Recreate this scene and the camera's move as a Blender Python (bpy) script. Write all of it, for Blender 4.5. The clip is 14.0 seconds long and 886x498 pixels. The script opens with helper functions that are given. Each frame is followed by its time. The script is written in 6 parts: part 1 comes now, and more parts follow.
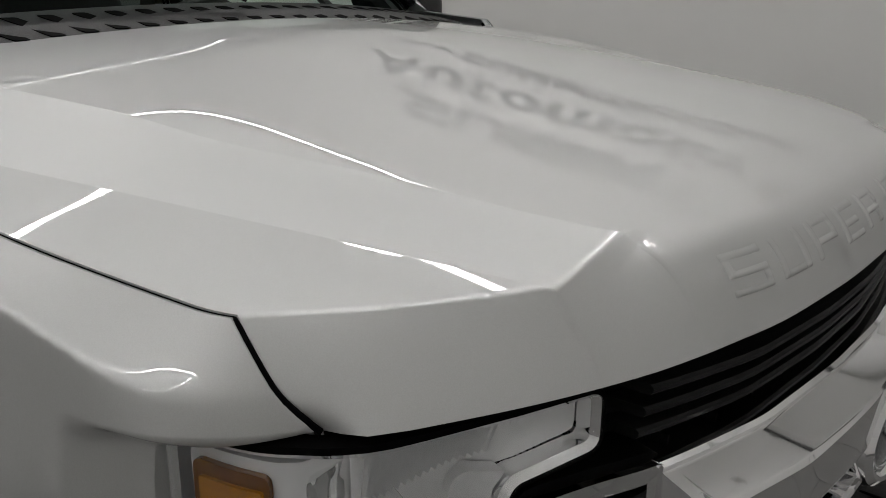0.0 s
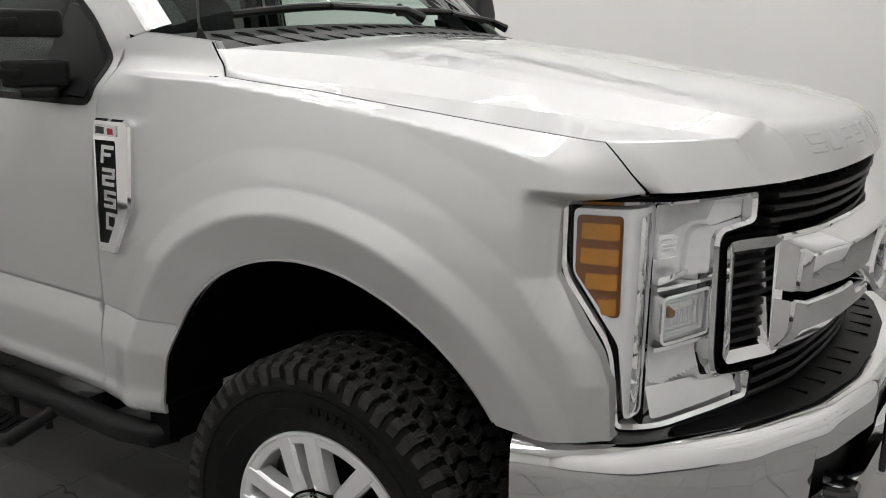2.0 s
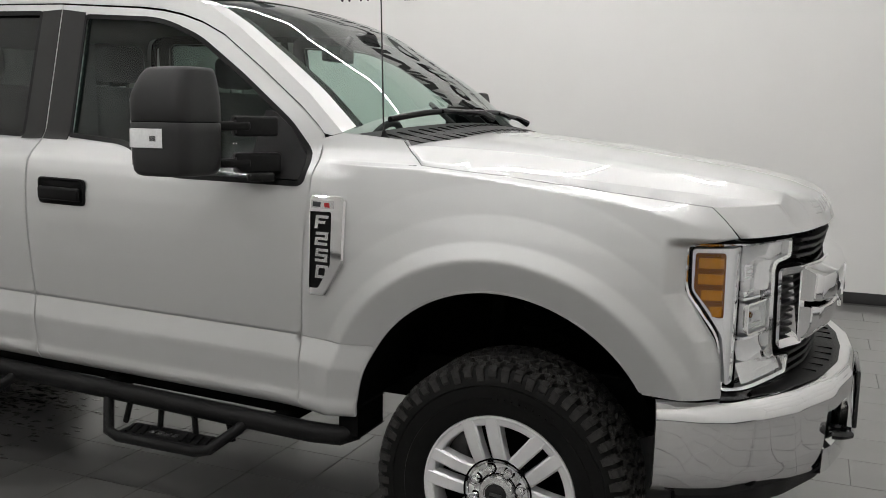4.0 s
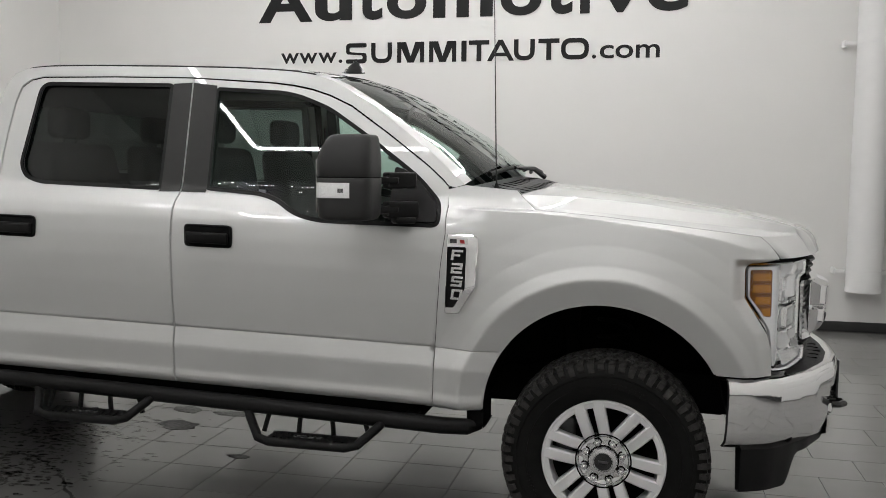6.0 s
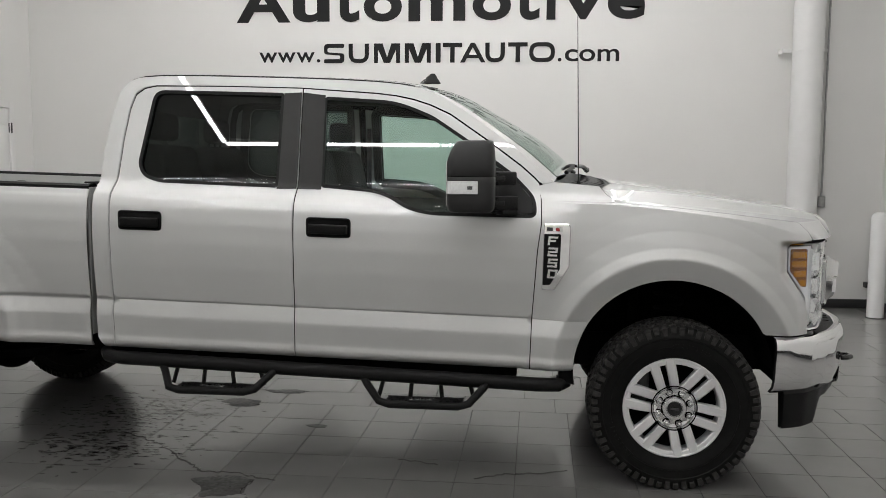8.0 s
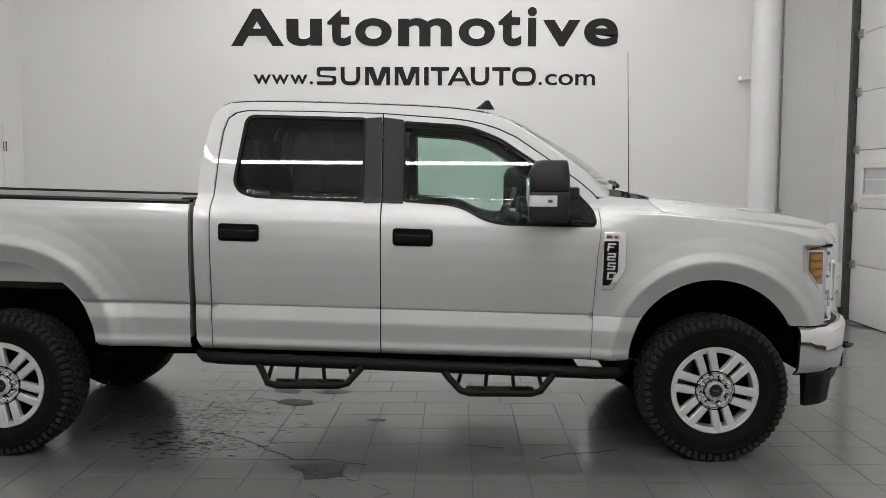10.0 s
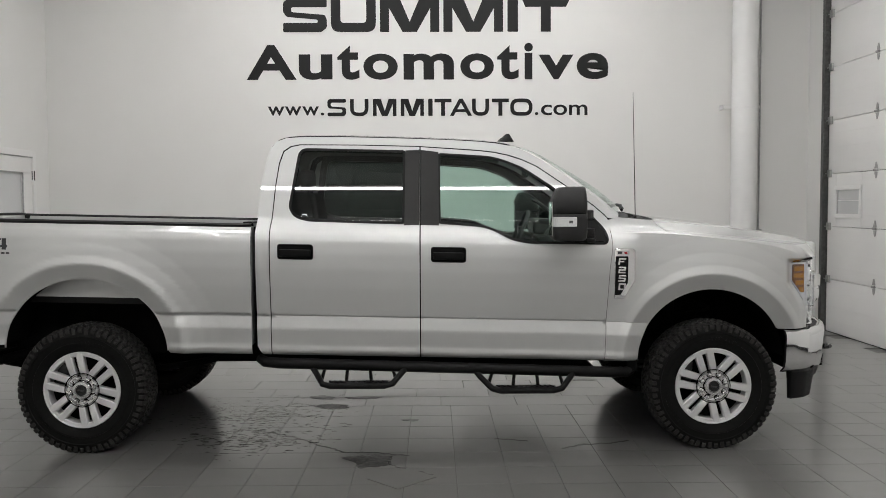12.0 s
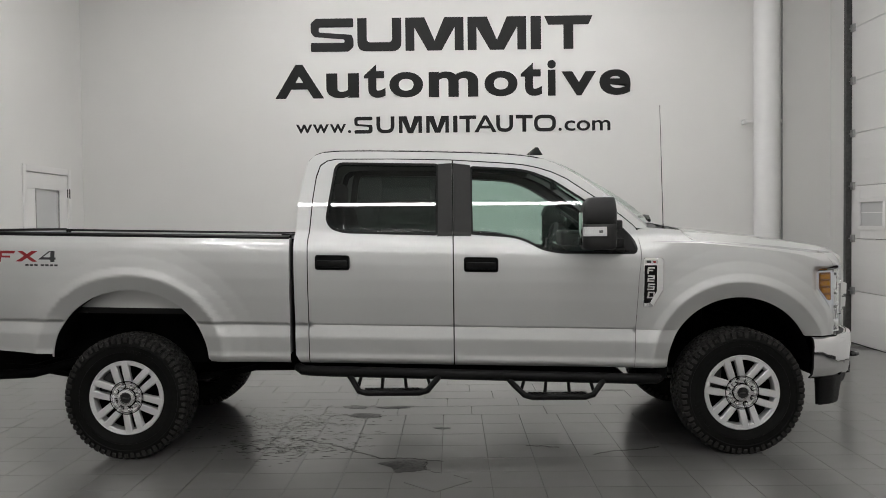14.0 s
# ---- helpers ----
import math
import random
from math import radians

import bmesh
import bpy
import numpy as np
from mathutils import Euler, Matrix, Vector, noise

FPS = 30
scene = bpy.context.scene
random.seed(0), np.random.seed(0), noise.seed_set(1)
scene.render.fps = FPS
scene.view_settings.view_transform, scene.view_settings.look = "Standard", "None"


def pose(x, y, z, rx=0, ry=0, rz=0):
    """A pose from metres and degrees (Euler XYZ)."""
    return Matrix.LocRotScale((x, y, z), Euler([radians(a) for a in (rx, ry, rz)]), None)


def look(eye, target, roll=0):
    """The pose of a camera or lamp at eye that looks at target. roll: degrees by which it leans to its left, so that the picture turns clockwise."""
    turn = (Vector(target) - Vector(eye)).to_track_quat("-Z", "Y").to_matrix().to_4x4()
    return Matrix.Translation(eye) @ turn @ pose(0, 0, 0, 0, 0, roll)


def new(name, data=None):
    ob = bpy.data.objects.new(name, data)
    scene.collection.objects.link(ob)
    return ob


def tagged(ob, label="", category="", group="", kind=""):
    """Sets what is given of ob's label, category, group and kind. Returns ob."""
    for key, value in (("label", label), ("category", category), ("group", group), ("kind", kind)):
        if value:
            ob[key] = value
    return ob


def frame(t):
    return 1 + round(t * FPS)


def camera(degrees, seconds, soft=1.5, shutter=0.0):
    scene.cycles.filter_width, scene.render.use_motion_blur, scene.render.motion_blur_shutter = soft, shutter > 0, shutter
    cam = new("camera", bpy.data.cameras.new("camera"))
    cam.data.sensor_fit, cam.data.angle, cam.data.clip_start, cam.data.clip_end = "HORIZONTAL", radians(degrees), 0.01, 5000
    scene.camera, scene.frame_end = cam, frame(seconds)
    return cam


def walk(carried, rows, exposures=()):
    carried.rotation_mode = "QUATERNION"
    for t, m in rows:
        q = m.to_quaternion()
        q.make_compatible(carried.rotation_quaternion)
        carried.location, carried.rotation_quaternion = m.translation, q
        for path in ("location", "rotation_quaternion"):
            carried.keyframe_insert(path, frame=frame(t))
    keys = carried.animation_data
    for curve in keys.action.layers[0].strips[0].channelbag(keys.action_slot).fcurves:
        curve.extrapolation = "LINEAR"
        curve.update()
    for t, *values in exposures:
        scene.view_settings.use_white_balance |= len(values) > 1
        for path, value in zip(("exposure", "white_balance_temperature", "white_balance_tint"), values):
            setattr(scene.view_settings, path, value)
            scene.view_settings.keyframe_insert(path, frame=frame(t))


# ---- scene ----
cam = camera(53.62, 14.0, soft=0.9)
PATH = [
    (0, (1.1171, -1.2876, 1.5774), (-0.0444, 0.2348, 1.0000), 0.27),
    (0.5, (1.2009, -1.5148, 1.5929), (0.0728, 0.0478, 1.0582), -0.25),
    (1, (1.2707, -1.7723, 1.5698), (0.1618, -0.1899, 1.0537), -0.05),
    (1.5, (1.2723, -2.0506, 1.5084), (0.1700, -0.4560, 1.0166), 0.08),
    (2, (1.1662, -2.3067, 1.4864), (0.1167, -0.6678, 1.0253), 0.50),
    (2.5, (1.0740, -2.5853, 1.5059), (0.0960, -0.8958, 1.0714), 0.91),
    (3, (1.0298, -2.9057, 1.5415), (0.1219, -1.1681, 1.1460), 1.13),
    (3.5, (0.9506, -3.1680, 1.5513), (0.1080, -1.3873, 1.2063), 0.97),
    (6, (0.1438, -4.4540, 1.5570), (-0.3084, -2.5137, 1.3813), 0.58),
    (6.5, (-0.0570, -4.7290, 1.5790), (-0.4438, -2.7757, 1.3922), 0.53),
    (7, (-0.2608, -4.8910, 1.5710), (-0.5896, -2.9274, 1.3804), 0.46),
    (7.5, (-0.4904, -5.0430, 1.5810), (-0.7613, -3.0709, 1.3879), 0.40),
    (8, (-0.6828, -5.2460, 1.5910), (-0.8931, -3.2667, 1.3962), 0.36),
    (8.5, (-0.8681, -5.4500, 1.6070), (-1.0200, -3.4653, 1.4125), 0.34),
    (9, (-1.1070, -5.5710, 1.5990), (-1.2048, -3.5822, 1.4111), 0.36),
    (11.5, (-1.7360, -6.4150, 1.5830), (-1.7241, -4.4180, 1.4748), -0.17),
    (12, (-1.8020, -6.5680, 1.5910), (-1.7805, -4.5707, 1.4891), -0.24),
    (12.5, (-1.8650, -6.6900, 1.5850), (-1.8389, -4.6921, 1.4964), -0.29),
    (13, (-1.8900, -6.7230, 1.5540), (-1.8738, -4.7245, 1.4790), -0.41),
    (13.5, (-1.8980, -6.7290, 1.5550), (-1.9035, -4.7300, 1.4911), -0.52),
    (14, (-1.8960, -6.7250, 1.5450), (-1.9165, -4.7260, 1.4857), -0.61),
]
walk(cam, [(t, look(eye, target, roll)) for t, eye, target, roll in PATH], [(0.0, -0.66), (0.5, -0.47), (1.0, -0.18), (2.0, 0.28), (3.0, 0.33), (3.7, 0.25), (6.5, 0.14), (9.0, 0.12), (11.5, 0.08), (12.6, 0.07), (14.0, -0.06)])

# ---- world, light and exposure ----
world = bpy.data.worlds.new("world")
scene.world = world
world.use_nodes = True
world.node_tree.nodes["Background"].inputs[0].default_value = (1.0, 0.98, 0.95, 1)
world.node_tree.nodes["Background"].inputs[1].default_value = 0.02
scene.view_settings.exposure = 0.0
LAMP_POWER = 54.0
LAMP_COLOUR = (1.0, 0.985, 0.985)
CEILING = 5.4
NORTH, EAST, WEST, SOUTH = 4.94, 3.12, -6.81, -10.5


# ---- materials ----
def material(name, colour, rough=0.5, metal=0.0, vary=0.0, scale=8.0, bump=0.0, bump_scale=60.0, rough_vary=0.0, coat=0.0, coat_rough=0.03, random_tone=0.0, stain=0.0, stain_scale=0.8, gloss=0.5):
    m = bpy.data.materials.new(name)
    m.use_nodes = True
    nodes, links = m.node_tree.nodes, m.node_tree.links
    b = nodes["Principled BSDF"]
    b.inputs["Base Color"].default_value = (*colour, 1)
    b.inputs["Roughness"].default_value = rough
    b.inputs["Metallic"].default_value = metal
    b.inputs["Specular IOR Level"].default_value = gloss
    b.inputs["Coat Weight"].default_value = coat
    b.inputs["Coat Roughness"].default_value = coat_rough
    coords = nodes.new("ShaderNodeTexCoord")

    def noise_node(s, detail=4.0):
        n = nodes.new("ShaderNodeTexNoise")
        n.inputs["Scale"].default_value = s
        n.inputs["Detail"].default_value = detail
        links.new(coords.outputs["Object"], n.inputs["Vector"])
        return n

    def ranged(source, low, high):
        r = nodes.new("ShaderNodeMapRange")
        r.inputs["From Min"].default_value, r.inputs["From Max"].default_value = 0.25, 0.75
        r.inputs["To Min"].default_value, r.inputs["To Max"].default_value = low, high
        links.new(source, r.inputs["Value"])
        return r.outputs["Result"]

    def times(a, c):
        n = nodes.new("ShaderNodeMath")
        n.operation = "MULTIPLY"
        links.new(a, n.inputs[0])
        links.new(c, n.inputs[1])
        return n.outputs[0]

    tone = None
    if vary:
        tone = ranged(noise_node(scale).outputs["Fac"], 1 - vary, 1 + vary)
    if stain:
        s = ranged(noise_node(stain_scale, 6.0).outputs["Fac"], 1 - stain, 1 + stain)
        tone = times(tone, s) if tone else s
    if random_tone:
        info = nodes.new("ShaderNodeObjectInfo")
        r = nodes.new("ShaderNodeMapRange")
        r.inputs["To Min"].default_value, r.inputs["To Max"].default_value = 1 - random_tone, 1 + random_tone
        links.new(info.outputs["Random"], r.inputs["Value"])
        tone = times(tone, r.outputs["Result"]) if tone else r.outputs["Result"]
    if tone:
        mix = nodes.new("ShaderNodeVectorMath")
        mix.operation = "SCALE"
        mix.inputs[0].default_value = colour
        links.new(tone, mix.inputs["Scale"])
        links.new(mix.outputs[0], b.inputs["Base Color"])
    if rough_vary:
        links.new(ranged(noise_node(scale * 1.7, 5.0).outputs["Fac"], max(0.02, rough - rough_vary), rough + rough_vary), b.inputs["Roughness"])
    if bump:
        bn = nodes.new("ShaderNodeBump")
        bn.inputs["Strength"].default_value = bump
        bn.inputs["Distance"].default_value = 0.002
        links.new(noise_node(bump_scale, 3.0).outputs["Fac"], bn.inputs["Height"])
        links.new(bn.outputs["Normal"], b.inputs["Normal"])
    return m


def glass_material(name, tint, gloss=1.0, rough=0.0):
    m = bpy.data.materials.new(name)
    m.use_nodes = True
    nodes, links = m.node_tree.nodes, m.node_tree.links
    nodes.remove(nodes["Principled BSDF"])
    clear, shine, mix = nodes.new("ShaderNodeBsdfTransparent"), nodes.new("ShaderNodeBsdfGlossy"), nodes.new("ShaderNodeMixShader")
    clear.inputs[0].default_value = (*tint, 1)
    shine.inputs[0].default_value = (0.95, 0.97, 0.96, 1)
    shine.inputs["Roughness"].default_value = rough
    weight, power, share = nodes.new("ShaderNodeLayerWeight"), nodes.new("ShaderNodeMath"), nodes.new("ShaderNodeMath")
    weight.inputs["Blend"].default_value = 0.5
    power.operation, power.inputs[1].default_value = "POWER", 4.6
    share.operation, share.inputs[1].default_value, share.inputs[2].default_value = "MULTIPLY_ADD", 0.9 * gloss, 0.05 * gloss
    links.new(weight.outputs["Facing"], power.inputs[0])
    links.new(power.outputs[0], share.inputs[0])
    links.new(share.outputs[0], mix.inputs[0])
    links.new(clear.outputs[0], mix.inputs[1])
    links.new(shine.outputs[0], mix.inputs[2])
    links.new(mix.outputs[0], nodes["Material Output"].inputs[0])
    return m


def lamp_material(name, colour, power):
    m = bpy.data.materials.new(name)
    m.use_nodes = True
    b = m.node_tree.nodes["Principled BSDF"]
    b.inputs["Base Color"].default_value = (0.8, 0.8, 0.8, 1)
    b.inputs["Emission Color"].default_value = (*colour, 1)
    b.inputs["Emission Strength"].default_value = power
    return m


PAINT = material("silver metallic paint", (0.625, 0.631, 0.623), 0.54, 0.85, vary=0.05, scale=900, coat=1.0, coat_rough=0.003, stain=0.015, stain_scale=1.5)
PAINT.node_tree.nodes["Principled BSDF"].inputs["Coat IOR"].default_value = 1.6
CHROME = material("chrome", (0.87, 0.87, 0.875), 0.05, 1.0, rough_vary=0.015, scale=5)
LAMP_SILVER = material("aluminised lamp housing", (0.93, 0.93, 0.935), 0.22, 0.28, vary=0.04, scale=90)
SIGNAL = material("clear signal housing", (0.82, 0.82, 0.82), 0.22, 0.15, vary=0.08, scale=120, coat=1.0)
SATIN_CHROME = material("satin chrome", (0.74, 0.74, 0.74), 0.24, 0.9)
ALLOY = material("painted alloy", (0.76, 0.76, 0.76), 0.34, 0.5, vary=0.03, scale=20, coat=0.4, coat_rough=0.1)
BLACK = material("black plastic", (0.009, 0.009, 0.009), 0.42, vary=0.15, scale=30, bump=0.25, bump_scale=700, gloss=0.16)
GLOSS_BLACK = material("gloss black", (0.008, 0.008, 0.009), 0.12, coat=0.5)
TEXTURED = material("textured mirror plastic", (0.016, 0.016, 0.016), 0.5, vary=0.1, scale=12, bump=0.3, bump_scale=500, gloss=0.4)
APPLIQUE = material("satin pillar film", (0.022, 0.022, 0.021), 0.38, vary=0.06, scale=40, gloss=0.3)
HANDLE = material("black handle plastic", (0.005, 0.005, 0.005), 0.45, vary=0.1, scale=30, gloss=0.15)
DAMP = material("damp patch", (0.045, 0.044, 0.042), 0.4, vary=0.3, scale=30, rough_vary=0.15, gloss=0.25)
# near-black that paints in the shade of gaps, slots, grooves and recesses
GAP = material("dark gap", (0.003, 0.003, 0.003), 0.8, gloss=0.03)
RUBBER = material("tyre rubber", (0.007, 0.007, 0.0066), 0.50, vary=0.25, scale=25, bump=0.35, bump_scale=220, rough_vary=0.12, gloss=0.1)
TREAD = material("tread rubber", (0.022, 0.0213, 0.0198), 0.7, vary=0.5, scale=60, bump=1.0, bump_scale=130, stain=0.25, stain_scale=6, gloss=0.3)
UNDER = material("underbody", (0.004, 0.004, 0.004), 0.75, vary=0.4, scale=9, bump=0.4, bump_scale=90, gloss=0.05)
STEEL = material("dull steel", (0.10, 0.10, 0.10), 0.5, 0.8, vary=0.3, scale=18, rough_vary=0.15)
CLOTH = material("seat cloth", (0.032, 0.033, 0.034), 0.9, vary=0.15, scale=60, bump=0.5, bump_scale=350)
CABIN = material("cabin plastic", (0.024, 0.024, 0.024), 0.6, vary=0.1, scale=20, bump=0.2, bump_scale=300)
LINER = material("headliner", (0.22, 0.22, 0.21), 0.9, vary=0.06, scale=40)
AMBER = material("amber lens", (0.42, 0.165, 0.004), 0.12, vary=0.15, scale=60, coat=0.6)
AMBER_DEEP = material("deep amber lens", (0.16, 0.055, 0.004), 0.12, vary=0.15, scale=60, coat=0.4)
SILVER_MARK = material("silver lettering", (0.72, 0.72, 0.72), 0.2, 0.9)
RED = material("red decal", (0.30, 0.012, 0.015), 0.35, vary=0.06, scale=30)
DARK_MARK = material("dark decal", (0.03, 0.03, 0.032), 0.4)
EMBLEM = material("emblem field", (0.10, 0.12, 0.15), 0.2, 0.5, coat=1.0)
STEPBAR = material("powder coated steel", (0.008, 0.008, 0.008), 0.42, vary=0.15, scale=60, bump=0.35, bump_scale=900, gloss=0.14)
FRONT_GLASS = glass_material("side glass", (0.66, 0.80, 0.74))
SHIELD_GLASS = glass_material("windscreen glass", (0.72, 0.83, 0.78))
REAR_GLASS = glass_material("privacy glass", (0.12, 0.145, 0.135))
LENS = glass_material("lamp lens", (0.985, 0.99, 0.99), 0.8)
WALL = material("white wall paint", (0.74, 0.735, 0.715), 0.42, vary=0.012, scale=1.4, bump=0.05, bump_scale=130, stain=0.02, stain_scale=0.35)
CEIL = material("white ceiling", (0.72, 0.72, 0.70), 0.7, vary=0.03, scale=2)
DOORPAINT = material("white door enamel", (0.76, 0.755, 0.74), 0.35, vary=0.015, scale=3, bump=0.06, bump_scale=250)
TILE = material("grey porcelain", (0.158, 0.155, 0.150), 0.30, vary=0.05, scale=6, random_tone=0.02, stain=0.06, stain_scale=0.9, bump=0.006, bump_scale=70, gloss=0.5, coat=0.8, coat_rough=0.15)
GROUT = material("grout", (0.10, 0.097, 0.093), 0.75, vary=0.2, scale=40)
BASE = material("dark rubber base", (0.03, 0.03, 0.03), 0.45, vary=0.1, scale=10)
PIPE_WRAP = material("white pipe jacket", (0.78, 0.78, 0.77), 0.38, vary=0.02, scale=6, bump=0.35, bump_scale=14)
VINYL = material("black vinyl", (0.010, 0.010, 0.010), 0.45, vary=0.08, scale=20, gloss=0.2)
TRACK = material("grimy track steel", (0.10, 0.10, 0.098), 0.45, 0.7, vary=0.3, scale=30, rough_vary=0.1)
GALV = material("galvanised steel", (0.42, 0.42, 0.41), 0.38, 0.85, vary=0.18, scale=25, rough_vary=0.1)
WATER = glass_material("water film", (0.62, 0.61, 0.60))
LAMPS = lamp_material("lamp diffuser", LAMP_COLOUR, LAMP_POWER)
FROST = material("frosted pane", (0.60, 0.61, 0.61), 0.25, coat=0.5)

RAKE = 0.024


# ---- mesh helpers ----
class Geo:
    """Vertices and faces of one part."""

    def __init__(self):
        self.v, self.f, self.n = [], [], []

    def add(self, verts, faces):
        k = len(self.v)
        self.v += [tuple(map(float, p)) for p in verts]
        self.f += [tuple(k + i for i in f) for f in faces]
        return self

    def box(self, a, b, cut=0.0):
        """A box from corner a to b with edges bevelled by cut."""
        lo, hi = np.minimum(a, b), np.maximum(a, b)
        if cut <= 0:
            vs = [(x, y, z) for x in (lo[0], hi[0]) for y in (lo[1], hi[1]) for z in (lo[2], hi[2])]
            return self.add(vs, [(0, 1, 3, 2), (4, 6, 7, 5), (0, 4, 5, 1), (2, 3, 7, 6), (0, 2, 6, 4), (1, 5, 7, 3)])
        bm = bmesh.new()
        bmesh.ops.create_cube(bm, size=1)
        for v in bm.verts:
            v.co = Vector([(lo[i] + hi[i]) / 2 + v.co[i] * (hi[i] - lo[i]) for i in range(3)])
        bmesh.ops.bevel(bm, geom=bm.edges[:], offset=cut, segments=3, profile=0.5, affect="EDGES")
        return self.bm(bm)

    def bm(self, bm, m=None):
        if m:
            bm.transform(m)
        bm.verts.index_update()
        self.add([v.co for v in bm.verts], [[v.index for v in f.verts] for f in bm.faces])
        bm.free()
        return self

    def grid(self, P, close_u=False, close_v=False):
        nu, nv = len(P), len(P[0])
        faces = []
        for i in range(nu if close_u else nu - 1):
            for j in range(nv if close_v else nv - 1):
                a, b = i, (i + 1) % nu
                c, d = j, (j + 1) % nv
                faces.append((a * nv + c, b * nv + c, b * nv + d, a * nv + d))
        return self.add(np.asarray(P, float).reshape(-1, 3), faces)

    def tube(self, path, r, sides=12, caps=True):
        """A round bar along a polyline; r is a radius or one for each point."""
        P = [Vector(p) for p in path]
        rs = [r] * len(P) if np.isscalar(r) else r
        rings, up = [], None
        for i, p in enumerate(P):
            t = (P[min(i + 1, len(P) - 1)] - P[max(i - 1, 0)]).normalized()
            if up is None:
                up = t.orthogonal().normalized()
            up = (up - t * up.dot(t)).normalized()
            w = t.cross(up)
            rings.append([p + (up * math.cos(a) + w * math.sin(a)) * rs[i] for a in np.arange(sides) * 2 * math.pi / sides])
        k = len(self.v)
        self.grid(rings, close_v=True)
        if caps:
            n = len(P)
            self.f.append(tuple(k + i for i in range(sides))[::-1])
            self.f.append(tuple(k + (n - 1) * sides + i for i in range(sides)))
        return self

    def turned(self, profile, segments=48, axis="y", centre=(0, 0, 0)):
        """A profile of (radius, along) turned about the y axis."""
        rings = []
        for a in np.arange(segments) * 2 * math.pi / segments:
            rings.append([(centre[0] + r * math.cos(a), centre[1] + h, centre[2] + r * math.sin(a)) for r, h in profile])
        return self.grid(rings, close_u=True)

    def prism(self, outline, lift, depth):
        """A flat outline of (u, v), placed by lift(u, v, w) for w 0 and depth."""
        n = len(outline)
        vs = [lift(u, v, 0) for u, v in outline] + [lift(u, v, depth) for u, v in outline]
        return self.add(vs, [tuple(range(n)), tuple(range(2 * n - 1, n - 1, -1))] + [(i, n + i, n + (i + 1) % n, (i + 1) % n) for i in range(n)])

    def moved(self, m):
        self.v = [tuple(m @ Vector(p)) for p in self.v]
        return self

    def warp(self, f):
        self.v = [tuple(f(*p)) for p in self.v]
        return self


def mesh_from(name, geo, mat, rake=False, smooth=True, angle=32):
    me = bpy.data.meshes.new(name)
    vs = geo.v
    if rake:
        vs = [(x, y, z - RAKE * x) for x, y, z in vs]
    me.from_pydata(vs, [], geo.f)
    if not geo.n:
        bm = bmesh.new()
        bm.from_mesh(me)
        bmesh.ops.recalc_face_normals(bm, faces=bm.faces)
        bm.to_mesh(me)
        bm.free()
    if smooth:
        me.polygons.foreach_set("use_smooth", [True] * len(me.polygons))
        if geo.n:
            ns = [Vector((n[0] + (RAKE * n[2] if rake else 0), n[1], n[2])).normalized() for n in geo.n]
            me.normals_split_custom_set_from_vertices(ns)
        else:
            me.set_sharp_from_angle(angle=radians(angle))
    me.materials.append(mat)
    return me


def part(name, geo, mat, parent=None, label="", rake=False, smooth=True, angle=32):
    """One mesh object, under a thing or a part."""
    ob = new(name, mesh_from(name, geo, mat, rake, smooth, angle))
    if parent:
        ob.parent = parent
    return tagged(ob, label) if label else ob


def thing(name, label, category, group="", kind="", at=(0, 0, 0)):
    ob = new(name)
    ob.location = at
    ob.empty_display_size = 0.1
    return tagged(ob, label, category, group, kind)


def ramp(a, b, x):
    t = np.clip((np.asarray(x, float) - a) / (b - a), 0, 1)
    return t * t * (3 - 2 * t)


def table(points, sigma):
    """A smooth function through (x, y) points, rounded by sigma."""
    xs, ys = np.array(points, float).T
    step = 0.002
    g = np.arange(xs[0] - 0.1, xs[-1] + 0.1, step)
    left, right = (ys[1] - ys[0]) / (xs[1] - xs[0]), (ys[-1] - ys[-2]) / (xs[-1] - xs[-2])
    y = np.interp(g, xs, ys)
    y = np.where(g < xs[0], ys[0] + left * (g - xs[0]), y)
    y = np.where(g > xs[-1], ys[-1] + right * (g - xs[-1]), y)
    if sigma > 0:
        k = np.arange(-4 * sigma, 4 * sigma + step, step)
        w = np.exp(-0.5 * (k / sigma) ** 2)
        n = len(k) // 2
        pad = np.concatenate([y[0] + left * step * np.arange(-n, 0), y, y[-1] + right * step * np.arange(1, n + 1)])
        y = np.convolve(pad, (w / w.sum())[::-1], "valid")[: len(g)]
    return lambda x: np.interp(x, g, y)


def dense(outline, step, closed=True):
    out, n = [], len(outline)
    for i in range(n if closed else n - 1):
        a, b = np.array(outline[i], float), np.array(outline[(i + 1) % n], float)
        k = max(1, int(math.ceil(np.linalg.norm(b - a) / step)))
        out += [tuple(a + (b - a) * j / k) for j in range(k)]
    if not closed:
        out.append(tuple(outline[-1]))
    return out


def rounded(outline, radius, segments=5):
    """The outline with its corners rounded; radius is one number or one for each corner."""
    out, n = [], len(outline)
    for i in range(n):
        r = radius if np.isscalar(radius) else radius[i]
        a, b, c = (np.array(outline[k % n], float) for k in (i - 1, i, i + 1))
        u, w = a - b, c - b
        lu, lw = np.linalg.norm(u), np.linalg.norm(w)
        d = min(r, lu * 0.48, lw * 0.48)
        if d < 1e-5:
            out.append(tuple(b))
            continue
        p, q = b + u / lu * d, b + w / lw * d
        for t in np.linspace(0, 1, segments + 1):
            out.append(tuple((1 - t) ** 2 * p + 2 * t * (1 - t) * b + t * t * q))
    return out


def inside(poly, x, z):
    """Which of the points lie inside the outline."""
    x, z = np.asarray(x, float), np.asarray(z, float)
    r = np.zeros(x.shape, bool)
    n = len(poly)
    for i in range(n):
        (ax, az), (bx, bz) = poly[i], poly[(i + 1) % n]
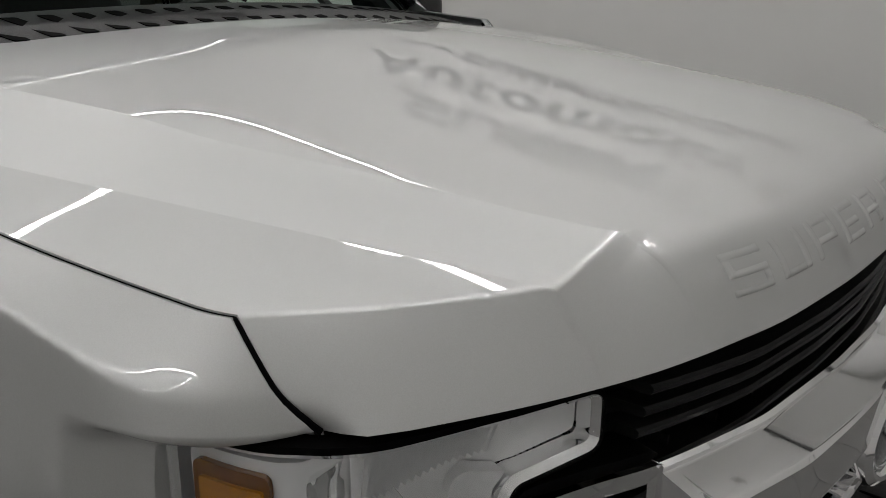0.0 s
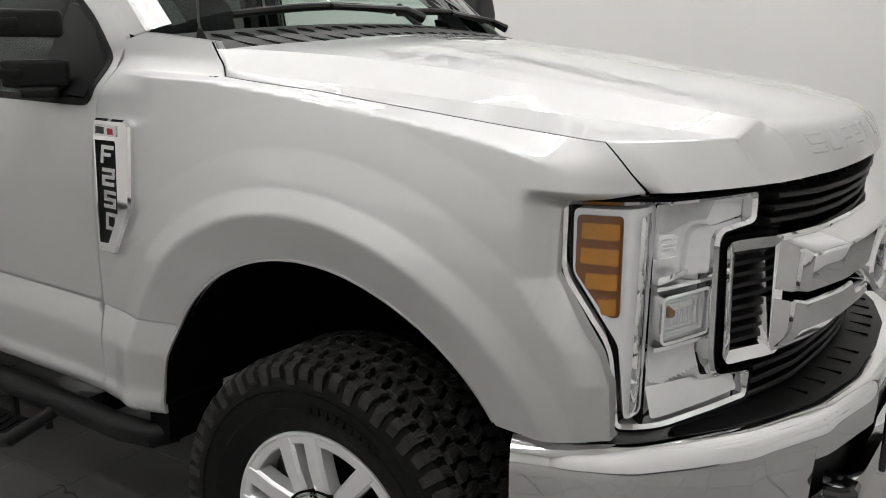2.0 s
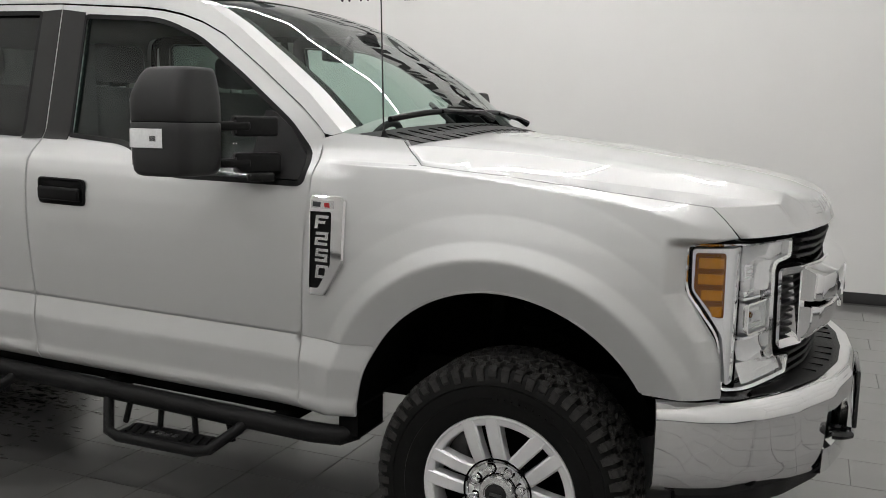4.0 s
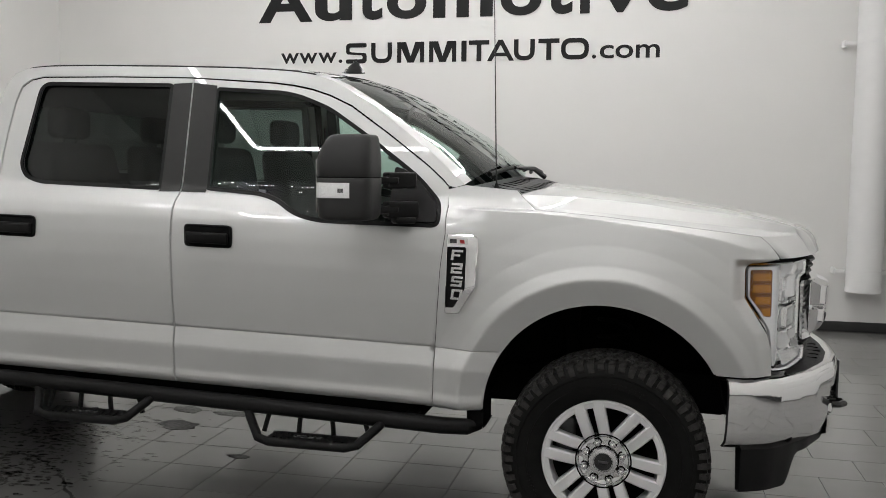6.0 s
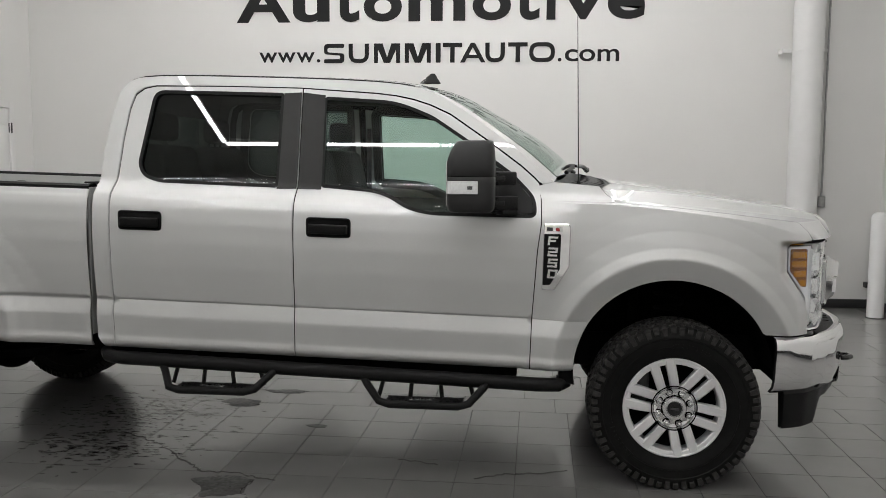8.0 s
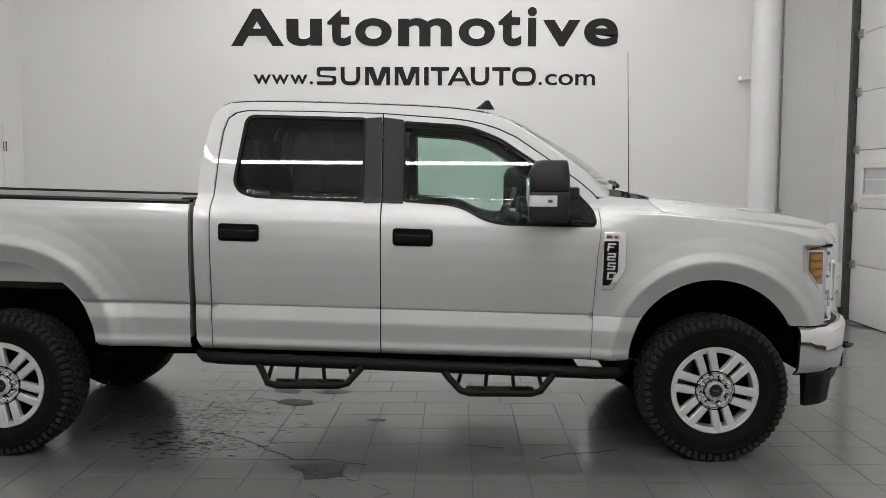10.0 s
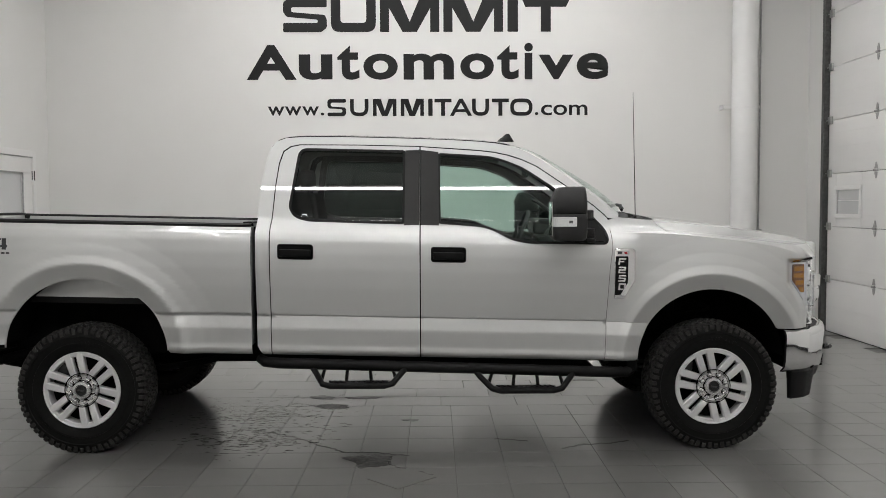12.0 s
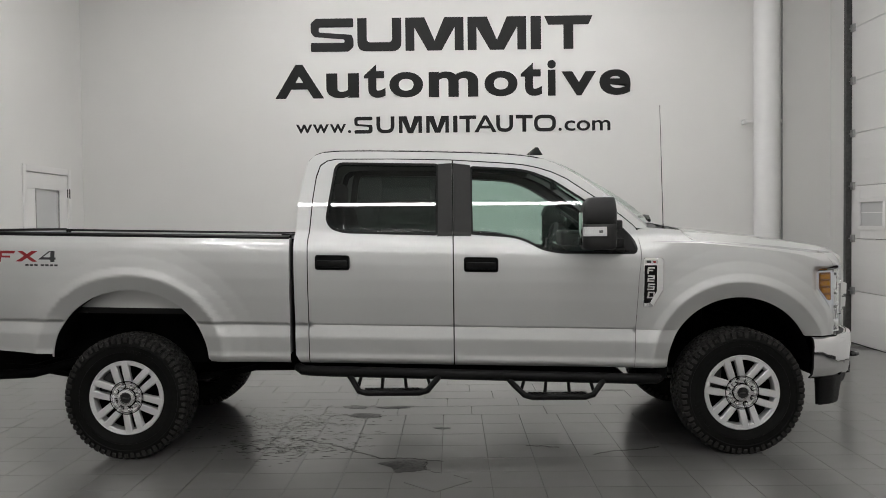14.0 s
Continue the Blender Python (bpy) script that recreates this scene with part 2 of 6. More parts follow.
        if az == bz:
            continue
        hit = ((az > z) != (bz > z)) & (x < (bx - ax) * (z - az) / (bz - az) + ax)
        r ^= hit
    return r


def edge_distance(poly, x, z):
    d = np.full(np.shape(x), 9.0)
    for i in range(len(poly)):
        a, b = np.array(poly[i]), np.array(poly[(i + 1) % len(poly)])
        e = b - a
        L = float(e @ e) or 1e-12
        t = np.clip(((x - a[0]) * e[0] + (z - a[1]) * e[1]) / L, 0, 1)
        d = np.minimum(d, np.hypot(x - a[0] - t * e[0], z - a[1] - t * e[1]))
    return d


from mathutils.geometry import delaunay_2d_cdt


def crossed(loop, levels):
    """The loop with points added where it crosses the levels."""
    out = []
    for i, (x, z) in enumerate(loop):
        u, w = loop[(i + 1) % len(loop)]
        out.append((x, z))
        cuts = [(c - z) / (w - z) for c in levels if (z - c) * (w - c) < -1e-9]
        out += [(x + (u - x) * t, z + (w - z) * t) for t in sorted(cuts)]
    return out


def flat_net(outline, holes=(), hx=0.035, hz=0.02, lines=()):
    """Triangles that fill an outline, in the plane: points, faces, rim loops."""
    loops = [dense(outline, max(hx, hz) * 0.8)] + [dense(h, max(hx, hz) * 0.8) for h in holes]
    loops = [crossed(lp, lines) for lp in loops]
    pts, edges = [], []
    for lp in loops:
        k = len(pts)
        pts += lp
        edges += [(k + i, k + (i + 1) % len(lp)) for i in range(len(lp))]
    a, b = np.min(outline, 0), np.max(outline, 0)
    zs = np.unique(np.concatenate([np.arange(a[1], b[1], hz), np.array(list(lines), float)]))
    gx, gz = np.meshgrid(np.arange(a[0], b[0], hx), zs)
    gx, gz = gx.ravel(), gz.ravel()
    ok = inside(loops[0], gx, gz)
    for lp in loops:
        ok &= edge_distance(lp, gx, gz) > min(hx, hz) * 0.35
    for lp in loops[1:]:
        ok &= ~inside(lp, gx, gz)
    pts += list(zip(gx[ok], gz[ok]))
    co, _, tri, *_ = delaunay_2d_cdt([Vector(p) for p in pts], edges, [], 0, 1e-6)
    co = np.array([tuple(c) for c in co])
    tri = np.array([t for t in tri if len(t) == 3])
    mid = co[tri].mean(1)
    keep = inside(loops[0], mid[:, 0], mid[:, 1])
    for lp in loops[1:]:
        keep &= ~inside(lp, mid[:, 0], mid[:, 1])
    return co, tri[keep], loops


def skin(net, W, side, rim=0.014, lift=0.0):
    """A body panel from a flat net: y = side * W(x, z), with its edges turned inwards."""
    co, tri, loops = net
    g = Geo()
    x, z = co[:, 0], co[:, 1]
    e = 0.0015
    w = W(x, z) + lift
    wx, wz = (W(x + e, z) - W(x - e, z)) / (2 * e), (W(x, z + e) - W(x, z - e)) / (2 * e)
    t = tri if side > 0 else tri[:, ::-1]
    g.add(np.c_[x, side * w, z], t[:, ::-1])
    g.n = [(-a, side, -c) for a, c in zip(wx, wz)]
    for lp in loops if rim > 0 else ():
        lx, lz = np.array(lp).T
        lw = W(lx, lz) + lift
        n = len(lp)
        c = np.array(lp).mean(0)
        k = len(g.v)
        g.add(list(zip(lx, side * lw, lz)) + list(zip(lx, side * (lw - rim), lz)), [(i, (i + 1) % n, n + (i + 1) % n, n + i) for i in range(n)])
        for i in range(n):
            ex, ez = lx[(i + 1) % n] - lx[i - 1], lz[(i + 1) % n] - lz[i - 1]
            g.n.append((ez, 0.3 * side, -ex))
        g.n += g.n[-n:]
    return g


# ---- the room ----
def slab(name, a, b, mat, label, parent=None):
    ob = part(name, Geo().box(a, b), mat, parent, label, smooth=False)
    return tagged(ob, kind="structure") if not parent else ob


def wall_with_opening(name, x0, x1, y0, y1, oy0, oy1, oz, label):
    """A wall across x with one opening from the floor up."""
    g = Geo().box((x0, y0, 0), (x1, oy0, CEILING)).box((x0, oy1, 0), (x1, y1, CEILING)).box((x0, oy0, oz), (x1, oy1, CEILING))
    return tagged(part(name, g, WALL, None, label, smooth=False), kind="structure")


floor = slab("floor", (WEST - 0.2, SOUTH - 0.2, -0.2), (EAST + 0.3, NORTH + 0.2, -0.006), GROUT, "dark grout bed under grey porcelain floor tiles")
slab("wall_north", (WEST - 0.2, NORTH, 0), (EAST + 0.3, NORTH + 0.2, CEILING), WALL, "white painted display wall with black lettering")
# unseen south wall, set near enough to brighten what the truck's side reflects
slab("wall_south", (WEST - 0.2, SOUTH - 0.2, 0), (EAST + 0.3, SOUTH, CEILING), WALL, "unseen plain white wall, placed to close the bay and brighten reflections")
wall_with_opening("wall_east", EAST, EAST + 0.25, SOUTH, NORTH, -0.6, 4.22, 4.75, "white painted wall round the overhead door")
wall_with_opening("wall_west", WEST - 0.2, WEST, SOUTH, NORTH, 3.28, 4.55, 2.28, "white painted wall round a white service door")
slab("ceiling", (WEST - 0.2, SOUTH - 0.2, CEILING), (EAST + 0.3, NORTH + 0.2, CEILING + 0.2), CEIL, "plain white ceiling above the display bay")
for name, a, b in (("baseboard", (WEST, NORTH - 0.012, 0), (EAST, NORTH - 0.001, 0.10)), ("baseboard", (WEST + 0.001, SOUTH, 0), (WEST + 0.012, 3.27, 0.10)), ("baseboard", (EAST - 0.012, 4.30, 0), (EAST - 0.001, NORTH - 0.013, 0.10)), ("baseboard", (EAST - 0.012, SOUTH, 0), (EAST - 0.001, -0.7, 0.10))):
    tagged(part(name, Geo().box(a, b, 0.003), BASE, None, "dark grey rubber baseboard along the wall"), kind="structure")


def service_door():
    """A white door in the west wall, with a frosted panel, hinges and a casing."""
    d = tagged(thing("door_1", "closed white service door with a frosted panel", "door", at=(WEST, 0, 0)), kind="structure")
    part("door_frame", Geo().box((-0.12, 3.281, 0), (0.015, 3.36, 2.279), 0.004).box((-0.12, 4.47, 0), (0.015, 4.549, 2.279), 0.004).box((-0.12, 3.361, 2.20), (0.015, 4.469, 2.279), 0.004), DOORPAINT, d)
    leaf = part("door_leaf", Geo().box((-0.06, 3.366, 0.01), (-0.005, 4.464, 0.9), 0.003).box((-0.06, 3.366, 0.901), (-0.005, 3.615, 2.00), 0.003).box((-0.06, 4.222, 0.901), (-0.005, 4.464, 2.00), 0.003).box((-0.06, 3.366, 2.001), (-0.005, 4.464, 2.192), 0.003), DOORPAINT, d)
    part("pane_bead", Geo().box((-0.012, 3.605, 0.892), (0.003, 3.622, 2.008), 0.002).box((-0.012, 4.214, 0.892), (0.003, 4.231, 2.008), 0.002).box((-0.012, 3.623, 1.991), (0.003, 4.213, 2.008), 0.002), GALV, leaf, "thin grey bead round the pane")
    part("frosted_pane", Geo().box((-0.04, 3.617, 0.905), (-0.025, 4.220, 1.998)), FROST, leaf, "grey frosted glass pane")
    for z in (0.25, 1.1, 1.97):
        part("hinge", Geo().box((-0.004, 4.46, z - 0.055), (0.006, 4.50, z + 0.055), 0.002).tube([(0.012, 4.49, z - 0.06), (0.012, 4.49, z + 0.06)], 0.014, 8), STEEL, leaf, "dark steel hinge")
    part("door_handle", Geo().tube([(0.0, 3.45, 1.0), (0.05, 3.45, 1.0), (0.05, 3.57, 1.0)], 0.01, 8), GALV, leaf)


service_door()


def overhead_door():
    """A white sectional door in the east wall, with its track, rollers and hinges."""
    d = tagged(thing("door_2", "closed white sectional overhead door with steel hinges", "overhead door", at=(EAST, 0, 0)), kind="structure")
    h, y0, y1 = 0.645, -0.62, 4.20
    for i in range(8):
        z0, z1 = 0.012 + i * h, (i + 1) * h + 0.006
        if z0 > CEILING - 0.3:
            break
        z1 = min(z1, CEILING - 0.05)
        if i == 2:
            w0, w1, v0, v1 = 3.36, 3.98, 1.43, 1.77
            g = Geo().box((-0.06, y0, z0), (-0.012, w0, z1), 0.003).box((-0.06, w1, z0), (-0.012, y1, z1), 0.003).box((-0.06, w0, z0), (-0.012, w1, v0), 0.003).box((-0.06, w0, v1), (-0.012, w1, z1), 0.003)
        else:
            g = Geo().box((-0.06, y0, z0), (-0.012, y1, z1), 0.004)
        s = part("door_section", g, DOORPAINT, d)
        for k in range(3):
            part("rib", Geo().box((-0.0615, y0 + 0.02, z0 + 0.14 + 0.17 * k), (-0.059, y1 - 0.02, z0 + 0.146 + 0.17 * k)), DOORPAINT, s)
        if i == 2:
            part("window_frame", Geo().box((-0.075, w0 - 0.02, v0 - 0.02), (-0.058, w1 + 0.02, v0 + 0.03), 0.004).box((-0.075, w0 - 0.02, v1 - 0.03), (-0.058, w1 + 0.02, v1 + 0.02), 0.004).box((-0.075, w0 - 0.02, v0 + 0.03), (-0.058, w0 + 0.03, v1 - 0.03), 0.004).box((-0.075, w1 - 0.03, v0 + 0.03), (-0.058, w1 + 0.02, v1 - 0.03), 0.004), DOORPAINT, s)
            part("window_pane", Geo().box((-0.05, w0 + 0.02, v0 + 0.02), (-0.045, w1 - 0.02, v1 - 0.02)), FROST, s, "pale frosted window pane")
        if i:
            for y in (3.03, 1.9, 0.75):
                g = Geo().prism(rounded([(-0.035, -0.02), (0.035, -0.02), (0.012, -0.09), (-0.012, -0.09)], 0.006), lambda u, v, w, y=y, z=z0: (-0.061 - w, y + u, z + v), 0.004)
                g.prism(rounded([(-0.035, 0.02), (0.035, 0.02), (0.012, 0.09), (-0.012, 0.09)], 0.006), lambda u, v, w, y=y, z=z0: (-0.061 - w, y + u, z + v), 0.004)
                g.tube([(-0.068, y - 0.03, z0), (-0.068, y + 0.03, z0)], 0.016, 8)
                part("hinge", g, GALV, s, "galvanised centre hinge")
            part("roller_bracket", Geo().box((-0.085, 4.10, z0 - 0.045), (-0.058, 4.19, z0 + 0.045), 0.004).tube([(-0.085, 4.13, z0), (-0.085, 4.27, z0)], 0.007, 8).tube([(-0.085, 4.235, z0), (-0.085, 4.26, z0)], 0.024, 12), GALV, s, "galvanised roller bracket")
    part("door_track", Geo().box((-0.12, 4.215, 0.03), (-0.05, 4.225, CEILING - 0.06)).box((-0.12, 4.225, 0.03), (-0.114, 4.285, CEILING - 0.06)).box((-0.056, 4.225, 0.03), (-0.05, 4.285, CEILING - 0.06)), TRACK, d, "dark steel vertical track")
    part("track_angle", Geo().box((-0.05, 4.29, 0.0), (-0.002, 4.296, CEILING - 0.06)).box((-0.008, 4.296, 0), (-0.002, 4.37, CEILING - 0.06)), TRACK, d, "dark perforated steel angle")
    for z in np.arange(0.3, 5.0, 0.65):
        part("track_bolt", Geo().box((-0.075, 4.27, z - 0.02), (-0.04, 4.30, z + 0.02), 0.003).tube([(-0.06, 4.30, z), (-0.06, 4.32, z)], 0.012, 6), STEEL, d)
    part("weather_seal", Geo().box((-0.06, -0.62, 0.0), (-0.015, 4.2, 0.012)), GLOSS_BLACK, d, "black rubber bottom seal")
    part("jamb_plate", Geo().box((-0.10, 4.24, 0), (-0.045, 4.32, 0.04), 0.003), STEEL, d)


overhead_door()


def downpipe():
    """A wrapped white pipe that hangs beside the wall, with a strap and a thin conduit."""
    d = thing("wall_pipe", "large white jacketed pipe standing off the display wall", "pipe", at=(2.215, 4.77, 0))
    z0, r = 0.44, 0.160
    prof = []
    for z in np.arange(z0, CEILING, 0.035):
        seam = 0.0012 * math.sin(z * 37) + 0.0010 * math.sin(z * 91 + 1.3)
        prof.append((r + seam, z))
    rings = [[(rr * math.cos(a), rr * math.sin(a), z + 0.012 * math.sin(a * 1.0 + z * 3)) for a in np.arange(40) * 2 * math.pi / 40] for rr, z in prof]
    part("jacket", Geo().grid(rings, close_v=True), PIPE_WRAP, d)
    part("end_cap", Geo().tube([(0, 0, z0 - 0.012), (0, 0, z0 + 0.03)], r + 0.004, 40), PIPE_WRAP, d)
    for z in (2.83, 0.62):
        part("strap", Geo().tube([(0, 0, z - 0.014), (0, 0, z + 0.014)], r + 0.006, 40).box((-r - 0.10, 0.02, z - 0.018), (-r + 0.02, 0.05, z + 0.018), 0.003).box((-r - 0.11, 0.02, z - 0.03), (-r - 0.09, 0.169, z + 0.03), 0.003).box((r - 0.02, 0.02, z - 0.018), (r + 0.05, 0.05, z + 0.018), 0.003).box((r + 0.03, 0.02, z - 0.02), (r + 0.045, 0.169, z + 0.02), 0.003), PIPE_WRAP, d, "white steel strap with a wall bracket")
    c = thing("conduit", "thin grey electrical conduit with a steel outlet box", "conduit", at=(2.47, NORTH - 0.02, 0))
    part("tube", Geo().tube([(0, 0, 1.25), (0, 0, CEILING)], 0.011, 10), GALV, c)
    part("outlet_box", Geo().box((-0.036, -0.03, 1.13), (0.036, 0.018, 1.25), 0.005), GALV, c)
    part("cover_plate", Geo().box((-0.03, -0.034, 1.14), (0.03, -0.031, 1.24), 0.001), GALV, c)


downpipe()

bollard = thing("bollard", "round white safety bollard standing by the overhead door", "bollard", at=(2.87, 4.28, 0))
part("sleeve", Geo().turned([(0.0, 1.115), (0.03, 1.113), (0.06, 1.10), (0.08, 1.07), (0.084, 1.04), (0.084, 0.012), (0.0, 0.012)], 32).moved(Matrix(((1, 0, 0, 0), (0, 0, 1, 0), (0, 1, 0, 0), (0, 0, 0, 1)))), PIPE_WRAP, bollard)
part("foot_ring", Geo().tube([(0, 0, 0), (0, 0, 0.012)], 0.095, 32), BASE, bollard)
box_low = thing("floor_bracket", "small black steel bracket on the wall near the floor", "bracket", at=(3.02, NORTH - 0.02, 0.27))
part("plate", Geo().box((-0.05, -0.10, -0.03), (0.05, 0.019, 0.03), 0.004), BLACK, box_low)


# ---- lettering on the wall ----
SIGN_Y = NORTH - 0.004


def sign_lift(u, v, w):
    return (u, SIGN_Y - w, v)


def stroke_mark(kind, x0, x1, z0, z1, t, lean):
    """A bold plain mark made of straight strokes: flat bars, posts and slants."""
    g = Geo()
    w = x1 - x0

    def quad(*p):
        g.prism(rounded(p, 0.012, 3), sign_lift, 0.003)

    if kind == "bars":
        m = (z0 + z1) / 2
        g.prism(rounded([(x1, z1), (x1, z1 - t), (x0 + 0.9 * t, z1 - t), (x0 + 0.9 * t, m + 0.32 * t), (x1 - 0.2 * t, m + 0.02 * t), (x1, m - 0.5 * t), (x1, z0 + 0.5 * t), (x1 - 0.6 * t, z0), (x0, z0), (x0, z0 + t), (x1 - t, z0 + t), (x1 - t, m - 0.5 * t), (x0 + 0.4 * t, m - 0.2 * t), (x0, m + 0.3 * t), (x0, z1 - 0.5 * t), (x0 + 0.6 * t, z1)], 0.02, 3), sign_lift, 0.003)
    elif kind == "cup":
        g.prism(rounded([(x0, z1), (x0 + t * 1.05, z1), (x0 + t * 1.05, z0 + t), (x1 - t * 1.05, z0 + t), (x1 - t * 1.05, z1), (x1, z1), (x1, z0), (x0, z0)], [0, 0, 0.05, 0.05, 0, 0, 0.12, 0.12], 5), sign_lift, 0.003)
    elif kind == "zigzag":
        a = t * 1.0
        g.prism([(x0, z0), (x0, z1), (x0 + 0.33 * w, z1), (x0 + 0.5 * w, z0 + 0.30 * (z1 - z0)), (x1 - 0.33 * w, z1), (x1, z1), (x1, z0), (x1 - a, z0), (x1 - a, z1 - 0.30 * (z1 - z0)), (x0 + 0.62 * w, z0), (x0 + 0.38 * w, z0), (x0 + a, z1 - 0.30 * (z1 - z0)), (x0 + a, z0)], sign_lift, 0.003)
    elif kind == "post":
        quad((x0, z0), (x0, z1), (x1, z1), (x1, z0))
    elif kind == "tee":
        m = (x0 + x1) / 2
        g.prism([(x0 + lean, z1 - t), (x0, z1), (x1, z1), (x1 - lean, z1 - t), (m + 0.55 * t, z1 - t), (m + 0.55 * t, z0), (m - 0.55 * t, z0), (m - 0.55 * t, z1 - t)], sign_lift, 0.003)
    elif kind == "ring":
        o = rounded([(x0, z0), (x1, z0), (x1, z1), (x0, z1)], 0.5 * min(w, z1 - z0), 8)
        i = rounded([(x0 + t, z0 + t), (x1 - t, z0 + t), (x1 - t, z1 - t), (x0 + t, z1 - t)], 0.5 * min(w - 2 * t, z1 - z0 - 2 * t), 8)
        n = len(o)
        g.add([sign_lift(*p, w_) for w_ in (0, 0.003) for lp in (o, i) for p in lp], [f for k in range(n) for j in ((k + 1) % n,) for f in ((2 * n + k, 2 * n + j, 3 * n + j, 3 * n + k), (k, j, 2 * n + j, 2 * n + k), (n + k, n + j, 3 * n + j, 3 * n + k))])
    elif kind == "peak":
        m = (x0 + x1) / 2
        g.prism([(x0, z0), (m - 0.5 * t, z1), (m + 0.5 * t, z1), (x1, z0), (x1 - 1.1 * t, z0), (m, z1 - 1.1 * t), (x0 + 1.1 * t, z0)], sign_lift, 0.003)
        g.prism([(x0 + 0.25 * w, z0 + 0.22 * (z1 - z0)), (x0 + 0.25 * w, z0 + 0.22 * (z1 - z0) + 0.8 * t), (x1 - 0.25 * w, z0 + 0.22 * (z1 - z0) + 0.8 * t), (x1 - 0.25 * w, z0 + 0.22 * (z1 - z0))], lambda u, v, q: (u, SIGN_Y - 0.0005 - q, v), 0.003)
    return g


def word_mark(name, label, kinds, z0, z1, t, lean=0.0):
    d = thing(name, label, "wall sign", at=(0, 0, 0))
    for kind, x0, x1 in kinds:
        part("mark", stroke_mark(kind, x0, x1, z0, z1, t, lean), VINYL, d, smooth=False)
    return d


def letters(name, label, text, spans, z0, z1, weight, tall=()):
    """Words in the built-in font, letter by letter, each stretched to its span."""
    d = thing(name, label, "wall sign")
    for ch, (x0, x1), lo, hi in zip(text, spans, z0, z1):
        c = bpy.data.curves.new("letter", "FONT")
        c.body, c.size, c.offset, c.resolution_u = ch, 1.0, weight, 6
        t = new("letter", c)
        bpy.context.view_layer.update()
        me = bpy.data.meshes.new_from_object(t.evaluated_get(bpy.context.evaluated_depsgraph_get()))
        bpy.data.objects.remove(t)
        co = np.array([v.co[:] for v in me.vertices])
        a, b = co.min(0), co.max(0)
        g = Geo()
        flat = [(x0 + (p[0] - a[0]) / (b[0] - a[0]) * (x1 - x0), lo + (p[1] - a[1]) / (b[1] - a[1]) * (hi - lo)) for p in co]
        n = len(flat)
        faces = [tuple(p.vertices) for p in me.polygons]
        rim = {}
        for f in faces:
            for i in range(len(f)):
                e = (f[i], f[(i + 1) % len(f)])
                rim[tuple(sorted(e))] = rim.get(tuple(sorted(e)), 0) + 1
        g.add([(u, SIGN_Y - 0.003, v) for u, v in flat] + [(u, SIGN_Y, v) for u, v in flat], faces + [(e[0], e[1], n + e[1], n + e[0]) for e, k in rim.items() if k == 1])
        bpy.data.meshes.remove(me)
        part("letter", g, VINYL, d, smooth=False)
    return d



word_mark("wall_sign", "bold black vinyl company mark high on the white wall", [("bars", -3.735, -3.17), ("cup", -3.118, -2.536), ("zigzag", -2.483, -1.714), ("zigzag", -1.661, -0.887), ("post", -0.829, -0.692), ("tee", -0.651, -0.012)], 3.825, 4.262, 0.118, 0.055)
letters("wall_sign", "bold black vinyl word Automotive on the white wall", "Automotive", [(-4.217, -3.569), (-3.539, -3.104), (-3.04, -2.754), (-2.703, -2.256), (-2.181, -1.526), (-1.444, -1.006), (-0.964, -0.684), (-0.611, -0.499), (-0.426, 0.031), (0.073, 0.485)], [3.212] * 10, [3.66, 3.54, 3.655, 3.548, 3.548, 3.548, 3.652, 3.682, 3.53, 3.55], 0.03)
word_mark("wall_sign", "black vinyl web address mark on the white wall", [("bars", -3.174, -2.933), ("cup", -2.881, -2.641), ("zigzag", -2.582, -2.277), ("zigzag", -2.221, -1.92), ("post", -1.863, -1.806), ("tee", -1.781, -1.559), ("peak", -1.582, -1.291), ("cup", -1.293, -1.069), ("tee", -1.033, -0.811), ("ring", -0.793, -0.503)], 2.742, 2.964, 0.047)
letters("wall_sign", "black vinyl letters www on the white wall", "www.", [(-3.949, -3.732), (-3.727, -3.512), (-3.501, -3.284), (-3.26, -3.217)], [2.752] * 4, [2.87, 2.87, 2.87, 2.79], 0.012)
letters("wall_sign", "black vinyl letters com on the white wall", ".com", [(-0.47, -0.428), (-0.391, -0.247), (-0.23, -0.051), (-0.025, 0.216)], [2.747] * 4, [2.788, 2.884, 2.884, 2.884], 0.012)


# ---- ceiling lights ----
def ceiling_light(x, y, long, along_x=True):
    d = thing("ceiling_light", "long slim white linear ceiling light, lit", "ceiling light", "linear lights", at=(x, y, CEILING - 0.5))
    a, b = (long / 2, 0.035) if along_x else (0.035, long / 2)
    part("housing", Geo().box((-a, -b, 0.02), (a, b, 0.07), 0.006), DOORPAINT, d)
    part("diffuser", Geo().box((-a + 0.01, -b + 0.006, 0.0), (a - 0.01, b - 0.006, 0.019), 0.004), LAMPS, d, "lit opal diffuser")
    for s in (-0.4, 0.4):
        px, py = (s * long, 0) if along_x else (0, s * long)
        part("hanger", Geo().tube([(px, py, 0.07), (px, py, 0.5)], 0.003, 6), GALV, d)


# two rectangular loops of lights
LOOP_WEST, LOOP_EAST = -4.7, 1.0
for south, north in ((-6.9, -3.6), (-0.3, 3.0)):
    long = (LOOP_EAST - LOOP_WEST) / 2
    for k in (0.5, 1.5):
        for ly in (south, north):
            ceiling_light(LOOP_WEST + long * k, ly, long - 0.012)
    for lx in (LOOP_WEST, LOOP_EAST):
        ceiling_light(lx, (south + north) / 2, north - south - 0.09, False)


# ---- the pickup truck: forms ----
# x runs forward from the front axle, y to the far side, z up; the body is raked by RAKE.
BELOW = table([(0.50, 0.930), (0.555, 0.950), (0.575, 0.978), (0.60, 0.986), (0.63, 0.981), (0.735, 0.990), (0.82, 0.975)], 0.006)
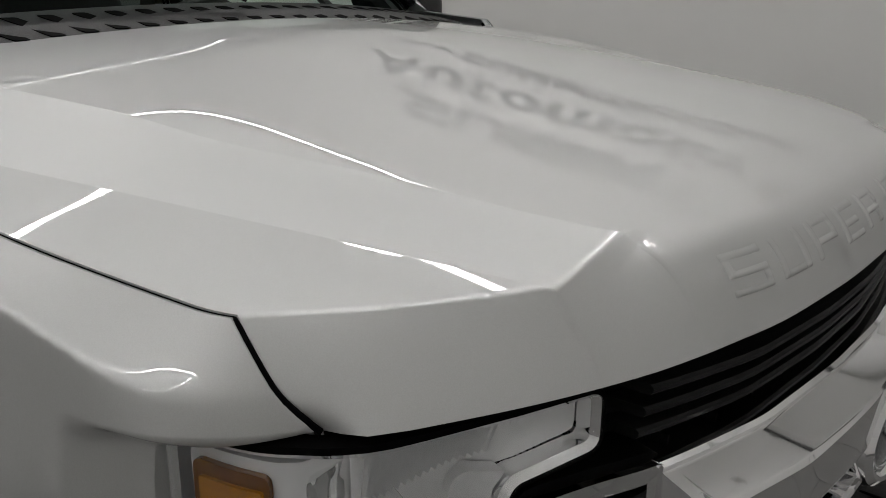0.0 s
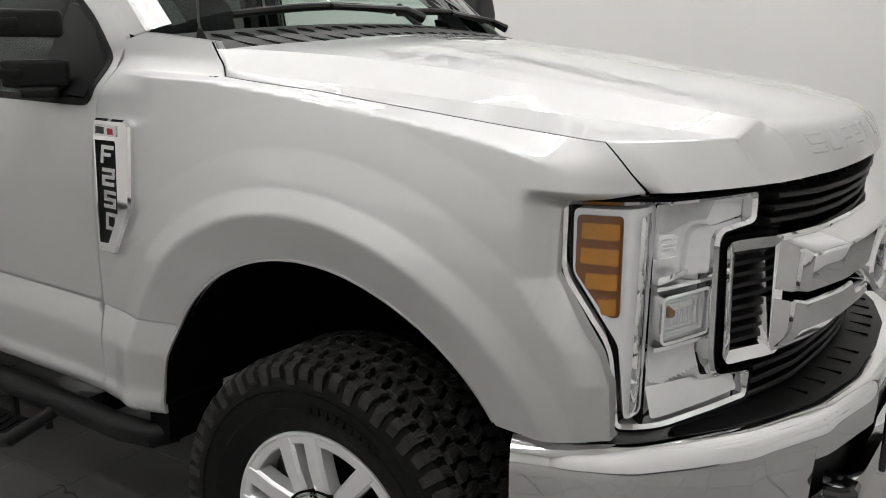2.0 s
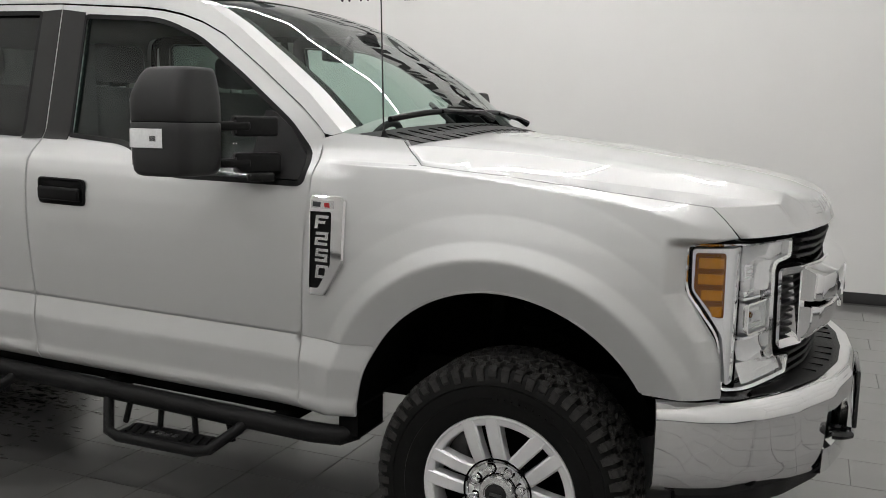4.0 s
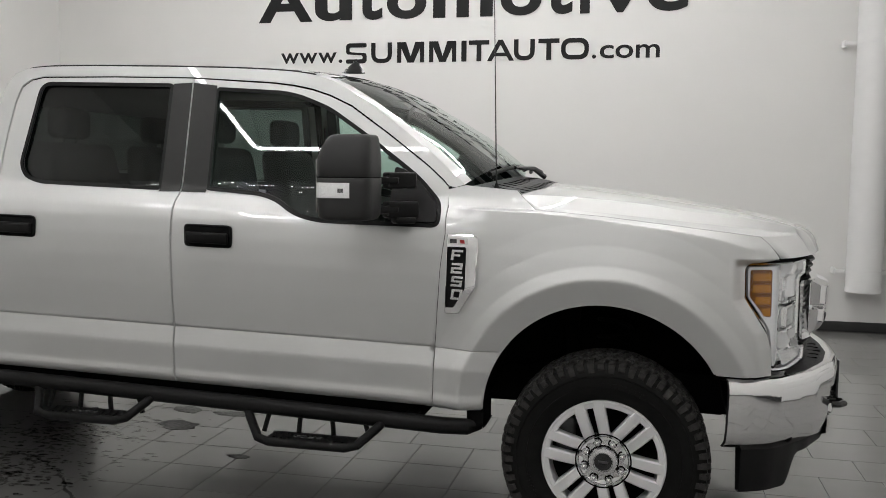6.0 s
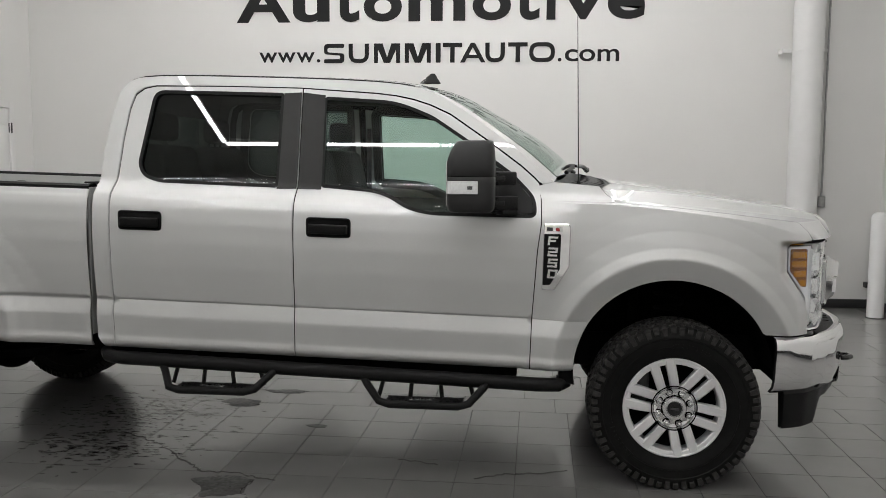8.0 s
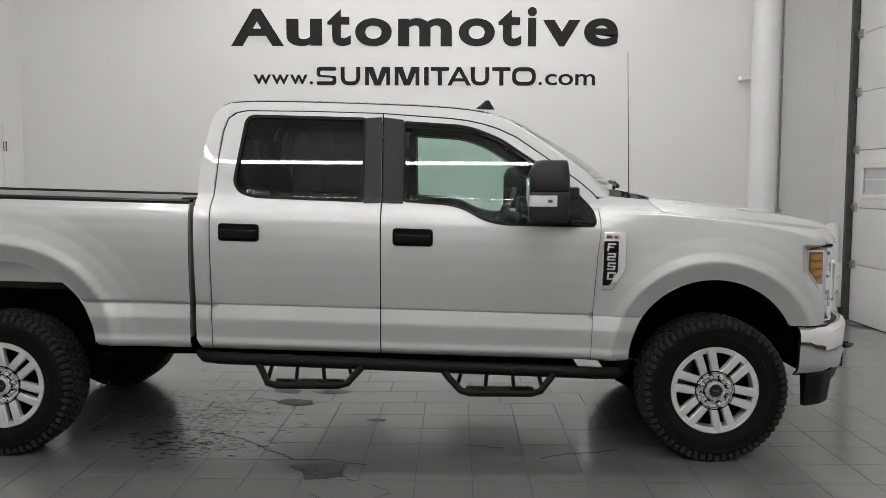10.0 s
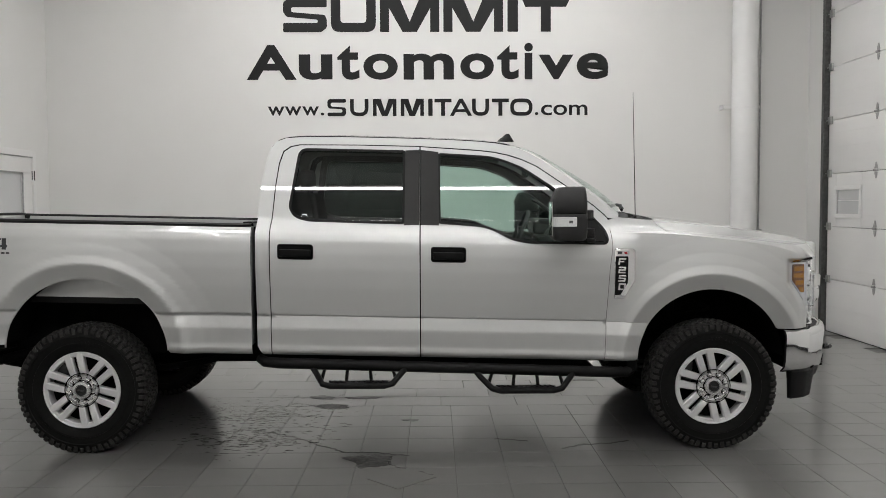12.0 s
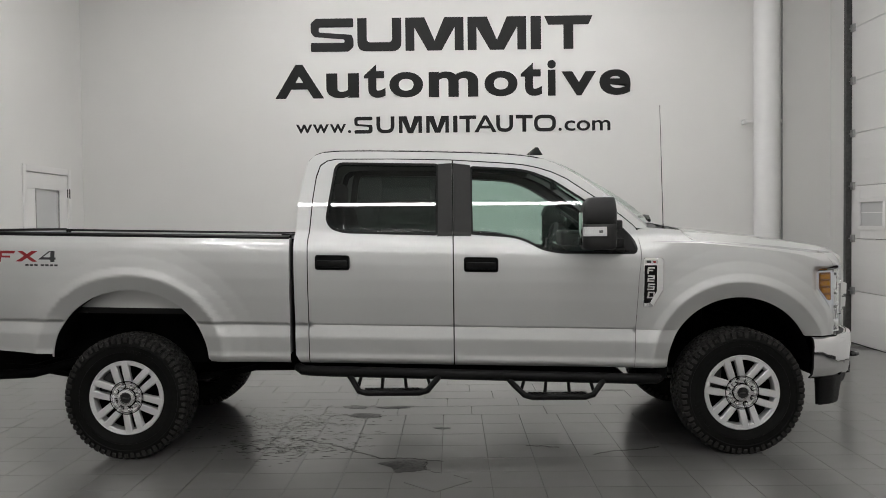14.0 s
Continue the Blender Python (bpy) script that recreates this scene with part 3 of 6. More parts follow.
ABOVE = table([(0.82, 0.978), (0.90, 0.986), (1.00, 0.995), (1.12, 1.0), (1.22, 0.998), (1.30, 0.989), (1.355, 0.972), (1.425, 0.890), (2.10, 0.729)], 0.009)


LIP = table([(-0.30, 0.003), (-0.02, 0.004), (0.0, 0.004), (0.086, 0.033), (0.094, 0.035), (0.102, 0.034), (0.15, 0.019), (0.23, 0.006), (0.32, 0.0), (6.0, 0.0)], 0.0025)


def flare(x, z, cx, cz, a, b):
    """How far the wheel arch's lip stands proud."""
    e = np.sqrt(((x - cx) / a) ** 2 + (np.maximum(z - cz, 0) / b) ** 2)
    return LIP((e - 1) * 0.49)


def lamp_edge(z):
    return np.interp(z, [0.78, 0.90, 0.96, 1.09, 1.25], [0.632, 0.626, 0.608, 0.520, 0.520])


# fender shoulder: a crease that falls towards the lamp
LOWER = table([(1.00, 0.995), (1.12, 1.0), (1.22, 0.998), (1.30, 0.991), (1.345, 0.985), (1.45, 0.969)], 0.010)
SHOULDER = table([(-0.66, 1.392), (-0.3, 1.392), (0.0, 1.388), (0.28, 1.382), (0.40, 1.374), (0.51, 1.357), (0.60, 1.336)], 0.02)


def fender_top(x, u):
    uc = SHOULDER(x)
    wc = LOWER(uc)
    upper = np.maximum(wc + (u - uc) * (0.919 - wc) / (1.40 - uc), ABOVE(u))
    low = LOWER(u)
    return 0.5 * (low + upper - np.sqrt((low - upper) ** 2 + 0.004 ** 2))


def side_width(x, z):
    """Half width of the truck at a place of its side."""
    x, z = np.broadcast_arrays(np.asarray(x, float), np.asarray(z, float))
    drop = 0.07 * np.clip((x + 0.3) / 0.876, 0, 1.2) ** 1.3
    u = z + drop * ramp(0.95, 1.30, z)
    w = np.where((z < 0.82) & (x < 0.3), BELOW(z), ABOVE(u))
    near = ramp(-0.64, -0.45, x) * (1 - ramp(0.50, 0.575, x)) * (z > 1.18)
    w = w + near * (fender_top(x, u) - w)
    w = w + np.where(x < -2.94, 0.6 * np.maximum(0.966 - w, 0) * (z > 1.2), 0)
    w = w + flare(x, z, -0.01, 0.56, 0.49, 0.487) + flare(x, z, -4.02, 0.565, 0.52, 0.472)
    w = w - 0.052 * np.clip((x - 0.08) / 0.50, 0, 2) ** 2
    w = w - 0.062 * np.clip((x - 0.54) / 0.106, 0, 1.2) ** 2 * ramp(1.10, 1.22, z)
    near = 1 - ramp(0.0, 0.06, lamp_edge(z) - x)
    w = w - (0.026 + 0.022 * ramp(1.0, 1.10, z)) * near * (1 - ramp(1.215, 1.25, z)) * (x > 0.3)
    return w


def arch(cx, cz, a, b, start, stop, n=34):
    return [(cx + a * math.cos(t), cz + b * math.sin(t)) for t in np.linspace(radians(start), radians(stop), n)]


def fall(t):
    """How the hood's front corner falls: shares forward and down."""
    a = t * math.pi / 2
    return 0.8 * t + 0.2 * math.sin(a), 0.85 * t + 0.15 * (1 - math.cos(a))


FALL = [fall(t) for t in np.linspace(0, 1, 9)]
SHUT = [(-0.377, 1.473), (-0.345, 1.437), (-0.297, 1.400), (-0.02, 1.384), (0.24, 1.362), (0.44, 1.343), (0.575, 1.330)] + [(0.575 + 0.077 * u, 1.330 - 0.082 * v) for u, v in FALL[1:]]
FENDER = [(-0.702, 0.563), (-0.694, 0.82), (-0.672, 1.15), (-0.654, 1.29), (-0.657, 1.40), (-0.676, 1.465), (-0.60, 1.487)] + SHUT + [(0.60, 1.238), (0.535, 1.230), (0.518, 1.21), (0.518, 1.095), (0.56, 1.03), (0.605, 0.96), (0.624, 0.90), (0.630, 0.795)] + arch(-0.01, 0.56, 0.49, 0.487, 28, 179)
EDGE = [(-2.930, 0.62), (-2.938, 1.40), (-2.930, 1.57), (-2.907, 1.725), (-2.887, 1.821), (-2.868, 1.888), (-2.832, 1.938), (-2.77, 1.963), (-2.646, 1.973), (-2.4, 1.977), (-2.0, 1.976), (-1.69, 1.972), (-1.5, 1.965), (-1.386, 1.956), (-1.272, 1.938), (-1.190, 1.911), (-1.05, 1.832), (-0.89, 1.722), (-0.74, 1.612), (-0.60, 1.490)]
DOOR_TOP = [(-2.852, 1.40), (-2.833, 1.65), (-2.812, 1.80), (-2.786, 1.878), (-2.741, 1.911), (-2.68, 1.925), (-2.3, 1.931), (-1.9, 1.930), (-1.50, 1.912), (-1.40, 1.902), (-1.31, 1.885), (-1.22, 1.858), (-1.12, 1.814), (-0.94, 1.695), (-0.76, 1.567), (-0.69, 1.508), (-0.668, 1.484)]
CAB_SIDE = EDGE + [(-0.640, 1.478)] + DOOR_TOP[::-1] + [(-2.846, 0.565), (-2.90, 0.565)]
SEAM = -1.888
REAR_DOOR = [(SEAM - 0.004, 0.565), (-2.838, 0.565)] + [(x + 0.008, z - 0.007) for x, z in DOOR_TOP[:7]] + [(SEAM - 0.004, 1.923), (SEAM - 0.004, 1.4)]
FRONT_DOOR = [(SEAM + 0.004, 0.565), (SEAM + 0.004, 1.4), (SEAM + 0.004, 1.922)] + [(x - 0.003, z - 0.008) for x, z in DOOR_TOP[8:]] + [(-0.662, 1.40), (-0.659, 1.29), (-0.677, 1.15), (-0.699, 0.82), (-0.707, 0.565)]
REAR_WINDOW = rounded([(-2.732, 1.51), (-2.672, 1.890), (-1.992, 1.890), (-1.998, 1.424), (-2.62, 1.430), (-2.70, 1.455)], [0.03, 0.05, 0.012, 0.012, 0.05, 0.05])
FRONT_WINDOW = rounded([(-1.762, 1.432), (-1.765, 1.876), (-1.40, 1.862), (-1.22, 1.796), (-1.02, 1.668), (-0.80, 1.512), (-0.695, 1.405), (-0.688, 1.322), (-1.19, 1.318), (-1.30, 1.335), (-1.41, 1.395), (-1.50, 1.418)], [0.012, 0.02, 0.08, 0.05, 0.02, 0.03, 0.04, 0.03, 0.03, 0.06, 0.06, 0.04])
BED_SIDE = [(-2.966, 0.565), (-2.966, 1.385), (-5.27, 1.385), (-5.29, 0.64), (-4.54, 0.600)] + arch(-4.02, 0.565, 0.52, 0.472, 176, 2) + [(-3.49, 0.565)]

truck = thing("pickup_truck", "silver four-door pickup truck parked on the grey tiled floor", "pickup truck")
LINES = (0.8195, 0.8205)
nets = {
    "fender": flat_net(FENDER, (), 0.012, 0.0055, LINES),
    "cab_side": flat_net(CAB_SIDE, (), 0.03, 0.016, LINES),
    "rear_door": flat_net(REAR_DOOR, (REAR_WINDOW,), 0.04, 0.014, LINES),
    "front_door": flat_net(FRONT_DOOR, (FRONT_WINDOW,), 0.04, 0.014, LINES),
    "bed_side": flat_net(BED_SIDE, (), 0.03, 0.016, LINES),
}
GLASS = {"rear_door": flat_net(REAR_WINDOW, (), 0.06, 0.03), "front_door": flat_net(FRONT_WINDOW, (), 0.06, 0.03)}
PILLAR = {"rear_door": flat_net([(-1.990, 1.43), (-1.984, 1.898), (SEAM - 0.0045, 1.904), (SEAM - 0.0045, 1.412), (-1.994, 1.408)], (), 0.05, 0.03), "front_door": flat_net([(SEAM + 0.0045, 1.412), (SEAM + 0.0045, 1.904), (-1.768, 1.892), (-1.766, 1.412)], (), 0.05, 0.03)}


def window_ring(outline, grow):
    """The outline moved outwards by grow."""
    c = np.array(outline)
    e = np.roll(c, -1, 0) - np.roll(c, 1, 0)
    n = np.c_[e[:, 1], -e[:, 0]] / np.maximum(np.linalg.norm(e, axis=1), 1e-9)[:, None]
    if (np.c_[c[:, 0], c[:, 1]] * n).sum() < (c.mean(0) * n).sum():
        n = -n
    return [tuple(p) for p in c + n * grow]


def ring_strip(outline, W, side, w0, w1, lift):
    g = Geo()
    a, b = window_ring(outline, w0), window_ring(outline, w1)
    rows = []
    for lp, up in ((a, lift - 0.004), (a, lift), (b, lift), (b, lift - 0.012)):
        rows.append([(x, side * (float(W(x, z)) + up), z) for x, z in lp])
    return g.grid(rows, close_v=True)


def door_handle(parent, side, x0, x1, z0, z1):
    y = lambda x, z, d: side * (float(side_width(x, z)) + d)
    o = rounded([(x0, z0), (x1, z0), (x1, z1), (x0, z1)], 0.022)
    rows = []
    for k, d in ((1.0, -0.002), (1.0, 0.006), (0.95, 0.008), (0.91, 0.004), (0.88, 0.002), (0.0, 0.002)):
        cx, cz = (x0 + x1) / 2, (z0 + z1) / 2
        s = (k, 1 - (1 - k) * 2.0 if k > 0.5 else 0)
        rows.append([(cx + (u - cx) * s[0], y(cx, cz, d), cz + (v - cz) * s[1]) for u, v in o])
    cup = part("door_handle", Geo().grid(rows, close_v=True), HANDLE, parent, "black pull handle", rake=True)
    zm = (z0 + z1) / 2 - 0.006
    g = Geo().box((x0 + 0.014, y(x0, zm, 0.006), zm - 0.026), (x1 - 0.014, y(x0, zm, 0.026), zm + 0.022), 0.009)
    part("pull", g, HANDLE, cup, rake=True)


for side in (-1, 1):
    part("fender", skin(nets["fender"], side_width, side, 0.034), PAINT, truck, "silver front fender with a flared wheel arch", rake=True)
    part("cab_side", skin(nets["cab_side"], side_width, side), PAINT, truck, rake=True)
    part("bed_side", skin(nets["bed_side"], side_width, side), PAINT, truck, "silver cargo bed side with a flared wheel arch", rake=True)
    for name, opening, hx in (("rear_door", REAR_WINDOW, (-2.795, -2.567)), ("front_door", FRONT_WINDOW, (-1.819, -1.594))):
        d = part(name, skin(nets[name], side_width, side), PAINT, truck, "silver cab door", rake=True)
        part("window_glass", skin(GLASS[name], lambda x, z: side_width(x, z) - 0.013, side, 0.0), REAR_GLASS if name == "rear_door" else FRONT_GLASS, d, "dark privacy glass" if name == "rear_door" else "clear green-tinted glass", rake=True)
        part("window_trim", ring_strip(opening, side_width, side, -0.007, 0.010, 0.003), BLACK, d, "black window moulding", rake=True)
        part("pillar_cover", skin(PILLAR[name], side_width, side, 0.006, 0.0035), APPLIQUE, d, "satin black pillar cover", rake=True)
        door_handle(d, side, hx[0], hx[1], 1.180, 1.278)
    # near-black strips behind the shut lines put their shade into colour
    for line, reach in (([(SEAM, 0.56), (SEAM, 1.92)], (-1, 0, 1)), ([(-2.842, 0.56), (-2.849, 1.40)] + DOOR_TOP[1:], (-1, 0, 1)), ([(-0.703, 0.56), (-0.694, 0.82), (-0.672, 1.15), (-0.655, 1.29), (-0.658, 1.41), (-0.68, 1.475)], (-1, 0, 1)), (SHUT, (-1, -0.4, 0.05))):
        pts = dense(line, 0.03, False)
        rows = []
        for i, (x, z) in enumerate(pts):
            a, b = np.array(pts[max(i - 1, 0)]), np.array(pts[min(i + 1, len(pts) - 1)])
            t = (b - a) / max(np.linalg.norm(b - a), 1e-9)
            n = np.array((-t[1], t[0])) * 0.022
            rows.append([(x + k * n[0], side * (float(side_width(x + k * n[0], z + k * n[1])) - 0.013), z + k * n[1]) for k in reach])
        part("shut_line_seal", Geo().grid(rows), GAP, truck, "near-black strip that paints in the shut line's shade", rake=True)

# ---- roof, windscreen and cab back: one cross curve swept along the cab's edge ----
EDGE_DENSE = dense(EDGE, 0.02, False)
EDGE_XZ = np.array(EDGE_DENSE)
for _ in range(6):
    EDGE_XZ[1:-1] = 0.25 * EDGE_XZ[:-2] + 0.5 * EDGE_XZ[1:-1] + 0.25 * EDGE_XZ[2:]


def cab_shell(first, last, eta0, eta1, lift=0.0, n=41):
    """The part of the cab's shell between two edge places and two shares of its width."""
    rows = []
    t = np.gradient(EDGE_XZ, axis=0)
    t /= np.linalg.norm(t, axis=1)[:, None]
    for i in range(first, last):
        x, z = EDGE_XZ[i]
        nx, nz = -t[i][1], t[i][0]
        w = float(side_width(x, z))
        shield = float(ramp(-1.30, -1.05, x))
        back = float(1 - ramp(1.70, 1.92, z)) * (x < -2.7)
        crown = 0.050 * (1 - shield) * (1 - back) + (0.085 + 0.05 * float(ramp(-1.1, -0.62, x))) * shield + 0.02 * back
        rows.append([(x + nx * (crown * (1 - abs(e) ** 2.6) + lift), w * e, z + nz * (crown * (1 - abs(e) ** 2.6) + lift)) for e in np.linspace(eta0, eta1, n)])
    return Geo().grid(rows)


i_back = int(np.argmin(np.abs(EDGE_XZ[:, 1] - 1.80) + (EDGE_XZ[:, 0] > -2.7) * 9))
i_roof = int(np.argmin(np.hypot(EDGE_XZ[:, 0] + 1.25, EDGE_XZ[:, 1] - 1.93)))
last = len(EDGE_XZ)
roof = part("roof", cab_shell(i_back, i_roof + 1, -1, 1, 0.0, 61), PAINT, truck, "silver cab roof", rake=True)
part("headliner", cab_shell(i_back, i_roof + 1, -0.97, 0.97, -0.045), LINER, truck, "grey cloth headliner", rake=True)
i_sill = int(np.argmin(np.abs(EDGE_XZ[:, 1] - 1.47) + (EDGE_XZ[:, 0] > -2.7) * 9))
g = cab_shell(0, i_sill + 1, -1, 1)
g.add(*(lambda q: (q.v, q.f))(cab_shell(i_sill, i_back + 1, -1, -0.74, 0, 9)))
g.add(*(lambda q: (q.v, q.f))(cab_shell(i_sill, i_back + 1, 0.74, 1, 0, 9)))
part("cab_back", g, PAINT, truck, "silver rear wall of the cab", rake=True)
part("rear_screen", cab_shell(i_sill, i_back + 1, -0.74, 0.74, -0.006), REAR_GLASS, truck, "dark rear window glass", rake=True)
for a, b in ((-1, -0.925), (0.925, 1)):
    part("windscreen_pillar", cab_shell(i_roof, last, a, b, 0.0, 6), PAINT, truck, "silver windscreen pillar", rake=True)
shield = part("windscreen", cab_shell(i_roof, last, -0.925, 0.925, -0.004), SHIELD_GLASS, truck, "sloping green-tinted windscreen", rake=True)
for a, b in ((-0.925, -0.875), (0.875, 0.925)):
    part("windscreen_border", cab_shell(i_roof, last, a, b, -0.009, 5), GLOSS_BLACK, shield, "black ceramic border", rake=True)
part("windscreen_border", cab_shell(i_roof, i_roof + 3, -0.9, 0.9, -0.009), GLOSS_BLACK, shield, "black ceramic border", rake=True)
# roof ditch mouldings and aerials
for side in (-1, 1):
    pts = [(x, side * (float(side_width(x, z)) - 0.030), z + 0.004) for x, z in EDGE_XZ[i_back + 6 : i_roof - 2]]
    part("roof_moulding", Geo().tube(pts, 0.007, 6), BLACK, roof, "black roof ditch moulding", rake=True)
fin = Geo()
rows = []
for k, (h, a, b, w) in enumerate(((0.0, -0.075, 0.045, 0.030), (0.012, -0.068, 0.035, 0.024), (0.030, -0.055, 0.012, 0.013), (0.046, -0.046, -0.006, 0.007), (0.055, -0.040, -0.018, 0.003))):
    rows.append([(-1.30 - (a + b) / 2 + (b - a) / 2 * math.cos(t), -0.30 + w * math.sin(t), 2.004 + h) for t in np.arange(20) * 2 * math.pi / 20])
rows.append([(-1.272, -0.30, 2.060)] * 20)
part("roof_aerial", Geo().grid(rows, close_v=True), GLOSS_BLACK, roof, "black shark-fin aerial", rake=True)
aerial = part("mast_aerial", Geo().tube([(-0.475, -0.815, 1.468), (-0.477, -0.820, 1.52), (-0.497, -0.822, 2.305)], [0.006, 0.003, 0.0016], 8), GLOSS_BLACK, truck, "thin black mast aerial on the cowl", rake=True)
part("aerial_base", Geo().tube([(-0.474, -0.812, 1.455), (-0.475, -0.816, 1.475), (-0.476, -0.818, 1.498)], [0.020, 0.014, 0.006], 12), BLACK, aerial, rake=True)

# ---- hood ----
CREST = np.polyfit([-0.55, -0.35, -0.1, 0.1, 0.3, 0.42, 0.55, 0.65, 0.74, 0.80, 0.85, 0.90], [1.516, 1.503, 1.485, 1.468, 1.445, 1.430, 1.412, 1.396, 1.378, 1.362, 1.344, 1.320], 5)
CENTRE = lambda x: np.polyval(CREST, x)
DOME = lambda x: np.interp(x, [-0.6, -0.41, -0.30, 0.0, 0.3, 0.6, 0.66, 0.72, 0.757, 0.80, 0.90], [0.91, 0.857, 0.805, 0.715, 0.642, 0.576, 0.558, 0.528, 0.500, 0.465, 0.40])
DOME_Z = lambda x: CENTRE(x) - 0.066 * DOME(x) ** 2
OUTER = lambda x: np.interp(x, [-0.6, -0.15, 0.0, 0.3, 0.6, 0.745, 0.90], [0.91, 0.902, 0.862, 0.773, 0.681, 0.634, 0.57])
NOSE_X = table([(-0.59, 0.815), (-0.5, 0.846), (-0.38, 0.877), (-0.18, 0.899), (0, 0.906), (0.18, 0.899), (0.38, 0.877), (0.5, 0.846), (0.59, 0.815), (0.70, 0.768), (0.87, 0.672)], 0.04)
FLANK_Y = lambda x: side_width(np.minimum(x, 0.575), EDGE_Z(np.minimum(x, 0.575))) - 0.007 - 0.25 * np.maximum(np.asarray(x) - 0.575, 0)
FLANK_Z = lambda x: np.where(np.asarray(x) > 0.575, 1.330 - 0.12 * (np.asarray(x) - 0.575), EDGE_Z(x))
EDGE_Z = lambda x: np.interp(x, [-0.6] + [p[0] for p in SHUT], [1.49] + [p[1] for p in SHUT])


def hood_top(x, y):
    """Height of the hood's upper face."""
    ay = abs(y)
    zc, yd, yo, ye = float(CENTRE(x)), float(DOME(x)), float(OUTER(x)), float(FLANK_Y(x))
    ze = float(FLANK_Z(x)) + 0.001
    zd = float(DOME_Z(x))
    zo = max(float(np.interp(x, [-0.6, -0.377, -0.30, -0.15, 0.0, 0.3, 0.6, 0.745, 0.9], [1.478, 1.471, 1.414, 1.405, 1.395, 1.372, 1.347, 1.333, 1.316])), ze)
    zo = min(zo, zd)
    yo = min(yo, ye - 0.006)
    yd = min(yd, yo - 0.010)
    bend = float(ramp(0.15, 0.34, x))
    roll = lambda v: zc - 0.066 * v * v - bend * (1.6 * min(max(0.0, v - 0.56), 0.045) ** 2 + 0.144 * max(0.0, v - 0.605))
    zd = roll(yd)
    if ay <= yd:
        return roll(ay)
    if ay <= yo:
        t = (ay - yd) / max(yo - yd, 1e-6)
        return zd + (zo - zd) * (t + 0.10 * t * (1 - t))
    t = min((ay - yo) / max(ye - yo, 1e-6), 1.0)
    return zo + (ze - zo) * t ** (1.5 - 0.5 * float(ramp(-0.15, 0.25, x)))


LIP_X = lambda y: NOSE_X(abs(y)) + np.interp(abs(y), [0.60, 0.72, 0.80, 0.83, 0.845], [0.0, 0.0, 0.0, -0.004, -0.028])
LIP_Z = lambda y: np.interp(abs(y), [0, 0.45, 0.57, 0.70, 0.86], [1.259, 1.256, 1.252, 1.251, 1.250])


SPREAD = [0.0, 0.52, 0.535, 0.55, 0.775, 0.79, 0.805, 1.0]


def hood_y(x, a):
    """Half width at a share of the hood's breadth; the shares follow the creases."""
    ye = float(FLANK_Y(x))
    yo = min(float(OUTER(x)), ye - 0.006)
    yd = min(float(DOME(x)), yo - 0.010)
    return float(np.interp(a, SPREAD, [0, yd - 0.0025, yd, yd + 0.0025, yo - 0.0025, yo, yo + 0.0025, ye]))


RIDGE = lambda y: NOSE_X(y) - 0.030
HOOD_REAR = lambda a: np.interp(a, [0, 0.25, 0.36, 0.47, 0.535, 1.0], [-0.308, -0.300, -0.300, -0.350, -0.368, -0.377])


def hood_line(v):
    """One fore-and-aft line of the hood, v from -1 to 1 across it."""
    a = abs(v)
    s = 1 if v >= 0 else -1
    soft = 1 - float(ramp(0.40, 0.76, a))
    xc = float(np.interp(a, [0, 0.535, 0.79, 0.86, 0.93, 1.0], [0.790, 0.748, 0.745, 0.697, 0.640, 0.575]))
    xr = float(HOOD_REAR(a))
    pts = []
    for t in np.linspace(0, 1, 110):
        x = xr + (xc - xr) * t
        y = hood_y(x, a)
        pts.append((x, s * y, hood_top(x, y)))
    zc, yc = pts[-1][2], abs(pts[-1][1])
    yl = yc * 0.992
    xl, zl = float(LIP_X(yl)), float(LIP_Z(yl))
    if a > 0.999:
        ends = [(float(EDGE_Z(x)), x) for x in [xc + (0.652 - xc) * fall(t)[0] for t in np.linspace(0, 1, 26)[1:]]]
        for z, x in ends:
            pts.append((x, s * (float(side_width(x, z)) - 0.007), z))
        pts.append((0.640, pts[-1][1], pts[-1][2] - 0.004))
        return pts
    dx = xl - xc
    slope = (pts[-1][2] - pts[-4][2]) / (pts[-1][0] - pts[-4][0])
    kx = xc + (float(RIDGE(yc)) - xc) * soft + dx * 0.5 * (1 - soft)
    kz = zc + slope * (kx - xc) * soft - 0.006 * (1 - soft)
    C, K, L = np.array((xc, yc, zc)), np.array((kx, (yc + yl) / 2, kz)), np.array((xl, yl, zl))
    d1, d2 = (min(0.055, 0.8 * np.linalg.norm(q - K)) / np.linalg.norm(q - K) for q in (C, L))
    A, B = K + (C - K) * d1, K + (L - K) * d2
    bent = [C + (A - C) * t for t in np.linspace(0, 1, 8)[1:]] + [(1 - t) ** 2 * A + 2 * t * (1 - t) * K + t * t * B for t in np.linspace(0, 1, 13)[1:]] + [B + (L - B) * t for t in np.linspace(0, 1, 7)[1:]]
    for t, q in zip(np.linspace(0, 1, 26)[1:], bent):
        u, w = fall(t)
        round_q = np.array((xc + (xl - xc) * u, yc + (yl - yc) * t, zc + (zl - zc) * w))
        q = q * soft + round_q * (1 - soft)
        pts.append((float(q[0]), s * float(q[1]), float(q[2])))
    pts.append((xl - 0.02, s * yl, zl - 0.004))
    return pts


half = np.unique(np.round(np.concatenate([np.linspace(0, 0.52, 50), np.linspace(0.52, 0.55, 7), np.linspace(0.55, 0.775, 16), np.linspace(0.775, 0.805, 7), np.linspace(0.805, 1.0, 22)]), 5))
vs = np.concatenate([-half[::-1], half[1:]])
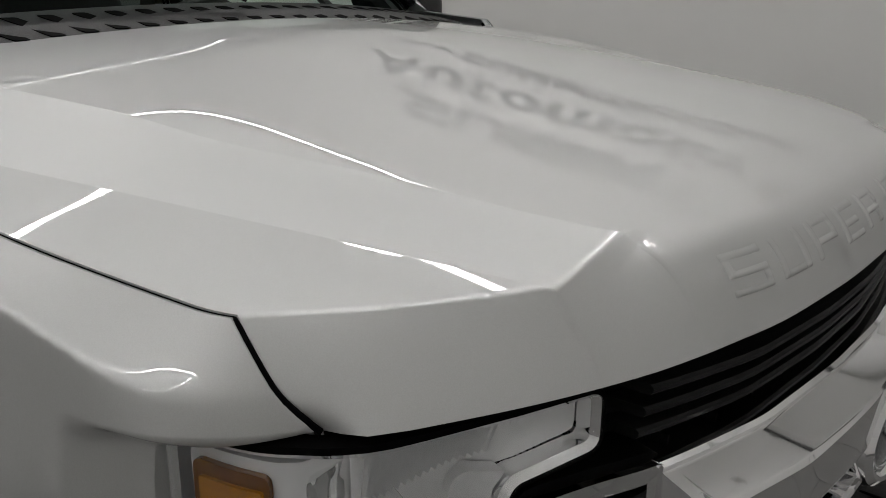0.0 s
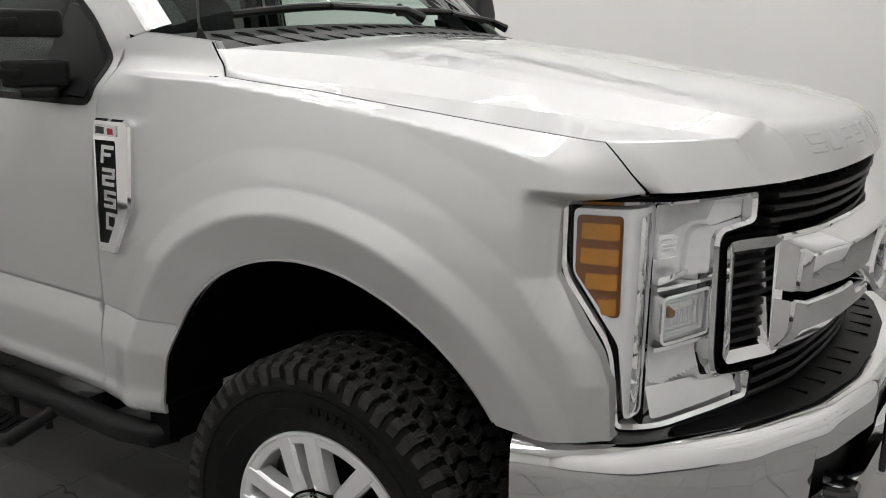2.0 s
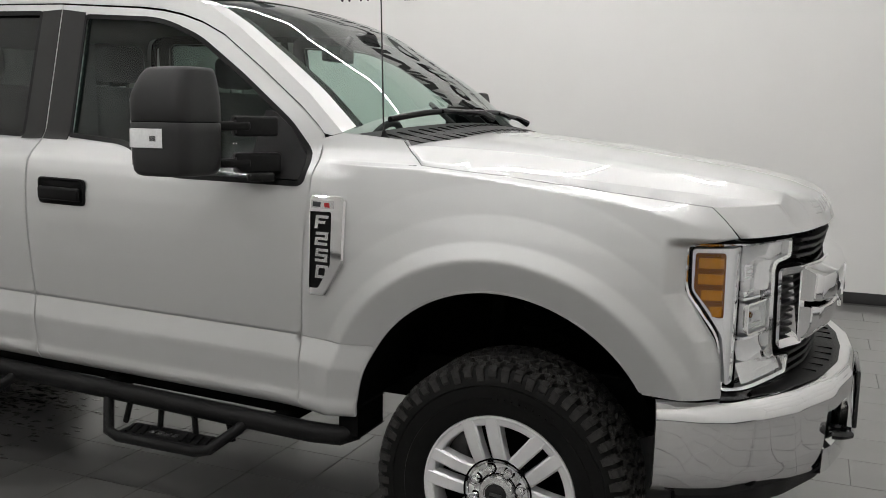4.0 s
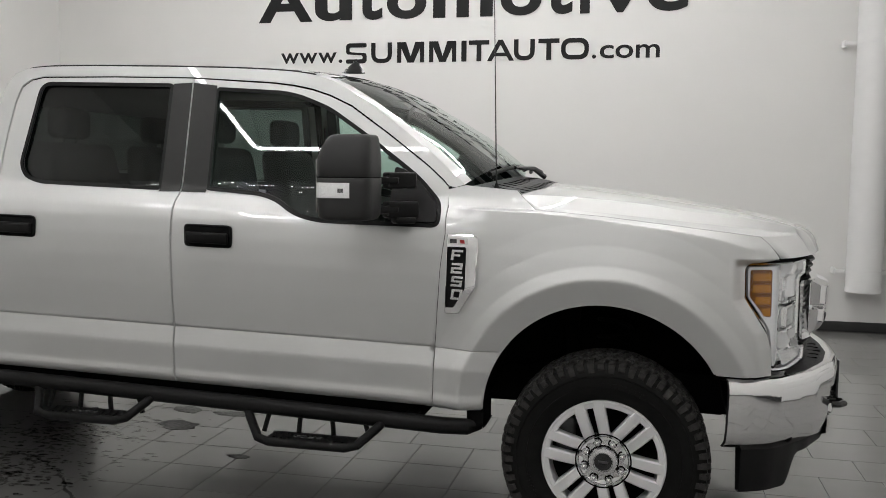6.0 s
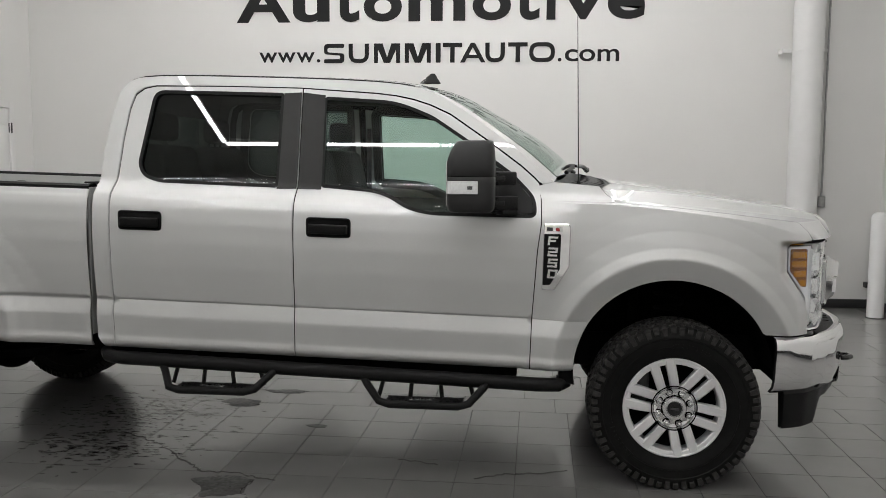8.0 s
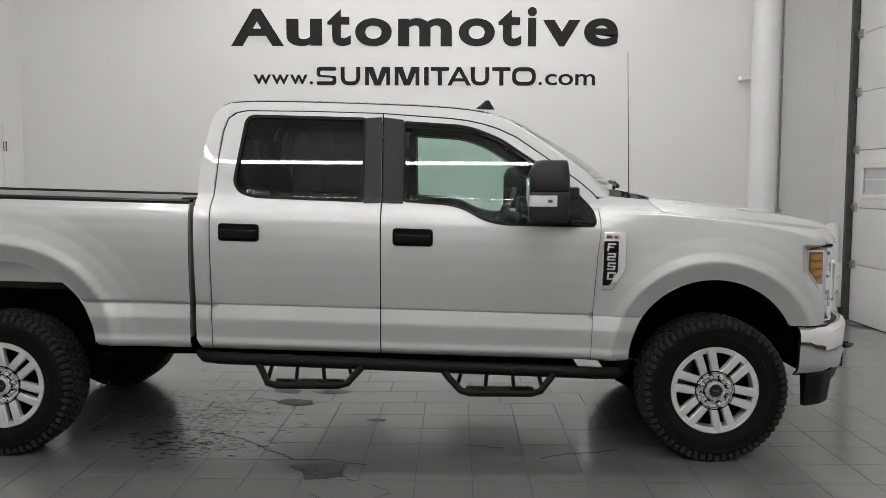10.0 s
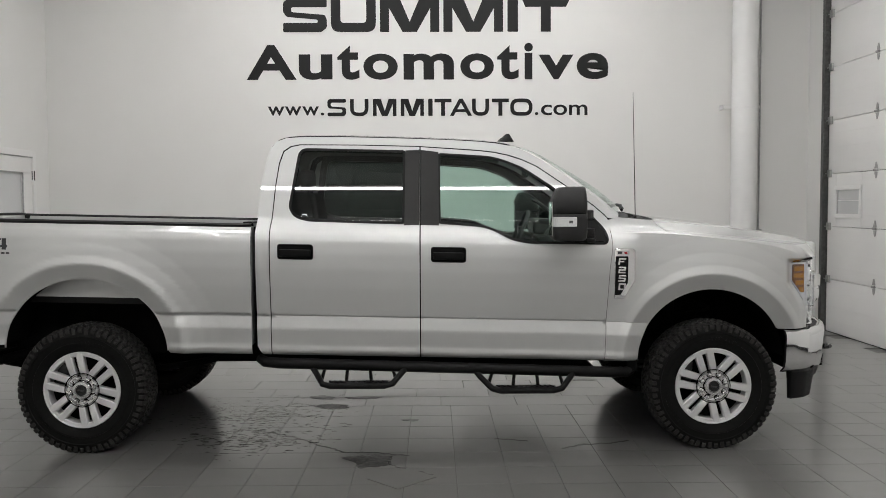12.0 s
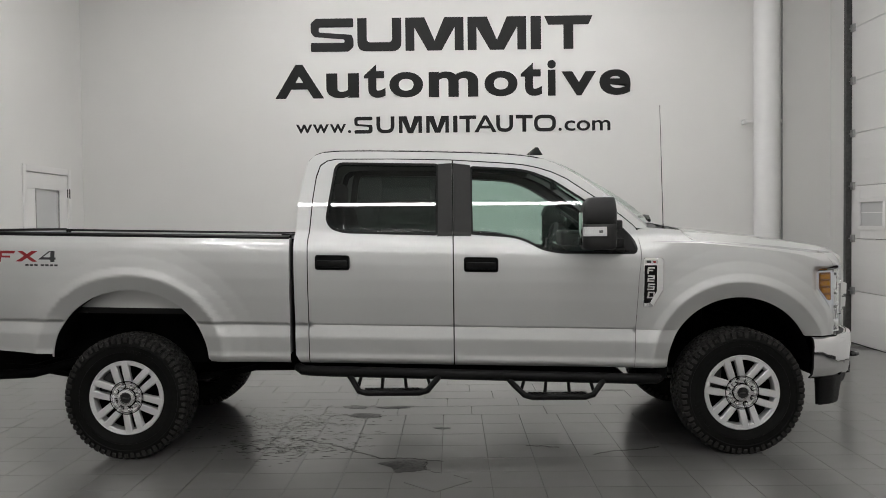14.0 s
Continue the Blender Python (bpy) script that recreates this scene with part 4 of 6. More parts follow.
hood = part("hood", Geo().grid([hood_line(v) for v in vs]), PAINT, truck, "silver hood with a raised centre and sharp creases", rake=True, angle=60)
for s in (-1, 1):
    line = hood_line(s * 1.0)
    # near-black tube fills the hood gap in place of its natural shade
    part("hood_seal", Geo().tube([(x, s * (float(side_width(x, z)) - 0.004), z - 0.003) for x, z in dense(SHUT, 0.012, False)], 0.0038, 6), GAP, hood, "near-black tube that paints in the hood gap's shade", rake=True)
    part("hood_flange", Geo().grid([line, [(x, y - s * 0.004, z - 0.022) for x, y, z in line]]), PAINT, hood, rake=True)


NOSE = [(v, hood_line(v)[109:-1]) for v in np.linspace(0, 0.62, 40)]


def nose_at(y, z):
    """The place on the hood's nose at a height."""
    rows = [(p[-1][1], float(np.interp(z, [q[2] for q in p][::-1], [q[0] for q in p][::-1]))) for _, p in NOSE]
    return float(np.interp(abs(y), [r[0] for r in rows], [r[1] for r in rows]))


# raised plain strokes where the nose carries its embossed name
STROKES = {"a": ((0, 1, 0.82, 1), (0, 0.2, 0.45, 0.82), (0, 1, 0.42, 0.6), (0.8, 1, 0.18, 0.42), (0, 1, 0, 0.18)), "b": ((0, 0.2, 0, 1), (0.8, 1, 0, 1), (0.2, 0.8, 0, 0.18)), "c": ((0, 0.2, 0, 1), (0.2, 1, 0.82, 1), (0.8, 1, 0.5, 0.82), (0.2, 1, 0.36, 0.54)), "d": ((0, 0.2, 0, 1), (0.2, 1, 0.82, 1), (0.2, 0.9, 0.41, 0.59), (0.2, 1, 0, 0.18)), "e": ((0, 0.2, 0, 1), (0.2, 1, 0.82, 1), (0.8, 1, 0.55, 0.82), (0.2, 1, 0.38, 0.55), (0.7, 0.95, 0, 0.38)), "f": ((0, 0.2, 0, 1), (0.2, 0.9, 0.82, 1), (0.8, 1, 0.15, 0.85), (0.2, 0.9, 0, 0.18)), "g": ((0, 1, 0.82, 1), (0.4, 0.6, 0, 0.82)), "h": ((0, 0.2, 0.5, 1), (0.8, 1, 0.5, 1), (0.2, 0.8, 0.42, 0.6), (0.4, 0.6, 0, 0.42))}
for i, kind in enumerate("abcdefbgh"):
    y0 = -0.442 + i * 0.094 + (0.032 if i > 4 else 0)
    ny, nz = 42, 25
    P = []
    for z in np.linspace(1.290, 1.339, nz):
        row = []
        for y in np.linspace(-0.005, 0.077, ny):
            deep = max(min(y - 0.072 * ya, 0.072 * yb - y, z - 1.294 - 0.041 * za, 1.294 + 0.041 * zb - z) for ya, yb, za, zb in STROKES[kind])
            row.append((nose_at(y0 + y, z) + 0.0024 * float(np.clip(deep / 0.003, -1, 1)), y0 + y, z, deep > -0.004))
        P.append(row)
    g = Geo().add([q[:3] for row in P for q in row], [(r * ny + c, r * ny + c + 1, (r + 1) * ny + c + 1, (r + 1) * ny + c) for r in range(nz - 1) for c in range(ny - 1) if P[r][c][3] or P[r + 1][c + 1][3] or P[r][c + 1][3] or P[r + 1][c][3]])
    part("embossed_bar", g, PAINT, hood, rake=True, angle=60)

# ---- cowl and wipers ----
cowl_rows = []
for v in np.linspace(-1, 1, 61):
    a = abs(v)
    xr = float(HOOD_REAR(a * 0.55)) + 0.012
    xb = -0.60 + 0.115 * (1 - a ** 2.4)
    y = 0.86 * v
    z0 = hood_top(-0.34, min(a * 0.86, 0.86)) - 0.010 - 0.004 * a
    z1 = 1.478 + 0.048 * (1 - a ** 2)
    cowl_rows.append([(xr, y, z0 - 0.02), (xr - 0.005, y, z0), ((xr + xb) / 2 + 0.02, y, (z0 + z1) / 2 + 0.004), (xb, y, z1), (xb - 0.03, y, z1 - 0.01)])
cowl = part("cowl", Geo().grid(cowl_rows), TEXTURED, truck, "black plastic cowl with air slots", rake=True)
for i in range(24):
    y = -0.73 + i * 0.0635
    a = abs(y) / 0.86
    x0, x1 = float(HOOD_REAR(a * 0.55)) - 0.022, -0.60 + 0.115 * (1 - a ** 2.4) + 0.055
    z0 = hood_top(-0.34, min(abs(y), 0.86)) - 0.008 - 0.004 * a
    z1 = 1.478 + 0.048 * (1 - a ** 2)
    xb = x1 - 0.055
    at = lambda u: z0 + (z1 - z0) * (x0 + 0.022 - u) / (x0 + 0.022 - xb) + 0.004 * (1 - abs(2 * (x0 + 0.022 - u) / (x0 + 0.022 - xb) - 1))
    q = rounded([(x0, y - 0.012), (x0, y + 0.018), (x1, y + 0.002), (x1, y - 0.028)], 0.006, 3)
    part("cowl_slot", Geo().prism(q, lambda u, v, w: (u, v, at(u) + 0.0015 + w), 0.002), GAP, cowl, rake=True)
for y0, reach in ((-0.62, 0.62), (0.02, 0.60)):
    zb = lambda y: 1.508 + 0.042 * (1 - (y / 0.86) ** 2)
    xb = lambda y: -0.575 + 0.115 * (1 - abs(y / 0.86) ** 2.4)
    arm = part("wiper", Geo().tube([(xb(y0 + reach) + 0.07, y0 + reach, zb(y0 + reach) - 0.005), (xb(y0 + reach) + 0.04, y0 + reach - 0.05, zb(y0 + reach) + 0.018), (xb(y0 + reach * 0.5) + 0.0, y0 + reach * 0.45, zb(y0 + 0.3) + 0.024)], [0.016, 0.012, 0.008], 8), GLOSS_BLACK, truck, "black windscreen wiper", rake=True)
    part("blade", Geo().tube([(xb(y) - 0.012 + 0.0, y, zb(y) + 0.012 + 0.012 * math.sin((y - y0) / reach * math.pi)) for y in np.linspace(y0 - 0.04, y0 + reach * 0.92, 14)], 0.011, 8), BLACK, arm, rake=True)


# ---- front end: lamps, grille and bumper ----
PLAN = np.array([(0.36, 0.925), (0.45, 0.912), (0.525, 0.897), (0.58, 0.893), (0.626, 0.884), (0.665, 0.862), (0.70, 0.825), (0.73, 0.755), (0.76, 0.683), (0.785, 0.612), (0.803, 0.575), (0.828, 0.50), (0.861, 0.38), (0.884, 0.18), (0.892, 0.0), (0.884, -0.18)])


def eased(points, sigma):
    """A plan line resampled finely and rounded."""
    s = np.r_[0, np.cumsum(np.linalg.norm(np.diff(points, axis=0), axis=1))]
    fx, fy = table(list(zip(s, points[:, 0])), sigma), table(list(zip(s, points[:, 1])), sigma)
    u = np.arange(0, s[-1], 0.008)
    return np.c_[fx(u), fy(u)]


PLAN = eased(PLAN, 0.018)
PLAN_S = np.r_[0, np.cumsum(np.linalg.norm(np.diff(PLAN, axis=0), axis=1))]
FACE_X = lambda y: np.interp(np.abs(y), PLAN[::-1][:, 1], PLAN[::-1][:, 0])


def on_front(s, z, out, side):
    """A place on the truck's front, s along it from the side, out from its face."""
    x, y = np.interp(s, PLAN_S, PLAN[:, 0]), np.interp(s, PLAN_S, PLAN[:, 1])
    e = 0.03
    dx = np.interp(s + e, PLAN_S, PLAN[:, 0]) - np.interp(s - e, PLAN_S, PLAN[:, 0])
    dy = np.interp(s + e, PLAN_S, PLAN[:, 1]) - np.interp(s - e, PLAN_S, PLAN[:, 1])
    k = math.hypot(dx, dy)
    return (float(x - dy / k * out), float(side * (y + dx / k * out)), z)


def front_sheet(outline, side, out, rim=0.01, hx=0.02, hz=0.03, dish=0.0):
    """A curved sheet over an outline of (s, z) on the truck's front."""
    co, tri, loops = flat_net(outline, (), hx, hz)
    g = Geo()
    o = out if callable(out) else (lambda s, z: out)
    g.add([on_front(s, z, o(s, z), side) for s, z in co], tri)
    for lp in loops if rim else ():
        n = len(lp)
        g.add([on_front(s, z, o(s, z), side) for s, z in lp] + [on_front(s, z, o(s, z) - rim, side) for s, z in lp], [(i, (i + 1) % n, n + (i + 1) % n, n + i) for i in range(n)])
    return g


def front_ring(outline, side, width, out, depth, inner_out=None):
    """A raised rim that follows an outline of (s, z)."""
    lp = dense(outline, 0.02)
    a, b = np.array(window_ring(lp, 0)), np.array(window_ring(lp, -width))
    io = out if inner_out is None else inner_out
    rows = [[on_front(s, z, out - depth, side) for s, z in a], [on_front(s, z, out, side) for s, z in a], [on_front(s, z, io, side) for s, z in b], [on_front(s, z, io - depth, side) for s, z in b]]
    return Geo().grid(rows, close_v=True)


LAMP = rounded([(0.160, 1.225), (0.30, 1.235), (0.598, 1.234), (0.598, 1.176), (0.500, 1.166), (0.490, 1.150), (0.498, 0.925), (0.512, 0.884), (0.620, 0.872), (0.614, 0.816), (0.274, 0.810), (0.264, 0.90), (0.254, 0.965), (0.160, 1.092)], [0.012, 0.0, 0.012, 0.015, 0.02, 0.02, 0.02, 0.02, 0.012, 0.012, 0.014, 0.03, 0.03, 0.03], 4)
AMBER_OUT = rounded([(0.184, 1.202), (0.270, 1.206), (0.272, 1.020), (0.246, 1.020), (0.184, 1.096)], 0.010, 3)

for side in (-1, 1):
    lamp = part("headlamp", front_ring(window_ring(LAMP, 0.006), side, 0.006, -0.004, 0.07), GAP, truck, "clear C-shaped headlamp with an amber marker", rake=True)
    # bright housing: rim, upright bezel, bowl faces
    part("lamp_rim", front_ring(LAMP, side, 0.007, -0.003, 0.03, -0.010), CHROME, lamp, "chrome inner rim", rake=True)
    bez = rounded([(0.176, 1.212), (0.352, 1.222), (0.345, 1.05), (0.340, 0.83), (0.292, 0.822), (0.282, 0.90), (0.272, 0.968), (0.178, 1.094)], 0.012, 3)
    part("lamp_bezel", front_sheet(bez, side, lambda s, z: -0.016 - 0.028 * float(ramp(0.28, 0.36, s)), 0.03), LAMP_SILVER, lamp, "bright side bezel", rake=True)
    part("bezel_column", front_sheet(rounded([(0.304, 1.206), (0.348, 1.212), (0.340, 0.84), (0.300, 0.835)], 0.004, 2), side, lambda s, z: -0.010 - 0.034 * float(ramp(0.305, 0.345, s)), 0.012, 0.006), CHROME, lamp, "rounded chrome upright", rake=True)
    part("marker_lens", front_sheet(AMBER_OUT, side, -0.010, 0.006), AMBER_DEEP, lamp, "amber side marker lens", rake=True)
    for i in range(4):
        z0 = 1.160 - 0.0455 * i
        s0 = 0.194 if i < 2 else (0.205 if i == 2 else 0.238)
        part("marker_segment", front_sheet(rounded([(s0, z0), (0.264, z0 + 0.002), (0.264, z0 + 0.032), (s0 - (0.010 if i == 3 else 0), z0 + 0.029)], 0.003, 2), side, -0.0065, 0.004), AMBER, lamp, "bright amber segment", rake=True)
    # smooth inner housing, deepest in the middle of the upright
    back = rounded([(0.345, 1.222), (0.590, 1.226), (0.590, 1.184), (0.488, 1.172), (0.484, 1.15), (0.488, 0.93), (0.50, 0.877), (0.606, 0.866), (0.606, 0.824), (0.345, 0.822)], 0.008, 2)
    part("lamp_backing", front_sheet(back, side, lambda s, z: -0.062 + 0.030 * min(1, abs(s - 0.42) / 0.08) ** 2, 0.0, 0.01), LAMP_SILVER, lamp, "bright inner housing", rake=True)
    # fine slanted ribs along the upper arm
    for i in range(30):
        s0 = 0.356 + 0.0076 * i
        z0 = 1.186 - 0.018 * (1 - float(ramp(0.36, 0.46, s0)))
        P = []
        for q in np.linspace(0, 1, 4):
            z = z0 + (1.220 - z0) * q
            sh = 0.012 * q
            P.append([on_front(s0 + sh, z, -0.050, side), on_front(s0 + 0.0038 + sh, z, -0.036 + 0.006 * q, side), on_front(s0 + 0.0070 + sh, z, -0.050, side)])
        part("reflector_rib", Geo().grid(P), LAMP_SILVER, lamp, rake=True)
    # small ribbed projector beside the bezel, over a curved tray
    part("projector", front_sheet(rounded([(0.352, 1.118), (0.402, 1.122), (0.404, 1.168), (0.352, 1.170)], 0.010, 3), side, -0.030, 0.03), LAMP_SILVER, lamp, "small bright projector", rake=True)
    for i in range(5):
        z = 1.126 + 0.0085 * i
        part("projector_rib", front_sheet([(0.356, z), (0.398, z + 0.001), (0.398, z + 0.004), (0.356, z + 0.003)], side, -0.026, 0.006), CHROME, lamp, rake=True)
    part("lamp_tray", front_sheet(rounded([(0.350, 1.078), (0.452, 1.084), (0.470, 1.094), (0.352, 1.092)], 0.003, 2), side, lambda s, z: -0.022 - 0.02 * (s - 0.35) / 0.1, 0.02), CHROME, lamp, "chrome tray edge", rake=True)
    part("inner_column", front_sheet(rounded([(0.448, 1.082), (0.484, 1.088), (0.484, 1.160), (0.500, 1.176), (0.470, 1.176), (0.456, 1.160)], 0.008, 3), side, lambda s, z: -0.046 + 0.030 * float(ramp(0.45, 0.49, s)), 0.02), LAMP_SILVER, lamp, "bright inner column", rake=True)
    # square turn lamp that bridges the middle
    sq = rounded([(0.356, 0.966), (0.488, 0.972), (0.488, 1.066), (0.356, 1.060)], 0.016, 4)
    part("turn_lamp_base", front_sheet(window_ring(sq, -0.004), side, -0.034, 0.0), LAMP_SILVER, lamp, "bright turn lamp bowl", rake=True)
    part("turn_lamp_rim", front_ring(sq, side, 0.006, -0.010, 0.03), CHROME, lamp, "chrome turn lamp surround", rake=True)
    for j in range(3):
        part("turn_lamp_step", front_ring(window_ring(sq, -0.011 - 0.006 * j), side, 0.0022, -0.018 - 0.004 * j, 0.006), LAMP_SILVER, lamp, rake=True)
    for j in range(9):
        s0 = 0.398 + 0.007 * j
        part("turn_lamp_rib", front_sheet([(s0, 1.000), (s0 + 0.003, 1.000), (s0 + 0.003, 1.026), (s0, 1.026)], side, -0.022, 0.010), LAMP_SILVER, lamp, rake=True)
    part("turn_lamp_lens", front_sheet(window_ring(sq, -0.008), side, -0.008, 0.0), LENS, lamp, "clear ribbed turn lamp lens", rake=True)
    part("turn_bulb", Geo().tube([on_front(0.392, 1.022, -0.034, side), on_front(0.392, 1.022, -0.020, side)], [0.012, 0.008], 10), AMBER_DEEP, lamp, rake=True)
    # lower bowl: a row of bright flutes over a plain sloping floor
    for i in range(12):
        s0, s1 = 0.350 + 0.0115 * i, 0.350 + 0.0115 * (i + 1)
        tip = 0.884 + 0.020 * abs(i - 3) / 9
        P = []
        for q in np.linspace(0, 1, 5):
            z = tip + (0.942 - tip) * q
            w = 0.35 + 0.15 * q
            m = (s0 + s1) / 2
            P.append([on_front(m - (s1 - s0) * w, z, -0.056 + 0.020 * (1 - q), side), on_front(m, z, -0.047 + 0.024 * (1 - q), side), on_front(m + (s1 - s0) * w, z, -0.056 + 0.020 * (1 - q), side)])
        part("reflector_flute", Geo().grid(P), LAMP_SILVER, lamp, rake=True)
    part("lamp_floor", front_sheet(rounded([(0.347, 0.826), (0.600, 0.832), (0.600, 0.862), (0.49, 0.876), (0.347, 0.880)], 0.006, 2), side, lambda s, z: -0.012 - 0.5 * (z - 0.826), 0.0), SATIN_CHROME, lamp, "satin lower lamp floor", rake=True)
    part("lamp_divider", front_sheet([(0.35, 1.068), (0.485, 1.072), (0.485, 1.078), (0.35, 1.075)], side, -0.02, 0.04).add(*(lambda q: (q.v, q.f))(front_sheet([(0.35, 0.952), (0.485, 0.956), (0.485, 0.963), (0.35, 0.960)], side, -0.02, 0.04))), CHROME, lamp, rake=True)
    part("lens_cover", front_sheet(LAMP, side, 0.0, 0.0), LENS, lamp, "clear outer lens", rake=True)
    # body filler under the lamp
    part("lamp_sill", front_sheet([(0.26, 0.806), (0.64, 0.812), (0.66, 0.776), (0.20, 0.770), (0.20, 0.79)], side, -0.02, 0.04), GLOSS_BLACK, truck, "black trim under the headlamp", rake=True)

grille = part("grille", Geo().grid([[(float(FACE_X(y)) - 0.075, y, z) for z in np.linspace(0.77, 1.24, 4)] for y in np.linspace(-0.70, 0.70, 41)]), GAP, truck, "chrome two-bar grille with black slats", rake=True)


def bar_along(y0, y1, z0, z1, out, depth, n=25, z_lift=None, cut=0.006):
    """A bar across the front that follows its curve, with softened edges."""
    up = z_lift or (lambda y: 0.0)
    rows = []
    for y in np.linspace(y0, y1, n):
        x = float(FACE_X(y)) + (out(y) if callable(out) else out)
        u = up(y)
        a, b = (z0(y) if callable(z0) else z0) + u, (z1(y) if callable(z1) else z1) + u
        c = min(cut, (b - a) * 0.3)
        rows.append([(x - depth, y, a), (x - c, y, a), (x, y, a + c), (x, y, b - c), (x - c, y, b), (x - depth, y, b)])
    g = Geo().grid(rows, close_v=True)
    k = len(g.v)
    g.f.append(tuple(range(6)))
    g.f.append(tuple(range(k - 6, k)))
    return g


for i in range(3):
    z = 1.166 + i * 0.026
    part("upper_slat", bar_along(-0.55, 0.55, z, z + 0.011, -0.012 + 0.006 * i, 0.045, 31, lambda y: -0.012 * (1 - (y / 0.6) ** 2)), BLACK, grille, "black curved grille slat", rake=True)
for y in np.linspace(-0.48, 0.48, 13):
    part("slat_web", Geo().box((float(FACE_X(y)) - 0.07, y - 0.003, 1.15), (float(FACE_X(y)) - 0.03, y + 0.003, 1.235)), BLACK, grille, rake=True)
for i in range(3):
    z = 0.800 + i * 0.030
    part("lower_slat", bar_along(-0.56, 0.56, z, z + 0.012, -0.020 + 0.004 * i, 0.045, 31), BLACK, grille, "black curved grille slat", rake=True)
part("mesh_back", bar_along(-0.58, 0.58, 0.78, 1.235, -0.060, 0.01), BLACK, grille, rake=True)
for side in (-1, 1):
    frame_o = rounded([(0.502, 1.152), (0.680, 1.146), (0.690, 0.900), (0.514, 0.908)], 0.020, 4)
    part("chrome_frame", front_ring(frame_o, side, 0.024, 0.012, 0.055, 0.004), CHROME, grille, "chrome C-shaped grille frame", rake=True)
    part("side_vent", front_sheet(window_ring(frame_o, -0.022), side, -0.05, 0.0), GAP, grille, rake=True)
    for i in range(9):
        z = 0.934 + i * 0.0225
        part("vent_slat", front_sheet([(0.528, z), (0.664, z), (0.664, z + 0.008), (0.528, z + 0.008)], side, -0.012, 0.035), BLACK, grille, rake=True)
    part("lamp_gap", front_ring(window_ring(frame_o, 0.006), side, 0.006, -0.004, 0.05), GAP, grille, rake=True)
# two heavy chrome bars: a thin rim, a sloping top and an upright face, stepped near the ends
swell = lambda y: 0.044 + 0.018 * (1 - float(ramp(0.526, 0.530, abs(y)))) - 0.006 * (1 - float(ramp(0.0, 0.30, abs(y))))


def chrome_bar(section, reach):
    ys = np.unique(np.round(np.r_[np.linspace(-reach, reach, 81), [k * y for k in (-1, 1) for y in (0.26, 0.275, 0.29, 0.305, 0.524, 0.526, 0.528, 0.530, 0.534)]], 4))
    g = Geo().grid([[(float(FACE_X(y)) + o, y, z) for o, z in section(y)] for y in ys])
    n, k = len(section(0)), len(g.v)
    g.f += [tuple(range(n)), tuple(range(k - n, k))]
    return g


def upper_section(y):
    s = swell(y)
    zt = 1.135 - 0.42 * (s - 0.012)
    return [(-0.05, 1.146), (0.009, 1.146), (0.014, 1.142), (0.013, 1.136), (0.016, 1.134), (s - 0.003, zt + 0.001), (s, zt - 0.001), (s + 0.003, zt - 0.006), (s, 1.041), (s - 0.001, 1.037), (s - 0.005, 1.035), (-0.05, 1.035)]


def lower_section(y):
    s = swell(y) - 0.004
    zu = 1.016 - 0.030 * (1 - float(ramp(0.262, 0.300, abs(y))))
    return [(-0.05, zu), (s - 0.006, zu), (s - 0.002, zu - 0.002), (s, zu - 0.007), (s - 0.002, 0.972), (s * 0.92, 0.954), (s * 0.72, 0.934), (s * 0.42, 0.920), (0.014, 0.913), (0.014, 0.908), (0.009, 0.904), (-0.05, 0.904)]


part("upper_bar", chrome_bar(upper_section, 0.546), CHROME, grille, "heavy upper chrome bar", rake=True, angle=20)
part("lower_bar", chrome_bar(lower_section, 0.546), CHROME, grille, "heavy lower chrome bar", rake=True, angle=20)
ov = [(0.168 * math.cos(t), 0.088 * math.sin(t)) for t in np.arange(48) * 2 * math.pi / 48]
rows = [[(0.862 + d - 0.35 * (u * k) ** 2, u * k, 1.020 + v * k) for u, v in ov] for k, d in ((1.0, 0.0), (1.0, 0.080), (0.98, 0.090), (0.90, 0.096), (0.84, 0.094), (0.80, 0.084))]
emblem = part("emblem", Geo().grid(rows, close_v=True), CHROME, grille, "chrome oval emblem surround", rake=True)
part("emblem_field", Geo().grid([[(0.944 + d - 0.35 * (u * k) ** 2, u * k, 1.020 + v * k) for u, v in ov] for k, d in ((0.82, 0.0), (0.78, 0.004), (0.4, 0.008), (0.0, 0.009))], close_v=True), EMBLEM, emblem, "blue-grey oval field", rake=True)
part("emblem_rim", Geo().tube([(0.9495 - 0.35 * (0.73 * u) ** 2, 0.73 * u, 1.020 + 0.73 * v) for u, v in ov + ov[:1]], 0.0022, 6, False), SILVER_MARK, emblem, "fine silver inner oval", rake=True)
part("emblem_stroke", Geo().tube([(0.955 - 0.35 * u * u, u, 1.020 + 0.020 * math.sin(u * 42)) for u in np.linspace(-0.09, 0.09, 40)], 0.0045, 6), SILVER_MARK, emblem, "silver flowing stroke", rake=True)

# bumper
BUMPER = np.array([(0.470, 0.985), (0.56, 0.955), (0.63, 0.918), (0.672, 0.888), (0.76, 0.79), (0.845, 0.674), (0.944, 0.468), (0.998, 0.244), (1.012, 0.0)])
BUMPER = np.r_[BUMPER, [(0.998, -0.244)]]
BUMPER = eased(BUMPER, 0.016)
BUMPER = BUMPER[BUMPER[:, 1] > -0.004]
BUMPER_S = np.r_[0, np.cumsum(np.linalg.norm(np.diff(BUMPER, axis=0), axis=1))]


def on_bumper(s, z, out, side):
    x, y = np.interp(s, BUMPER_S, BUMPER[:, 0]), np.interp(s, BUMPER_S, BUMPER[:, 1])
    e = 0.035
